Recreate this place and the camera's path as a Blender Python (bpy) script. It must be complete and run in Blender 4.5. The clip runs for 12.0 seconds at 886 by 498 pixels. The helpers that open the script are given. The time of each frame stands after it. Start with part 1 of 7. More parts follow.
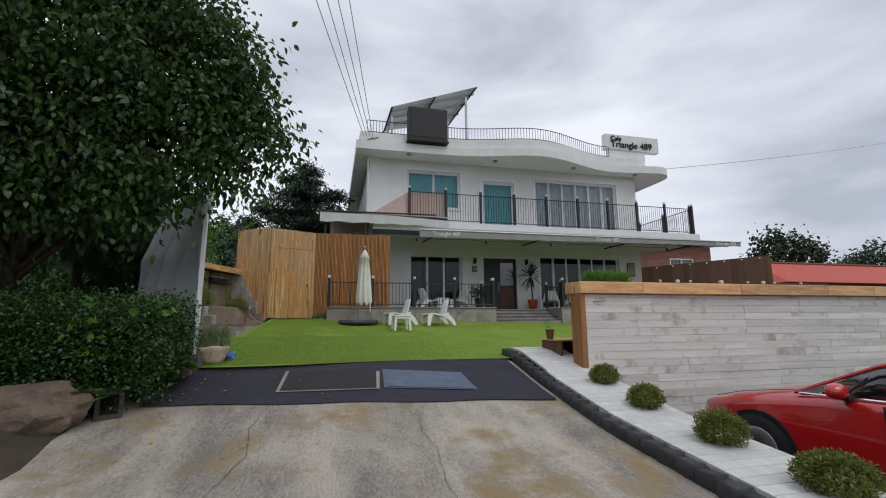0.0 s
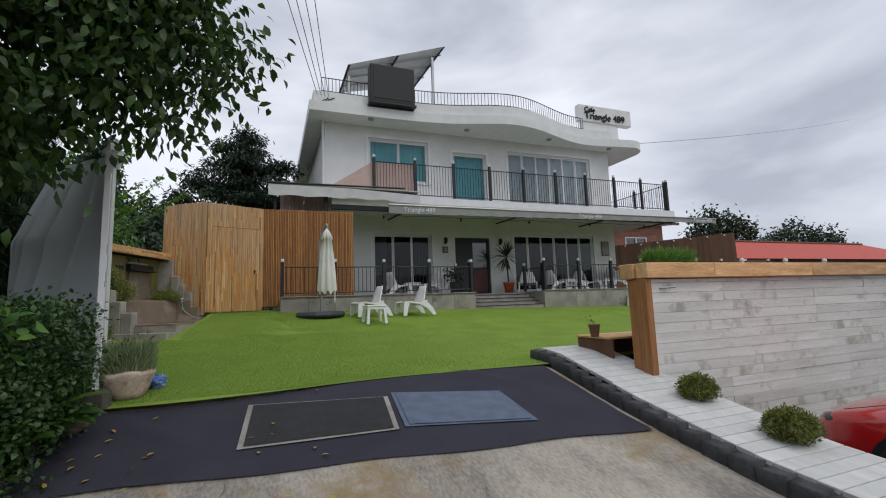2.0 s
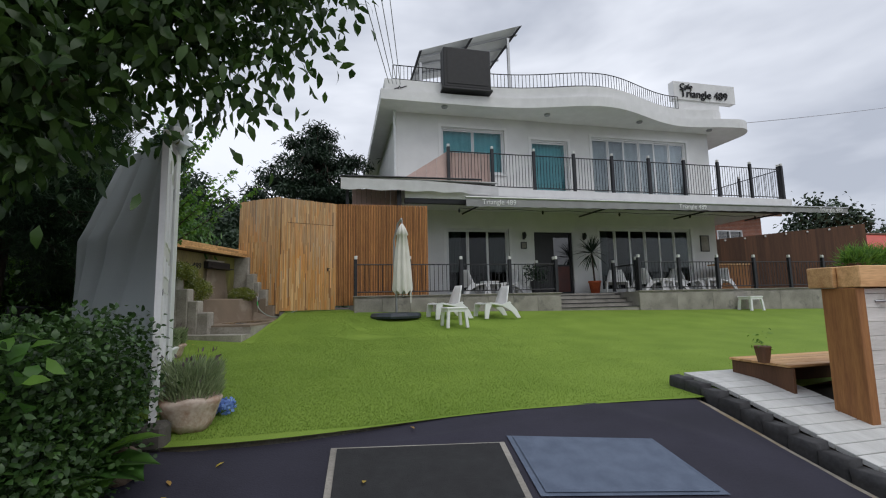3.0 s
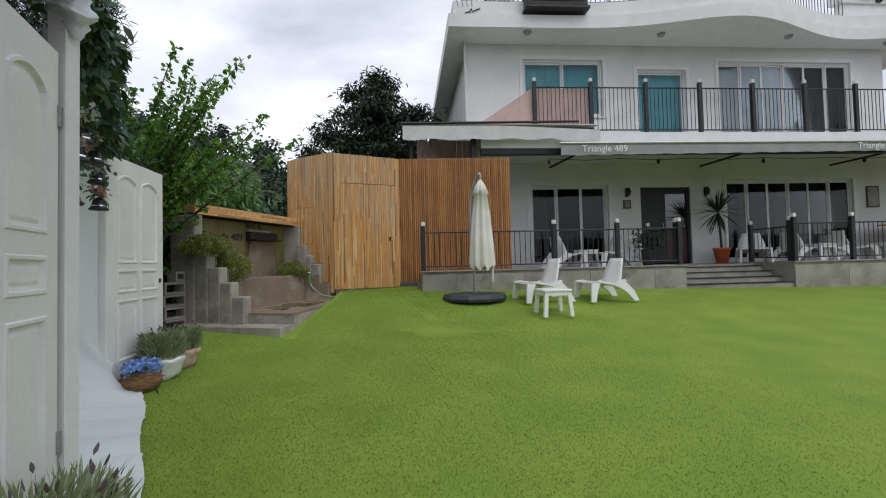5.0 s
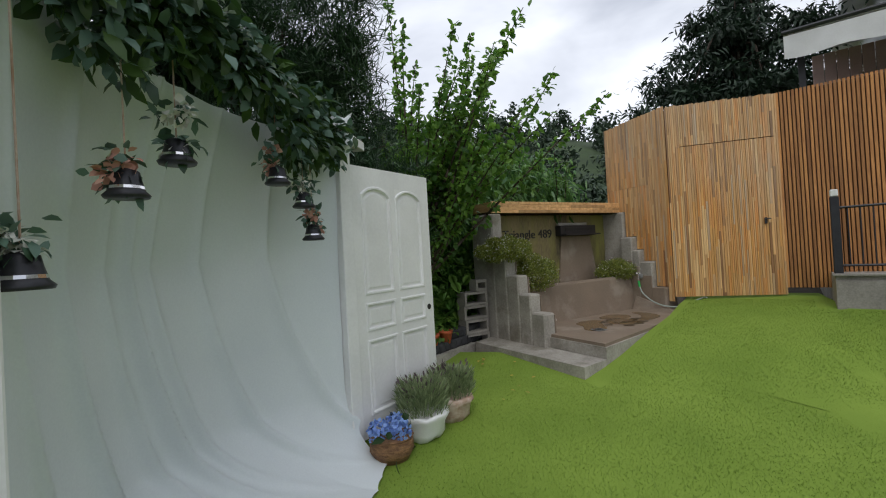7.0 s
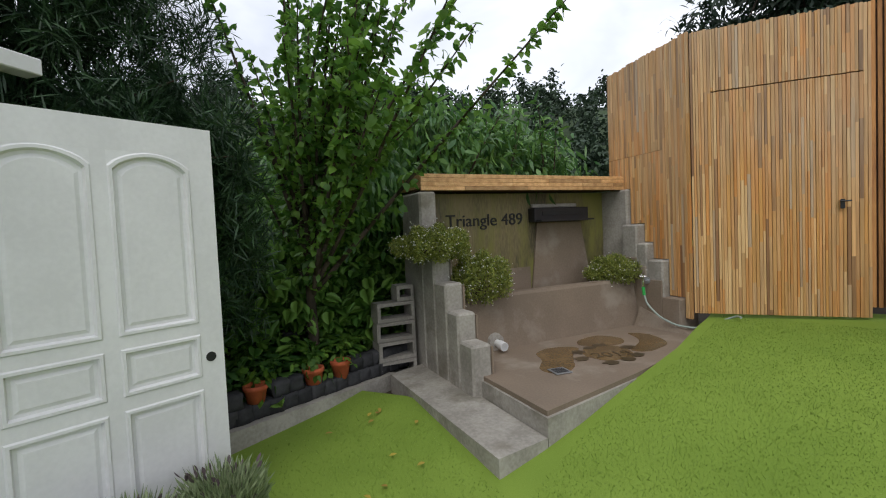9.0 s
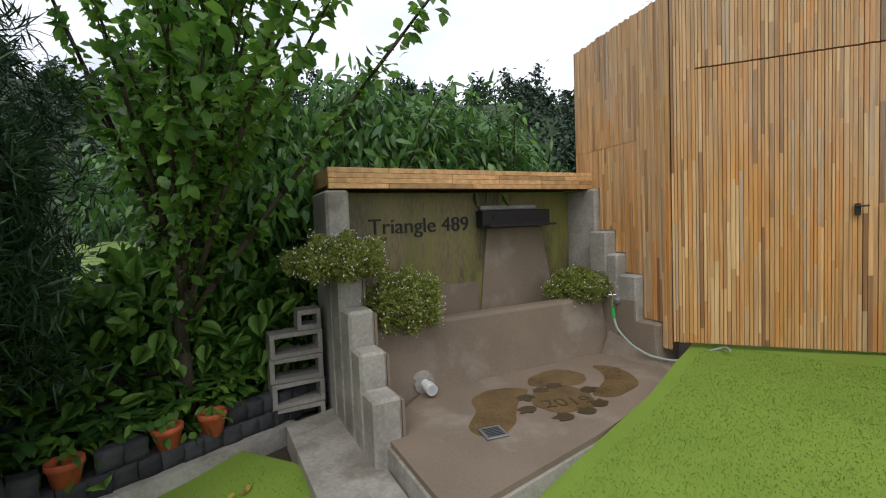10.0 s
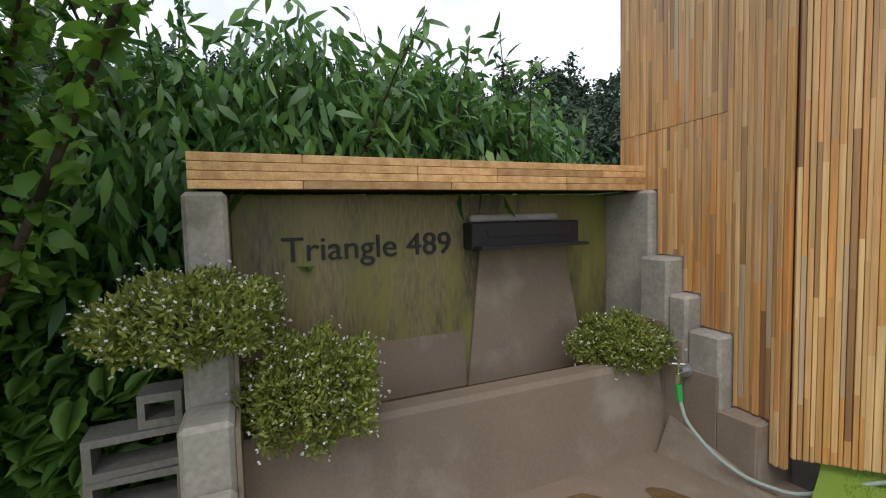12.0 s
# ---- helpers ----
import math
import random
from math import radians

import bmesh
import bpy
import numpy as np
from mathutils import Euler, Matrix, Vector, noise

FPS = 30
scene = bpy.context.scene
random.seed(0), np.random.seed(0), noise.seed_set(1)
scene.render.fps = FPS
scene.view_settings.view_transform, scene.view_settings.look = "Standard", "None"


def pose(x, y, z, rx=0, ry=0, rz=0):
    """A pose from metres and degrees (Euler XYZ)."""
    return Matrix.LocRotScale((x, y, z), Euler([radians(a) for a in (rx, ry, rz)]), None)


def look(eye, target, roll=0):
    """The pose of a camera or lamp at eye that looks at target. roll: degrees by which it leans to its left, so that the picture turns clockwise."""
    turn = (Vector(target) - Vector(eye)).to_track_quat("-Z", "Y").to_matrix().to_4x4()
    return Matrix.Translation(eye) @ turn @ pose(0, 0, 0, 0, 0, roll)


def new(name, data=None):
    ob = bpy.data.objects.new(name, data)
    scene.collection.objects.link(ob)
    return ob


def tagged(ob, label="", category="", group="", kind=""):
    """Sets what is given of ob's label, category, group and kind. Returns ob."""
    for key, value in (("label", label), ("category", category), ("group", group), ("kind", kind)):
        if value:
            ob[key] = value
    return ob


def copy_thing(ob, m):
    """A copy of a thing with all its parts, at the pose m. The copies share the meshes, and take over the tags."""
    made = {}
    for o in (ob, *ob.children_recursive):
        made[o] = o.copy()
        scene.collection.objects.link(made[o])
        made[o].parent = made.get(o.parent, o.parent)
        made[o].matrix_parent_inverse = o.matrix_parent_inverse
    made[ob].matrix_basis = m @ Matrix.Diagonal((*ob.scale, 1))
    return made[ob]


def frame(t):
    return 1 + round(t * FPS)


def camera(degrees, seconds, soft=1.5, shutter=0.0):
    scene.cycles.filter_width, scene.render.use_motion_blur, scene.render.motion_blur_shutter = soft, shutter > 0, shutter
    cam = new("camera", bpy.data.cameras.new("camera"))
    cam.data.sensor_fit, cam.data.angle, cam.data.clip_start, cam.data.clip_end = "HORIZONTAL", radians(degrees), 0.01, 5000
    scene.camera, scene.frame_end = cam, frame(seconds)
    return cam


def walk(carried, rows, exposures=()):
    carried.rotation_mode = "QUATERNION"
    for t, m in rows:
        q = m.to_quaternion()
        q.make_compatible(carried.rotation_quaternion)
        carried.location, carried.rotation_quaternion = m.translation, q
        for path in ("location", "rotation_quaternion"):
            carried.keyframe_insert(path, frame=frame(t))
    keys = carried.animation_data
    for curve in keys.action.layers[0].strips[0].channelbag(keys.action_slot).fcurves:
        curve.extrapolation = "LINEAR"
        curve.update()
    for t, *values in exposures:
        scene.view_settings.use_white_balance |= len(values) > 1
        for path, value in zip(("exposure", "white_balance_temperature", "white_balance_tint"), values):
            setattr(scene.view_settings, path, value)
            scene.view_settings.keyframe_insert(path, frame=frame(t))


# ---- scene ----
cam = camera(89.3, 12.0, 1.1)
PATH = [
    (0, (0.052, 0.015, 1.972), (0.525, 1.93, 2.302), -0.4),
    (0.5, (-0.037, 0.505, 1.986), (0.519, 2.4, 2.297), -0.5),
    (1, (-0.144, 1.021, 2.031), (0.441, 2.912, 2.316), -1.0),
    (1.5, (-0.289, 1.556, 2.152), (0.41, 3.412, 2.413), -1.9),
    (2, (-0.352, 2.132, 2.204), (0.363, 3.983, 2.447), -2.0),
    (2.5, (-0.467, 2.709, 2.261), (0.031, 4.63, 2.506), -1.3),
    (2.7, (-0.478, 2.938, 2.315), (-0.017, 4.869, 2.557), -1.3),
    (4.3, (-0.387, 4.822, 2.556), (0.045, 6.771, 2.662), -0.8),
    (4.5, (-0.365, 5.052, 2.591), (0.029, 7.011, 2.686), -0.9),
    (5, (-0.389, 5.659, 2.691), (-0.233, 7.652, 2.757), -1.4),
    (5.5, (-0.445, 6.284, 2.826), (-0.458, 8.283, 2.893), -1.3),
    (6, (-0.406, 6.842, 2.911), (-0.772, 8.808, 2.973), -2.4),
    (6.5, (-0.382, 7.251, 3.033), (-1.376, 8.986, 3.078), -2.6),
    (6.7, (-0.448, 7.455, 3.044), (-1.57, 9.11, 3.084), -3.0),
    (8.3, (-0.512, 9.291, 3.166), (-1.901, 10.729, 3.134), -3.1),
    (8.5, (-0.506, 9.556, 3.159), (-1.907, 10.983, 3.12), -3.2),
    (9, (-0.627, 10.132, 3.204), (-1.999, 11.585, 3.121), -2.6),
    (9.5, (-0.736, 10.709, 3.279), (-2.08, 12.185, 3.168), -2.5),
    (10, (-0.868, 11.231, 3.284), (-2.198, 12.721, 3.182), -2.3),
    (10.5, (-1.1, 11.676, 3.325), (-2.443, 13.154, 3.215), -2.2),
    (11, (-1.332, 12.079, 3.405), (-2.693, 13.539, 3.278), -2.3),
    (11.5, (-1.482, 12.443, 3.434), (-2.881, 13.867, 3.315), -2.1),
    (12, (-1.614, 12.655, 3.442), (-3.035, 14.056, 3.314), -1.5),
]
walk(cam, [(t, look(eye, target, roll)) for t, eye, target, roll in PATH],
     exposures=[(0, -0.15), (2.5, -0.13), (4.5, 0.14), (5.5, 0.08), (6.5, 0.06), (8.5, 0.24), (10.5, 0.42), (12, 0.46)])

# ---- world and light ----
world = bpy.data.worlds.new("overcast_sky")
scene.world = world
world.use_nodes = True
wn, wl = world.node_tree.nodes, world.node_tree.links
wn.clear()
w_out = wn.new("ShaderNodeOutputWorld")
w_bg = wn.new("ShaderNodeBackground")
w_sky = wn.new("ShaderNodeTexSky")
w_sky.sky_type = "NISHITA"
w_sky.sun_disc = False
w_sky.sun_elevation, w_sky.sun_rotation = radians(54), radians(151)
w_tc = wn.new("ShaderNodeTexCoord")
w_map = wn.new("ShaderNodeMapping")
w_map.inputs["Scale"].default_value = (1.0, 1.0, 2.6)
w_noise = wn.new("ShaderNodeTexNoise")
w_noise.inputs["Scale"].default_value = 1.7
w_noise.inputs["Detail"].default_value = 5
w_noise.inputs["Roughness"].default_value = 0.5
w_noise.inputs["Distortion"].default_value = 0.4
w_ramp = wn.new("ShaderNodeValToRGB")
w_ramp.color_ramp.elements[0].position, w_ramp.color_ramp.elements[0].color = 0.34, (4.6, 4.95, 5.8, 1)
w_ramp.color_ramp.elements[1].position, w_ramp.color_ramp.elements[1].color = 0.63, (9.0, 9.35, 10.2, 1)
w_mix = wn.new("ShaderNodeMix")
w_mix.data_type = "RGBA"
w_mix.inputs[0].default_value = 0.93
w_bg.inputs["Strength"].default_value = 0.115
w_sep = wn.new("ShaderNodeSeparateXYZ")
w_rise = wn.new("ShaderNodeMapRange")
w_rise.inputs[1].default_value, w_rise.inputs[2].default_value = 0.45, 1.0
w_rise.inputs[3].default_value, w_rise.inputs[4].default_value = 1.0, 1.1
w_mul = wn.new("ShaderNodeVectorMath")
w_mul.operation = "SCALE"
wl.new(w_tc.outputs["Generated"], w_sep.inputs[0])
wl.new(w_sep.outputs["Z"], w_rise.inputs[0])
wl.new(w_tc.outputs["Generated"], w_map.inputs["Vector"])
wl.new(w_map.outputs["Vector"], w_noise.inputs["Vector"])
wl.new(w_noise.outputs["Fac"], w_ramp.inputs["Fac"])
wl.new(w_sky.outputs["Color"], w_mix.inputs[6])
wl.new(w_ramp.outputs["Color"], w_mix.inputs[7])
wl.new(w_mix.outputs[2], w_mul.inputs[0])
wl.new(w_rise.outputs[0], w_mul.inputs["Scale"])
wl.new(w_mul.outputs[0], w_bg.inputs["Color"])
wl.new(w_bg.outputs["Background"], w_out.inputs["Surface"])

sun_data = bpy.data.lights.new("sun", "SUN")
sun_data.energy, sun_data.angle, sun_data.color = 0.8, radians(35), (1.0, 0.96, 0.9)
sun = new("sun", sun_data)
sun.matrix_world = look((0, 0, 30), (-4.2, 7.5, 18))


# ---- helpers of this scene ----
WORLD_OF = {}


def thing(name, at=(0, 0, 0), label="", category="", group="", kind=""):
    ob = new(name)
    ob.empty_display_size = 0.2
    ob.matrix_basis = Matrix.Translation(at)
    WORLD_OF[ob.name] = ob.matrix_basis.copy()
    return tagged(ob, label, category, group, kind)


def mesh_of(bm, name, material, smooth=False):
    me = bpy.data.meshes.new(name)
    bmesh.ops.recalc_face_normals(bm, faces=bm.faces)
    bm.to_mesh(me)
    bm.free()
    if material is not None:
        me.materials.append(material)
    if smooth:
        me.polygons.foreach_set("use_smooth", [True] * len(me.polygons))
    return me


def part(name, bm, material, parent=None, label="", m=None, smooth=False, kind="", category=""):
    """One mesh object from a bmesh (or a shared mesh), given in world coordinates, under a thing or a part."""
    me = bm if isinstance(bm, bpy.types.Mesh) else mesh_of(bm, name, material, smooth)
    ob = new(name, me)
    m = m if m is not None else Matrix.Identity(4)
    if parent is not None:
        ob.parent = parent
        ob.matrix_parent_inverse = WORLD_OF[parent.name].inverted()
    ob.matrix_basis = m
    WORLD_OF[ob.name] = m.copy()
    return tagged(ob, label, category, "", kind)


def box(bm, x0, x1, y0, y1, z0, z1, m=None, bevel=0.0):
    vs = [bm.verts.new((x, y, z)) for z in (z0, z1) for y in (y0, y1) for x in (x0, x1)]
    fs = [bm.faces.new([vs[i] for i in f]) for f in
          ((0, 2, 3, 1), (4, 5, 7, 6), (0, 1, 5, 4), (2, 6, 7, 3), (0, 4, 6, 2), (1, 3, 7, 5))]
    if bevel:
        es = list({e for f in fs for e in f.edges})
        r = bmesh.ops.bevel(bm, geom=es, offset=bevel, segments=1, affect="EDGES")
        vs = list({v for f in r["faces"] for v in f.verts} | {v for v in vs if v.is_valid})
    if m is not None:
        for v in vs:
            v.co = m @ v.co
    return bm


def cube(x0, x1, y0, y1, z0, z1, m=None, bevel=0.0):
    return box(bmesh.new(), x0, x1, y0, y1, z0, z1, m, bevel)


def rod(bm, a, b, r0, r1=None, sides=8):
    a, b = Vector(a), Vector(b)
    r1 = r0 if r1 is None else r1
    q = (b - a).to_track_quat("Z", "Y")
    rings = []
    for c, r in ((a, r0), (b, r1)):
        rings.append([bm.verts.new(c + q @ Vector((r * math.cos(2 * math.pi * i / sides), r * math.sin(2 * math.pi * i / sides), 0))) for i in range(sides)])
    for i in range(sides):
        j = (i + 1) % sides
        bm.faces.new((rings[0][i], rings[0][j], rings[1][j], rings[1][i]))
    bm.faces.new(rings[0][::-1])
    bm.faces.new(rings[1])
    return bm


def tube(bm, pts, r, sides=6):
    for a, b in zip(pts, pts[1:]):
        rod(bm, a, b, r, r, sides)
    return bm


def pipe(bm, pts, r, sides=8):
    """One smooth bent tube through the points, with shared rings."""
    pts = [Vector(p) for p in pts]
    rings = []
    for i, p in enumerate(pts):
        d = (pts[min(i + 1, len(pts) - 1)] - pts[max(i - 1, 0)]).normalized()
        a = d.cross(Vector((0.3, 0.2, 1))).normalized()
        c = d.cross(a)
        rings.append([bm.verts.new(p + r * (a * math.cos(2 * math.pi * k / sides) + c * math.sin(2 * math.pi * k / sides))) for k in range(sides)])
    for r0, r1 in zip(rings, rings[1:]):
        for k in range(sides):
            j = (k + 1) % sides
            bm.faces.new((r0[k], r0[j], r1[j], r1[k]))
    bm.faces.new(rings[0][::-1])
    bm.faces.new(rings[-1])
    return bm


def lathe(bm, profile, sides=16, centre=(0, 0, 0)):
    rings = []
    for r, z in profile:
        rings.append([bm.verts.new((centre[0] + r * math.cos(2 * math.pi * i / sides), centre[1] + r * math.sin(2 * math.pi * i / sides), centre[2] + z)) for i in range(sides)])
    for a, b in zip(rings, rings[1:]):
        for i in range(sides):
            j = (i + 1) % sides
            bm.faces.new((a[i], a[j], b[j], b[i]))
    bm.faces.new(rings[0][::-1])
    bm.faces.new(rings[-1])
    return bm


def prism(bm, outline, z0, z1):
    """A flat outline (x, y) drawn up from z0 to z1; both may be functions of (x, y)."""
    f0 = z0 if callable(z0) else (lambda x, y: z0)
    f1 = z1 if callable(z1) else (lambda x, y: z1)
    lo = [bm.verts.new((x, y, f0(x, y))) for x, y in outline]
    hi = [bm.verts.new((x, y, f1(x, y))) for x, y in outline]
    n = len(outline)
    for i in range(n):
        j = (i + 1) % n
        bm.faces.new((lo[i], lo[j], hi[j], hi[i]))
    bm.faces.new(lo[::-1])
    bm.faces.new(hi)
    return bm


def text_mesh(body, size, depth, name):
    cu = bpy.data.curves.new(name, "FONT")
    cu.body, cu.size, cu.extrude = body, size, depth
    ob = bpy.data.objects.new(name, cu)
    scene.collection.objects.link(ob)
    me = bpy.data.meshes.new_from_object(ob.evaluated_get(bpy.context.evaluated_depsgraph_get()))
    bpy.data.objects.remove(ob)
    bpy.data.curves.remove(cu)
    return me


def lawn_z(x, y):
    base = float(np.interp(y, [5.0, 7.1, 8.5, 10.4, 12.2, 13.0, 13.6, 15.1, 18], [1.33, 1.42, 1.49, 1.58, 1.70, 1.82, 1.94, 2.13, 2.3]))
    return base - 0.018 * max(0, x) * min(1, max(0, (y - 7) / 8))


def drive_z(x, y):
    return float(np.interp(y, [-30, -3, 0, 2.5, 4.5, 5.1, 5.8, 7.1, 7.6], [0.1, 0.3, 0.45, 0.66, 0.865, 0.97, 1.1, 1.40, 1.44]))


def sheet(bm, x0, x1, y0, y1, step, f, inside=None):
    nx, ny = max(1, round((x1 - x0) / step)), max(1, round((y1 - y0) / step))
    grid = {}
    for i in range(nx + 1):
        for j in range(ny + 1):
            x, y = x0 + (x1 - x0) * i / nx, y0 + (y1 - y0) * j / ny
            grid[i, j] = bm.verts.new((x, y, f(x, y)))
    for i in range(nx):
        for j in range(ny):
            bm.faces.new((grid[i, j], grid[i + 1, j], grid[i + 1, j + 1], grid[i, j + 1]))
    return bm


# ---- materials ----
def make(name, base, second=None, rough=0.7, scale=6.0, fine=60.0, bump=0.15, stretch=(1, 1, 1), vary=0.0, metal=0.0, spec=0.5, coat=0.0, stain=None, stain_at=0.6, stain_scale=0.8):
    """Two-scale noise colour and relief; vary: how much single pieces differ in value."""
    m = bpy.data.materials.new(name)
    m.use_nodes = True
    n, l = m.node_tree.nodes, m.node_tree.links
    b = n["Principled BSDF"]
    b.inputs["Roughness"].default_value, b.inputs["Metallic"].default_value = rough, metal
    b.inputs["Specular IOR Level"].default_value = spec
    b.inputs["Coat Weight"].default_value = coat
    second = second or tuple(c * 0.75 for c in base)
    tc, info = n.new("ShaderNodeTexCoord"), n.new("ShaderNodeObjectInfo")
    mp = n.new("ShaderNodeMapping")
    mp.inputs["Scale"].default_value = stretch
    off = n.new("ShaderNodeVectorMath")
    off.operation = "MULTIPLY_ADD"
    comb = n.new("ShaderNodeCombineXYZ")
    for i in range(3):
        l.new(info.outputs["Random"], comb.inputs[i])
    l.new(comb.outputs[0], off.inputs[0])
    off.inputs[1].default_value = (37.0, 23.0, 51.0)
    l.new(tc.outputs["Object"], off.inputs[2])
    l.new(off.outputs[0], mp.inputs["Vector"])
    big, small = n.new("ShaderNodeTexNoise"), n.new("ShaderNodeTexNoise")
    big.inputs["Scale"].default_value, big.inputs["Detail"].default_value = scale, 6
    small.inputs["Scale"].default_value, small.inputs["Detail"].default_value = fine, 4
    for t in (big, small):
        l.new(mp.outputs[0], t.inputs["Vector"])
    ramp = n.new("ShaderNodeValToRGB")
    ramp.color_ramp.elements[0].position, ramp.color_ramp.elements[1].position = 0.33, 0.67
    ramp.color_ramp.elements[0].color, ramp.color_ramp.elements[1].color = (*second, 1), (*base, 1)
    mixf = n.new("ShaderNodeMath")
    mixf.operation = "MULTIPLY_ADD"
    l.new(small.outputs["Fac"], mixf.inputs[0])
    mixf.inputs[1].default_value = 0.5
    half = n.new("ShaderNodeMath")
    half.operation = "MULTIPLY_ADD"
    l.new(big.outputs["Fac"], half.inputs[0])
    half.inputs[1].default_value, half.inputs[2].default_value = 0.9, -0.2
    l.new(half.outputs[0], mixf.inputs[2])
    l.new(mixf.outputs[0], ramp.inputs["Fac"])
    colour = ramp.outputs["Color"]
    if stain:
        st = n.new("ShaderNodeTexNoise")
        st.inputs["Scale"].default_value, st.inputs["Detail"].default_value, st.inputs["Roughness"].default_value = stain_scale, 8, 0.65
        l.new(mp.outputs[0] if stretch[2] < 1 else off.outputs[0], st.inputs["Vector"])
        sr = n.new("ShaderNodeMapRange")
        sr.inputs[1].default_value, sr.inputs[2].default_value = stain_at - 0.06, stain_at + 0.06
        l.new(st.outputs["Fac"], sr.inputs[0])
        mx = n.new("ShaderNodeMix")
        mx.data_type = "RGBA"
        l.new(sr.outputs[0], mx.inputs[0])
        l.new(colour, mx.inputs[6])
        mx.inputs[7].default_value = (*stain, 1)
        colour = mx.outputs[2]
    if vary:
        hs = n.new("ShaderNodeHueSaturation")
        mr = n.new("ShaderNodeMapRange")
        mr.inputs[3].default_value, mr.inputs[4].default_value = 1 - vary, 1 + vary
        l.new(info.outputs["Random"], mr.inputs[0])
        l.new(mr.outputs[0], hs.inputs["Value"])
        l.new(colour, hs.inputs["Color"])
        colour = hs.outputs["Color"]
    l.new(colour, b.inputs["Base Color"])
    if bump:
        bp = n.new("ShaderNodeBump")
        bp.inputs["Strength"].default_value, bp.inputs["Distance"].default_value = bump, 0.01
        l.new(mixf.outputs[0], bp.inputs["Height"])
        l.new(bp.outputs[0], b.inputs["Normal"])
    return m


def leaf_material(name, base, second, through_light=0.25, rough=0.45):
    """Leaves: colour varies from leaf to leaf, some light comes through."""
    m = bpy.data.materials.new(name)
    m.use_nodes = True
    n, l = m.node_tree.nodes, m.node_tree.links
    b = n["Principled BSDF"]
    b.inputs["Roughness"].default_value = rough
    geo, ramp = n.new("ShaderNodeNewGeometry"), n.new("ShaderNodeValToRGB")
    ramp.color_ramp.elements[0].color, ramp.color_ramp.elements[1].color = (*second, 1), (*base, 1)
    l.new(geo.outputs["Random Per Island"], ramp.inputs["Fac"])
    l.new(ramp.outputs["Color"], b.inputs["Base Color"])
    tr = n.new("ShaderNodeBsdfTranslucent")
    l.new(ramp.outputs["Color"], tr.inputs["Color"])
    mix = n.new("ShaderNodeMixShader")
    mix.inputs[0].default_value = through_light
    l.new(b.outputs[0], mix.inputs[1])
    l.new(tr.outputs[0], mix.inputs[2])
    l.new(mix.outputs[0], n["Material Output"].inputs["Surface"])
    return m


def glass(name, tint, rough=0.03):
    m = bpy.data.materials.new(name)
    m.use_nodes = True
    n, l = m.node_tree.nodes, m.node_tree.links
    n.remove(n["Principled BSDF"])
    tr, gl, fr, mx = n.new("ShaderNodeBsdfTransparent"), n.new("ShaderNodeBsdfGlossy"), n.new("ShaderNodeFresnel"), n.new("ShaderNodeMixShader")
    tr.inputs["Color"].default_value = (*tint, 1)
    gl.inputs["Roughness"].default_value = rough
    fr.inputs["IOR"].default_value = 1.4
    l.new(fr.outputs[0], mx.inputs[0])
    l.new(tr.outputs[0], mx.inputs[1])
    l.new(gl.outputs[0], mx.inputs[2])
    l.new(mx.outputs[0], n["Material Output"].inputs["Surface"])
    return m


M_lawn = make("artificial_turf", (0.215, 0.315, 0.048), (0.16, 0.25, 0.034), 0.85, 1.2, 220, 0.7, spec=0.2)
M_blade = leaf_material("turf_blade", (0.27, 0.39, 0.063), (0.155, 0.25, 0.034), 0.25, 0.6)
M_drive = make("worn_concrete_drive", (0.43, 0.385, 0.315), (0.17, 0.15, 0.13), 0.85, 1.5, 34, 0.9, stretch=(1.5, 0.55, 1), stain=(0.25, 0.18, 0.085), stain_at=0.585, stain_scale=0.9)
M_fabric = make("dark_navy_ground_fabric", (0.028, 0.026, 0.042), (0.018, 0.017, 0.028), 0.9, 2.0, 90, 0.5)
M_mat_black = make("black_ribbed_mat", (0.022, 0.023, 0.024), (0.013, 0.013, 0.014), 0.85, 8, 150, 0.6)
M_mat_blue = make("grey_blue_mat", (0.12, 0.15, 0.21), (0.085, 0.11, 0.16), 0.9, 8, 150, 0.6)
M_white_wall = make("white_render", (0.74, 0.74, 0.73), (0.66, 0.66, 0.65), 0.8, 1.5, 70, 0.15)
M_white_paint = make("white_paint", (0.78, 0.78, 0.77), (0.70, 0.70, 0.69), 0.5, 3, 40, 0.08)
M_pvc = make("white_plastic_frame", (0.72, 0.73, 0.73), (0.64, 0.65, 0.65), 0.4, 4, 40, 0.03)
M_plastic = make("white_moulded_plastic", (0.82, 0.82, 0.81), (0.76, 0.76, 0.75), 0.35, 4, 60, 0.03)
M_dark_metal = make("dark_grey_metal", (0.035, 0.036, 0.04), (0.022, 0.022, 0.026), 0.45, 8, 60, 0.05, metal=0.4)
M_black = make("black_metal", (0.018, 0.018, 0.02), (0.012, 0.012, 0.014), 0.5, 8, 60, 0.05)
M_black_box = make("black_screen_case", (0.02, 0.02, 0.021), (0.014, 0.014, 0.015), 0.6, 8, 60, 0.05)
M_cap_light = make("milky_lamp_cap", (0.75, 0.75, 0.72), (0.65, 0.65, 0.62), 0.3, 8, 60, 0)
M_concrete = make("grey_concrete", (0.35, 0.325, 0.285), (0.21, 0.195, 0.17), 0.85, 2.2, 50, 0.35, stain=(0.13, 0.125, 0.115), stain_at=0.63, stain_scale=2.0)
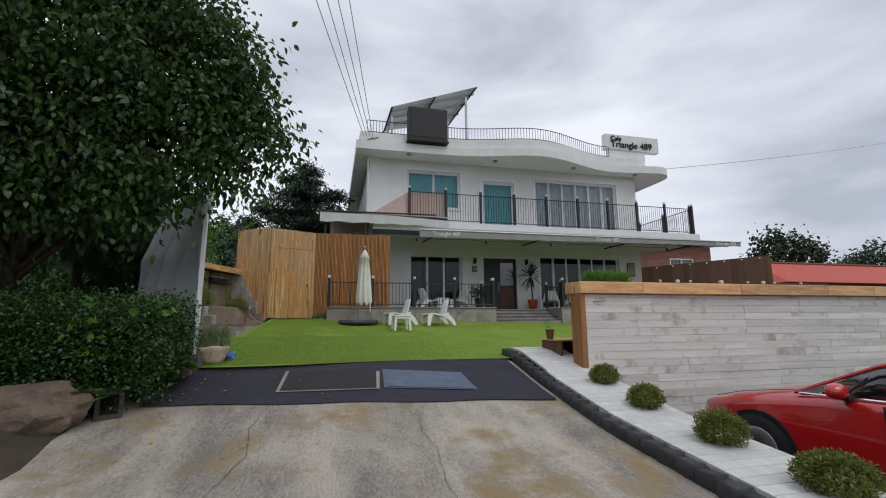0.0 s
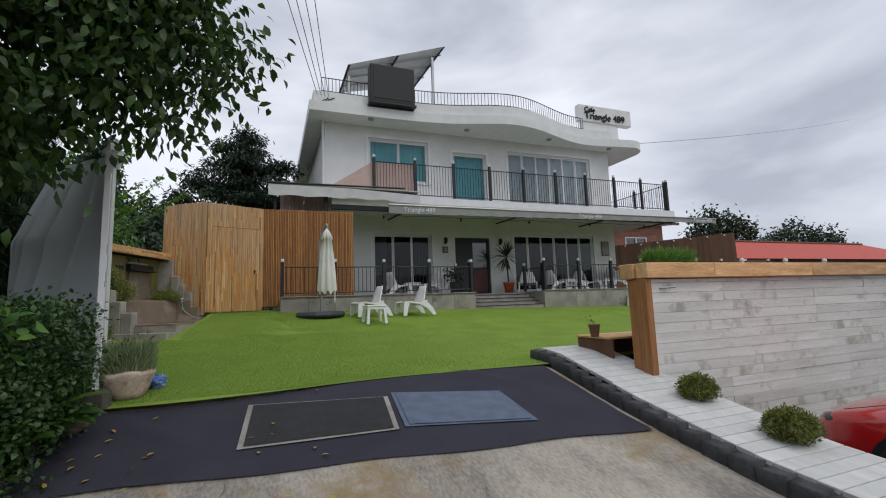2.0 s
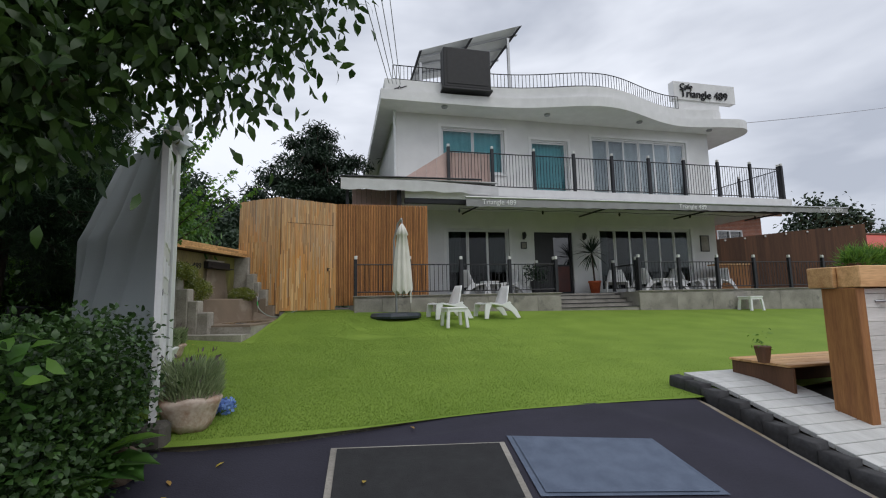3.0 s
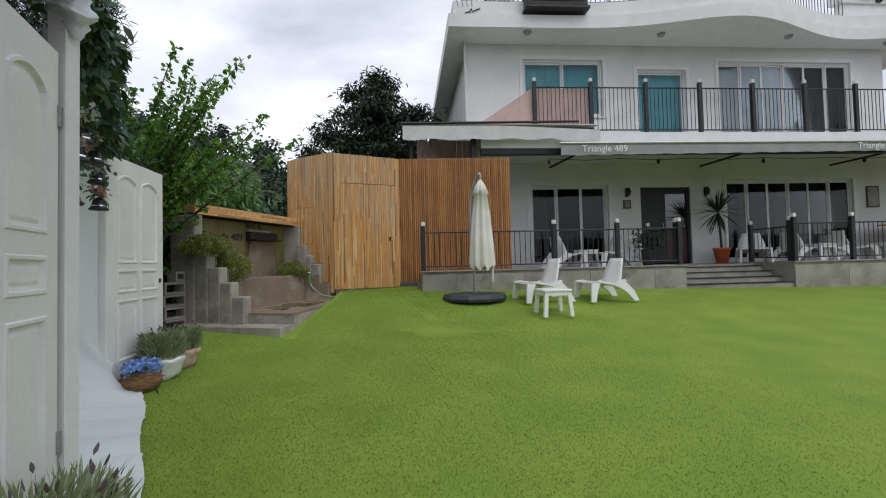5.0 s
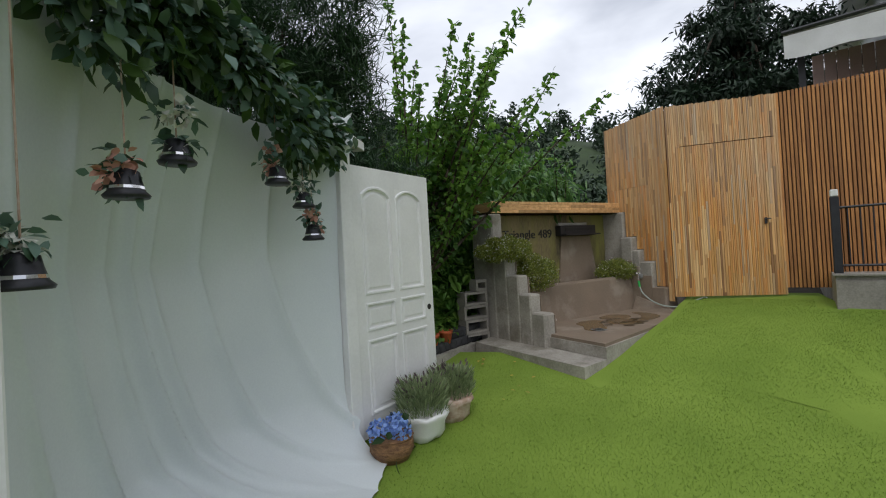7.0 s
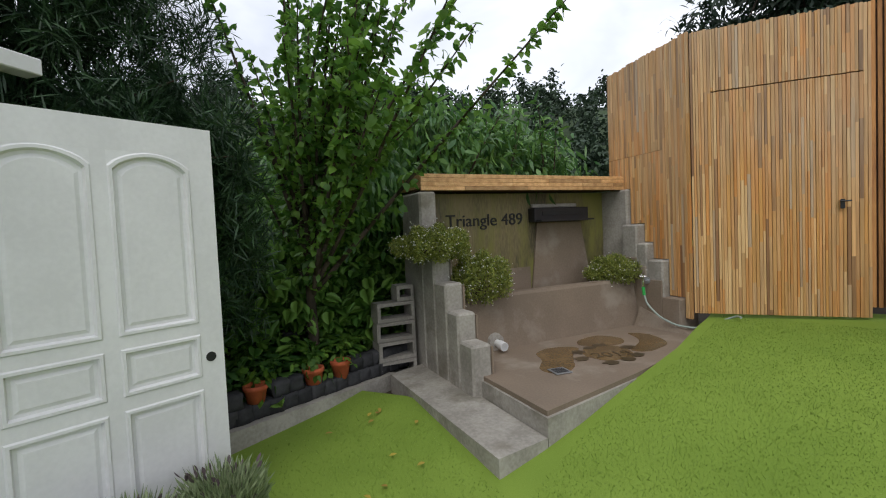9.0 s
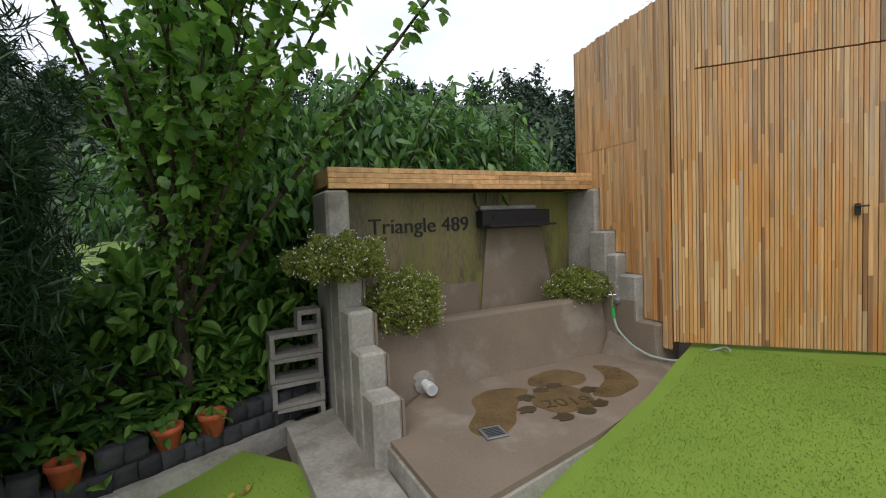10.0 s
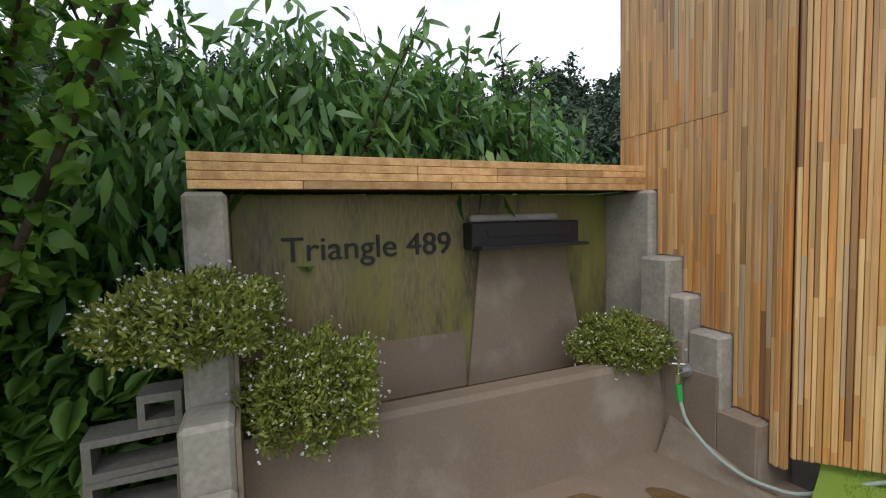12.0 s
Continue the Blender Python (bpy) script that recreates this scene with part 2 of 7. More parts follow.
M_concrete_light = make("light_rough_concrete", (0.43, 0.40, 0.35), (0.26, 0.24, 0.205), 0.85, 3, 40, 0.4, stain=(0.2, 0.18, 0.14), stain_at=0.62, stain_scale=2.0)
M_mortar = make("brown_grey_mortar", (0.255, 0.195, 0.14), (0.19, 0.145, 0.105), 0.7, 1.3, 60, 0.3, stain=(0.30, 0.25, 0.195), stain_at=0.6, stain_scale=1.4)
M_mossy = make("mossy_wet_wall", (0.26, 0.21, 0.10), (0.075, 0.064, 0.036), 0.5, 1.7, 40, 0.3, stretch=(1.6, 1.6, 0.35), stain=(0.20, 0.19, 0.05), stain_at=0.54, stain_scale=1.5)
M_puddle = make("brown_wet_film", (0.19, 0.12, 0.05), (0.11, 0.07, 0.03), 0.16, 5, 40, 0.08)
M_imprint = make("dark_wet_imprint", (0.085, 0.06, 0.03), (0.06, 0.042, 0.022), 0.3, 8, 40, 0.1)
M_wet = make("wet_brown_puddle", (0.10, 0.06, 0.025), (0.055, 0.034, 0.016), 0.12, 4, 40, 0.05)


def stave_material(name, palette, grain=0.35):
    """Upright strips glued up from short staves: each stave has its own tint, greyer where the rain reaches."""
    m = bpy.data.materials.new(name)
    m.use_nodes = True
    n, l = m.node_tree.nodes, m.node_tree.links
    b = n["Principled BSDF"]
    b.inputs["Roughness"].default_value, b.inputs["Specular IOR Level"].default_value = 0.65, 0.35
    geo, info, sep = n.new("ShaderNodeNewGeometry"), n.new("ShaderNodeObjectInfo"), n.new("ShaderNodeSeparateXYZ")
    l.new(geo.outputs["Position"], sep.inputs[0])

    def calc(op, a, c, d=None):
        k = n.new("ShaderNodeMath")
        k.operation = op
        for q, val in enumerate((a, c, d)):
            if val is None:
                continue
            if isinstance(val, (int, float)):
                k.inputs[q].default_value = val
            else:
                l.new(val, k.inputs[q])
        return k.outputs[0]

    rnd = info.outputs["Random"]
    cell = calc("FLOOR", calc("MULTIPLY_ADD", sep.outputs["Z"], 1.35, calc("MULTIPLY", rnd, 13.7)), 0)
    comb = n.new("ShaderNodeCombineXYZ")
    l.new(calc("MULTIPLY", rnd, 217.0), comb.inputs[0])
    l.new(cell, comb.inputs[1])
    white = n.new("ShaderNodeTexWhiteNoise")
    white.noise_dimensions = "2D"
    l.new(comb.outputs[0], white.inputs["Vector"])
    ramp = n.new("ShaderNodeValToRGB")
    els = ramp.color_ramp.elements
    while len(els) < len(palette):
        els.new(0.5)
    for q, c in enumerate(palette):
        els[q].position, els[q].color = q / (len(palette) - 1), (*c, 1)
    l.new(white.outputs["Value"], ramp.inputs["Fac"])
    off = n.new("ShaderNodeVectorMath")
    off.operation = "MULTIPLY_ADD"
    seedv = n.new("ShaderNodeCombineXYZ")
    for q in range(3):
        l.new(white.outputs["Value"], seedv.inputs[q])
    l.new(seedv.outputs[0], off.inputs[0])
    off.inputs[1].default_value = (31, 17, 43)
    l.new(geo.outputs["Position"], off.inputs[2])
    mp = n.new("ShaderNodeMapping")
    mp.inputs["Scale"].default_value = (60, 60, 2.2)
    l.new(off.outputs[0], mp.inputs["Vector"])
    gr = n.new("ShaderNodeTexNoise")
    gr.inputs["Scale"].default_value, gr.inputs["Detail"].default_value = 1.0, 7
    l.new(mp.outputs[0], gr.inputs["Vector"])
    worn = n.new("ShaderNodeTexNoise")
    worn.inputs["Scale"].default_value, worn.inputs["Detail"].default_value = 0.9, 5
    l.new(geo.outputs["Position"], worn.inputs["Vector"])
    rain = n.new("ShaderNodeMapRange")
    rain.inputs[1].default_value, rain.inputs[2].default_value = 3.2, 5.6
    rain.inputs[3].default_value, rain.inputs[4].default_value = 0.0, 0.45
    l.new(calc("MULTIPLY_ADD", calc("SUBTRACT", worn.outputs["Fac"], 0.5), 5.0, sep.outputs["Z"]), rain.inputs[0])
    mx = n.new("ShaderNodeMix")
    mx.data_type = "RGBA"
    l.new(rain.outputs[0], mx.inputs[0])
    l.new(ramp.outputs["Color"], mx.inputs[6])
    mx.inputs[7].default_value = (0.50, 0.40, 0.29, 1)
    hs = n.new("ShaderNodeHueSaturation")
    l.new(calc("MULTIPLY_ADD", gr.outputs["Fac"], 2 * grain, 1.0 - grain), hs.inputs["Value"])
    l.new(mx.outputs[2], hs.inputs["Color"])
    l.new(hs.outputs["Color"], b.inputs["Base Color"])
    bp = n.new("ShaderNodeBump")
    bp.inputs["Strength"].default_value, bp.inputs["Distance"].default_value = 0.35, 0.004
    l.new(gr.outputs["Fac"], bp.inputs["Height"])
    l.new(bp.outputs[0], b.inputs["Normal"])
    return m


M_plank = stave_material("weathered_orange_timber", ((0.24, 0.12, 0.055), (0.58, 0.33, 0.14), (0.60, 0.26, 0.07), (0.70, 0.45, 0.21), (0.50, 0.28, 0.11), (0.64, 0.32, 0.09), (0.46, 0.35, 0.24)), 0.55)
M_plank_cap = make("varnished_timber", (0.70, 0.43, 0.20), (0.46, 0.24, 0.095), 0.55, 5, 30, 0.25, stretch=(0.35, 3, 3), vary=0.3)
M_slat = make("brown_timber_slat", (0.48, 0.22, 0.07), (0.30, 0.125, 0.042), 0.7, 5, 30, 0.3, stretch=(4, 4, 0.35), vary=0.25)
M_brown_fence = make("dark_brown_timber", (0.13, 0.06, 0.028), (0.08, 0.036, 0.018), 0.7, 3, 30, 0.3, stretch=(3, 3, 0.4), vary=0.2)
M_gray_plank = make("whitewashed_weathered_board", (0.75, 0.73, 0.69), (0.58, 0.56, 0.52), 0.8, 3, 30, 0.35, stretch=(0.3, 3, 3), vary=0.1, stain=(0.40, 0.37, 0.32), stain_at=0.6, stain_scale=2.2)
M_deck = make("pale_grey_deck_board", (0.62, 0.62, 0.60), (0.50, 0.50, 0.48), 0.75, 3, 40, 0.25, stretch=(3, 0.4, 3), vary=0.07)
M_kerb = make("dark_basalt_kerb", (0.055, 0.055, 0.058), (0.03, 0.03, 0.032), 0.85, 8, 40, 0.6, vary=0.25)
M_awning = make("grey_awning_fabric", (0.30, 0.30, 0.30), (0.25, 0.25, 0.25), 0.8, 4, 90, 0.1)
M_awning_light = make("pale_grey_awning_fabric", (0.62, 0.62, 0.61), (0.54, 0.54, 0.53), 0.8, 4, 90, 0.1)
M_pink = make("pale_pink_board", (0.56, 0.40, 0.35), (0.48, 0.34, 0.30), 0.6, 3, 40, 0.1)
M_cloth = make("white_sheer_cloth", (0.66, 0.70, 0.71), (0.60, 0.64, 0.65), 0.85, 1.5, 90, 0.12)
M_canvas = make("cream_canvas", (0.74, 0.72, 0.66), (0.64, 0.62, 0.56), 0.85, 3, 80, 0.15)
M_stone = make("brown_rock", (0.17, 0.12, 0.085), (0.09, 0.065, 0.05), 0.9, 5, 30, 0.9)
M_field_stone = make("dark_field_stone", (0.10, 0.09, 0.075), (0.05, 0.045, 0.04), 0.9, 6, 40, 0.8, vary=0.35)
M_soil = make("dark_soil", (0.06, 0.045, 0.03), (0.035, 0.027, 0.018), 0.95, 4, 40, 0.6)
M_bark = make("dark_bark", (0.085, 0.06, 0.042), (0.04, 0.03, 0.022), 0.9, 8, 40, 0.8, stretch=(3, 3, 0.6))
M_terracotta = make("terracotta_pot", (0.62, 0.14, 0.05), (0.48, 0.10, 0.04), 0.75, 8, 50, 0.15)
M_wicker = make("brown_woven_wicker", (0.30, 0.16, 0.07), (0.12, 0.06, 0.03), 0.8, 20, 90, 0.9, stretch=(1, 1, 3))
M_sack = make("crumpled_paper_wrap", (0.62, 0.52, 0.44), (0.36, 0.22, 0.15), 0.8, 6, 30, 0.6)
M_car = make("red_car_paint", (0.50, 0.012, 0.014), (0.47, 0.010, 0.012), 0.25, 2, 30, 0.0, coat=1.0)
M_tyre = make("black_tyre_rubber", (0.014, 0.014, 0.015), (0.01, 0.01, 0.01), 0.85, 8, 60, 0.2)
M_chrome = make("bright_chrome", (0.75, 0.75, 0.76), (0.7, 0.7, 0.7), 0.12, 8, 60, 0, metal=1.0)
M_car_glass = make("dark_car_glass", (0.012, 0.014, 0.018), (0.01, 0.012, 0.014), 0.04, 2, 30, 0, coat=1.0)
# indoor shade is put into this near-black plaster colour
M_room_shade = make("shade_painted_room_plaster", (0.06, 0.055, 0.05), (0.04, 0.037, 0.034), 0.9, 2, 40, 0.1)
M_door_red = make("dark_red_brown_door", (0.10, 0.022, 0.014), (0.06, 0.014, 0.010), 0.5, 3, 30, 0.1)
M_brick = make("red_brick", (0.34, 0.13, 0.075), (0.24, 0.085, 0.05), 0.85, 3, 40, 0.3, vary=0.2)
M_red_roof = make("orange_red_roof_sheet", (0.52, 0.065, 0.03), (0.42, 0.05, 0.025), 0.6, 2, 30, 0.1)
M_steel = make("galvanised_steel", (0.42, 0.43, 0.44), (0.34, 0.35, 0.36), 0.4, 6, 50, 0.05, metal=0.7)
M_panel_back = make("pale_panel_backsheet", (0.60, 0.61, 0.60), (0.52, 0.53, 0.52), 0.5, 2, 30, 0.03)
M_letter = make("black_letter", (0.016, 0.016, 0.018), (0.012, 0.012, 0.013), 0.6, 8, 60, 0)
M_letter_grey = make("dark_grey_letter", (0.03, 0.03, 0.03), (0.02, 0.02, 0.02), 0.7, 8, 60, 0)
M_letter_white = make("white_letter", (0.8, 0.8, 0.8), (0.75, 0.75, 0.75), 0.7, 8, 60, 0)
M_curtain = make("white_net_curtain", (0.62, 0.62, 0.60), (0.5, 0.5, 0.48), 0.9, 3, 60, 0.2)
# grey tint puts the ground floor's indoor shade into the panes
M_glass = glass("shade_tinted_window_glass", (0.45, 0.5, 0.5))
M_glass_clear = glass("bright_window_glass", (0.85, 0.9, 0.93))
M_glass_teal = glass("teal_window_film", (0.60, 0.88, 0.92))
M_green_plastic = make("green_hose_connector", (0.03, 0.42, 0.08), (0.02, 0.36, 0.06), 0.4, 8, 60, 0)
M_hose = make("grey_green_hose", (0.32, 0.38, 0.33), (0.26, 0.32, 0.28), 0.5, 8, 60, 0)
M_blue_petal = leaf_material("blue_petal", (0.30, 0.46, 0.85), (0.18, 0.30, 0.68), 0.2, 0.6)
M_white_petal = leaf_material("white_petal", (0.8, 0.8, 0.74), (0.7, 0.7, 0.62), 0.2, 0.6)
M_peach_petal = leaf_material("peach_petal", (0.70, 0.42, 0.32), (0.55, 0.28, 0.22), 0.2, 0.6)
L_tree = leaf_material("tree_leaf", (0.065, 0.13, 0.025), (0.022, 0.055, 0.013), 0.35)
L_hedge = leaf_material("hedge_leaf", (0.052, 0.12, 0.022), (0.016, 0.042, 0.010), 0.2)
L_peach = leaf_material("peach_leaf", (0.15, 0.30, 0.06), (0.055, 0.145, 0.045), 0.3, 0.4)
L_bright = leaf_material("bright_leaf", (0.20, 0.37, 0.055), (0.06, 0.16, 0.03), 0.5, 0.45)
L_mulberry = leaf_material("mulberry_leaf", (0.24, 0.43, 0.075), (0.09, 0.22, 0.04), 0.45, 0.5)
L_conifer = leaf_material("conifer_needle", (0.022, 0.05, 0.022), (0.010, 0.026, 0.013), 0.1, 0.6)
L_pine = leaf_material("pine_needle", (0.045, 0.10, 0.035), (0.014, 0.04, 0.018), 0.15, 0.5)
L_wood = leaf_material("far_wood_leaf", (0.05, 0.085, 0.04), (0.022, 0.042, 0.024), 0.1, 0.7)
L_shrub = leaf_material("yellow_green_shrub_leaf", (0.34, 0.36, 0.07), (0.12, 0.17, 0.035), 0.25, 0.5)
L_ramp_shrub = leaf_material("olive_shrub_leaf", (0.25, 0.26, 0.05), (0.07, 0.10, 0.022), 0.25, 0.5)
L_lav = leaf_material("grey_green_lavender", (0.34, 0.40, 0.22), (0.15, 0.21, 0.09), 0.2, 0.6)
L_eucalyptus = leaf_material("blue_green_garland_leaf", (0.13, 0.22, 0.17), (0.035, 0.08, 0.04), 0.2, 0.5)
L_yellow = leaf_material("yellow_fallen_leaf", (0.55, 0.42, 0.06), (0.3, 0.16, 0.04), 0.2, 0.6)


# ---- ground, lawn, drive ----
def ground_z(x, y):
    zl = lawn_z(max(-4, min(14, x)), y)
    if y < 7.2 and x > -2.2:
        zl = drive_z(x, y) - 0.06
    elif y < 7.2:
        zl = drive_z(x, y) + min(0.35, (-2.2 - x) * 0.35)
    if x > 3.7 and y < 6.3:
        zl = 0.24 + 0.02 * min(5, max(0, y))
    if y > 12 and x < -1.5:
        zl = min(zl, 1.7)
    if y > 16 or x < -4.5:
        zl = min(zl, 1.95)
    return zl - 0.05


bm = bmesh.new()
sheet(bm, -40, 60, -30, 110, 1.0, ground_z)
part("ground", bm, M_soil, None, "dark bare soil under and around the garden", kind="structure", category="ground")
bm = bmesh.new()
bmesh.ops.create_grid(bm, x_segments=2, y_segments=2, size=1500, matrix=Matrix.Translation((0, 0, -0.4)))
part("backdrop", bm, M_soil, None, "far flat land reaching the horizon", kind="structure", category="ground")

bm = bmesh.new()
sheet(bm, -38, -7.6, 6, 60, 1.5, lambda x, y: ground_z(x, y) + 0.05 + 0.06 * noise.noise((x * 0.4, y * 0.4, 3)) + 0.05 * max(0, -9 - x))
part("meadow", bm, make("rough_meadow_grass", (0.20, 0.27, 0.075), (0.10, 0.16, 0.04), 0.9, 0.8, 14, 0.9, spec=0.2), None, "pale green rough meadow behind the border", kind="structure", category="meadow", smooth=True)

LAWN_LEFT = [(6.9, -2.1), (7.6, -2.6), (9.0, -3.3), (10.4, -3.7), (11.2, -4.0), (12.6, -4.05), (12.72, -2.15), (13.75, -1.96), (14.45, -1.87), (15.4, -1.85), (16.3, -1.9)]


def lawn_left(y):
    return float(np.interp(y, [p[0] for p in LAWN_LEFT], [p[1] for p in LAWN_LEFT]))


bm = bmesh.new()
rows = []
for j in range(76):
    row = []
    for i in range(81):
        f = j / 75
        x = lawn_left(7.05 + 9.1 * f)
        x = x + (17.0 - x) * i / 80
        ya = 6.99 + 0.12 * math.sin(x * 1.3) + max(0, x - 1.5) * 0.08
        yb = 15.1 if x > -0.1 else 16.2
        y = ya + (yb - ya) * f
        row.append(bm.verts.new((x, y, lawn_z(x, y))))
    rows.append(row)
for a, b in zip(rows, rows[1:]):
    for i in range(80):
        bm.faces.new((a[i], a[i + 1], b[i + 1], b[i]))
part("lawn", bm, M_lawn, None, "bright green artificial grass lawn before the house", kind="structure", category="lawn")

bm = bmesh.new()
sheet(bm, -7.0, 2.9, -12, 7.2, 0.25, lambda x, y: drive_z(x, y) + 0.008 * noise.noise((x * 1.3, y * 1.3, 0)) + (0.05 * (-2.2 - x) if x < -2.2 else 0))
part("road", bm, M_drive, None, "worn stained concrete drive sloping up to the lawn", kind="structure", category="driveway")


def fabric_z(x, y):
    fold = 0.0
    for fx, fy, ang, w in ((-1.3, 6.5, -0.75, 0.10), (-1.6, 6.2, -0.9, 0.08), (2.2, 6.6, -0.85, 0.07), (0.4, 6.8, 0.1, 0.03)):
        d = (x - fx) * math.sin(ang) - (y - fy) * math.cos(ang)
        s = (x - fx) * math.cos(ang) + (y - fy) * math.sin(ang)
        fold += 0.025 * math.exp(-(d / w) ** 2) * math.exp(-(s / 0.5) ** 2)
    return drive_z(x, y) + 0.016 + fold + 0.006 * noise.noise((x * 3, y * 3, 1))


bm = bmesh.new()
n = 60
g = []
for i in range(n + 1):
    x = -1.95 + 4.78 * i / n
    y0 = 5.78 - 0.085 * (x + 1.95) + 0.02 * math.sin(x * 4)
    y1 = 7.01 + 0.12 * math.sin(x * 1.3) + max(0, x - 1.5) * 0.08
    g.append([bm.verts.new((x, y0 + (y1 - y0) * j / 26, fabric_z(x, y0 + (y1 - y0) * j / 26))) for j in range(27)])
for a, b in zip(g, g[1:]):
    for j in range(26):
        bm.faces.new((a[j], b[j], b[j + 1], a[j + 1]))
part("ground_fabric", bm, M_fabric, None, "dark navy ground fabric laid in folds over the drive's top", smooth=True, category="ground cover")


def floor_mat(name, corners, material, label, edge):
    """A thin mat through four corners, with a raised hem."""
    t = thing(name, (*corners[0], 1.1), label, "mat")
    q = [Vector(c) for c in corners]
    for nm, inset, lift, mt in (("edge", 0.0, 0.028, edge), ("pile", 0.035, 0.036, material)):
        b = bmesh.new()
        grid = []
        for i in range(9):
            s = inset + (1 - 2 * inset) * i / 8
            row = []
            for j in range(7):
                r = inset + (1 - 2 * inset) * j / 6
                p = (q[0] * (1 - s) + q[1] * s) * (1 - r) + (q[3] * (1 - s) + q[2] * s) * r
                row.append(b.verts.new((p.x, p.y, drive_z(p.x, p.y) + lift)))
            grid.append(row)
        for a, c in zip(grid, grid[1:]):
            for j in range(6):
                b.faces.new((a[j], c[j], c[j + 1], a[j + 1]))
        part(nm, b, mt, t)


floor_mat("floor_mat", ((-0.53, 6.75), (0.74, 6.62), (0.68, 5.97), (-0.58, 5.99)), M_mat_black, "black ribbed floor mat with a pale edge on fabric", M_concrete)
floor_mat("floor_mat", ((0.79, 6.70), (1.90, 6.47), (1.94, 5.80), (0.74, 6.0)), M_mat_blue, "grey-blue floor mat lying on dark fabric", M_mat_blue)

# ---- the ramp of pale boards with its dark stone kerb ----
deck = thing("boardwalk", (3.2, 4, 0.8), "pale grey board ramp beside the drive", "boardwalk", kind="structure")


def kerb_x(y):
    return 2.88 + 0.02 * (y - 5.4)


me = mesh_of(cube(-0.42, 0.42, -0.066, 0.066, -0.02, 0.02, bevel=0.004), "deck_board", M_deck)
for i in range(62):
    y = -1.0 + i * 0.1385
    w = 1.0 if y < 6.1 else 0.95
    part("board", me, None, deck, m=pose(kerb_x(y) + 0.6, y, drive_z(0, y) + 0.11, math.degrees(math.atan2(drive_z(0, y + 0.1) - drive_z(0, y - 0.1), 0.2)), 0, 0) @ Matrix.Diagonal((w, 1, 1, 1)))
kerb = thing("kerb", (2.9, 4, 0.8), "row of dark rough basalt kerb stones", "kerb", kind="structure")
stones = []
for k in range(3):
    b = cube(-0.06, 0.06, -0.105, 0.105, -0.16, 0.05)
    bmesh.ops.subdivide_edges(b, edges=b.edges, cuts=2, use_grid_fill=True)
    for v in b.verts:
        v.co += 0.014 * Vector(noise.noise_vector(v.co * 9 + Vector((k * 7, 0, 0))))
    stones.append(mesh_of(b, "kerb_stone", M_kerb, True))
for i in range(40):
    y = -1.0 + i * 0.2155
    part("stone", stones[i % 3], None, kerb, m=pose(kerb_x(y) + 0.08, y, drive_z(0, y) + 0.07, 0, 0, random.uniform(-4, 4)))

# ---- whitewashed board wall on the right ----
bw = thing("wall_boards", (3.8, 6.2, 0.3), "whitewashed weathered board wall with a brown timber cap", "wall", kind="structure")
part("core", cube(3.80, 16.0, 6.248, 6.44, 0.2, 2.40), M_brown_fence, bw)
plank_meshes = {}
z = 0.24
row = 0
while z < 2.40:
    h = min(0.118, 2.41 - z)
    x = 3.80
    random.seed(row + 50)
    while x < 15.9:
        ln = min(random.choice((1.2, 1.8, 2.4, 3.0)), 15.95 - x)
        key = (round(ln, 2), round(h, 3))
        if key not in plank_meshes:
            plank_meshes[key] = mesh_of(cube(0.0015, ln - 0.0015, -0.012, 0.03, 0.0012, h - 0.0012, bevel=0.003), "wall_plank", M_gray_plank)
        part("plank", plank_meshes[key], None, bw, m=pose(x, 6.215 + random.uniform(-0.004, 0.004), z))
        x += ln
    z += 0.118
    row += 1
x = 3.70
random.seed(3)
while x < 16:
    ln = random.choice((1.1, 1.5, 1.9))
    part("cap_beam", cube(x, x + ln - 0.004, 6.12, 6.30, 2.42, 2.60, bevel=0.008), M_plank_cap, bw, "brown timber beam")
    x += ln
part("cap_beam", cube(3.66, 3.84, 6.304, 6.52, 2.42, 2.60, bevel=0.008), M_plank_cap, bw, "brown timber beam")
part("cap_post", cube(3.70, 3.796, 6.16, 6.44, 1.0, 2.416, bevel=0.006), M_slat, bw, "brown timber corner post")
part("bracket", rod(bmesh.new(), (3.95, 6.20, 2.30), (4.12, 6.12, 2.31), 0.012), M_steel, bw)

bed = thing("planter_box", (4.2, 7.4, 1.4), "low brown timber planter step beside the wall", "planter")
part("front_board", cube(3.70, 5.0, 7.38, 7.42, 1.36, 1.68, bevel=0.005), M_brown_fence, bed)
part("side_board", cube(3.66, 3.698, 6.75, 7.42, 1.36, 1.68, bevel=0.005), M_brown_fence, bed)
for i in range(5):
    part("top_board", cube(3.64, 5.02, 6.76 + i * 0.135, 6.89 + i * 0.135, 1.684, 1.71, bevel=0.004), M_plank_cap, bed)


# ---- the house ----
house = thing("house", (7.5, 18, 2.4), "white two-storey rendered house with balcony and wavy roof edge", "house")


def wall_with_openings(x0, x1, z0, z1, y0, y1, holes):
    b = bmesh.new()
    xs = sorted({x0, x1, *[h[0] for h in holes], *[h[1] for h in holes]})
    zs = sorted({z0, z1, *[h[2] for h in holes], *[h[3] for h in holes]})
    for xa, xb in zip(xs, xs[1:]):
        run = None
        for za, zb in zip(zs, zs[1:]):
            solid = not any(h[0] <= xa and xb <= h[1] and h[2] <= za and zb <= h[3] for h in holes)
            if solid:
                run = (run[0], zb) if run else (za, zb)
            if (not solid or zb == z1) and run:
                box(b, xa, xb, y0, y1, run[0], run[1])
                run = None
    bmesh.ops.remove_doubles(b, verts=b.verts, dist=1e-5)
    return b


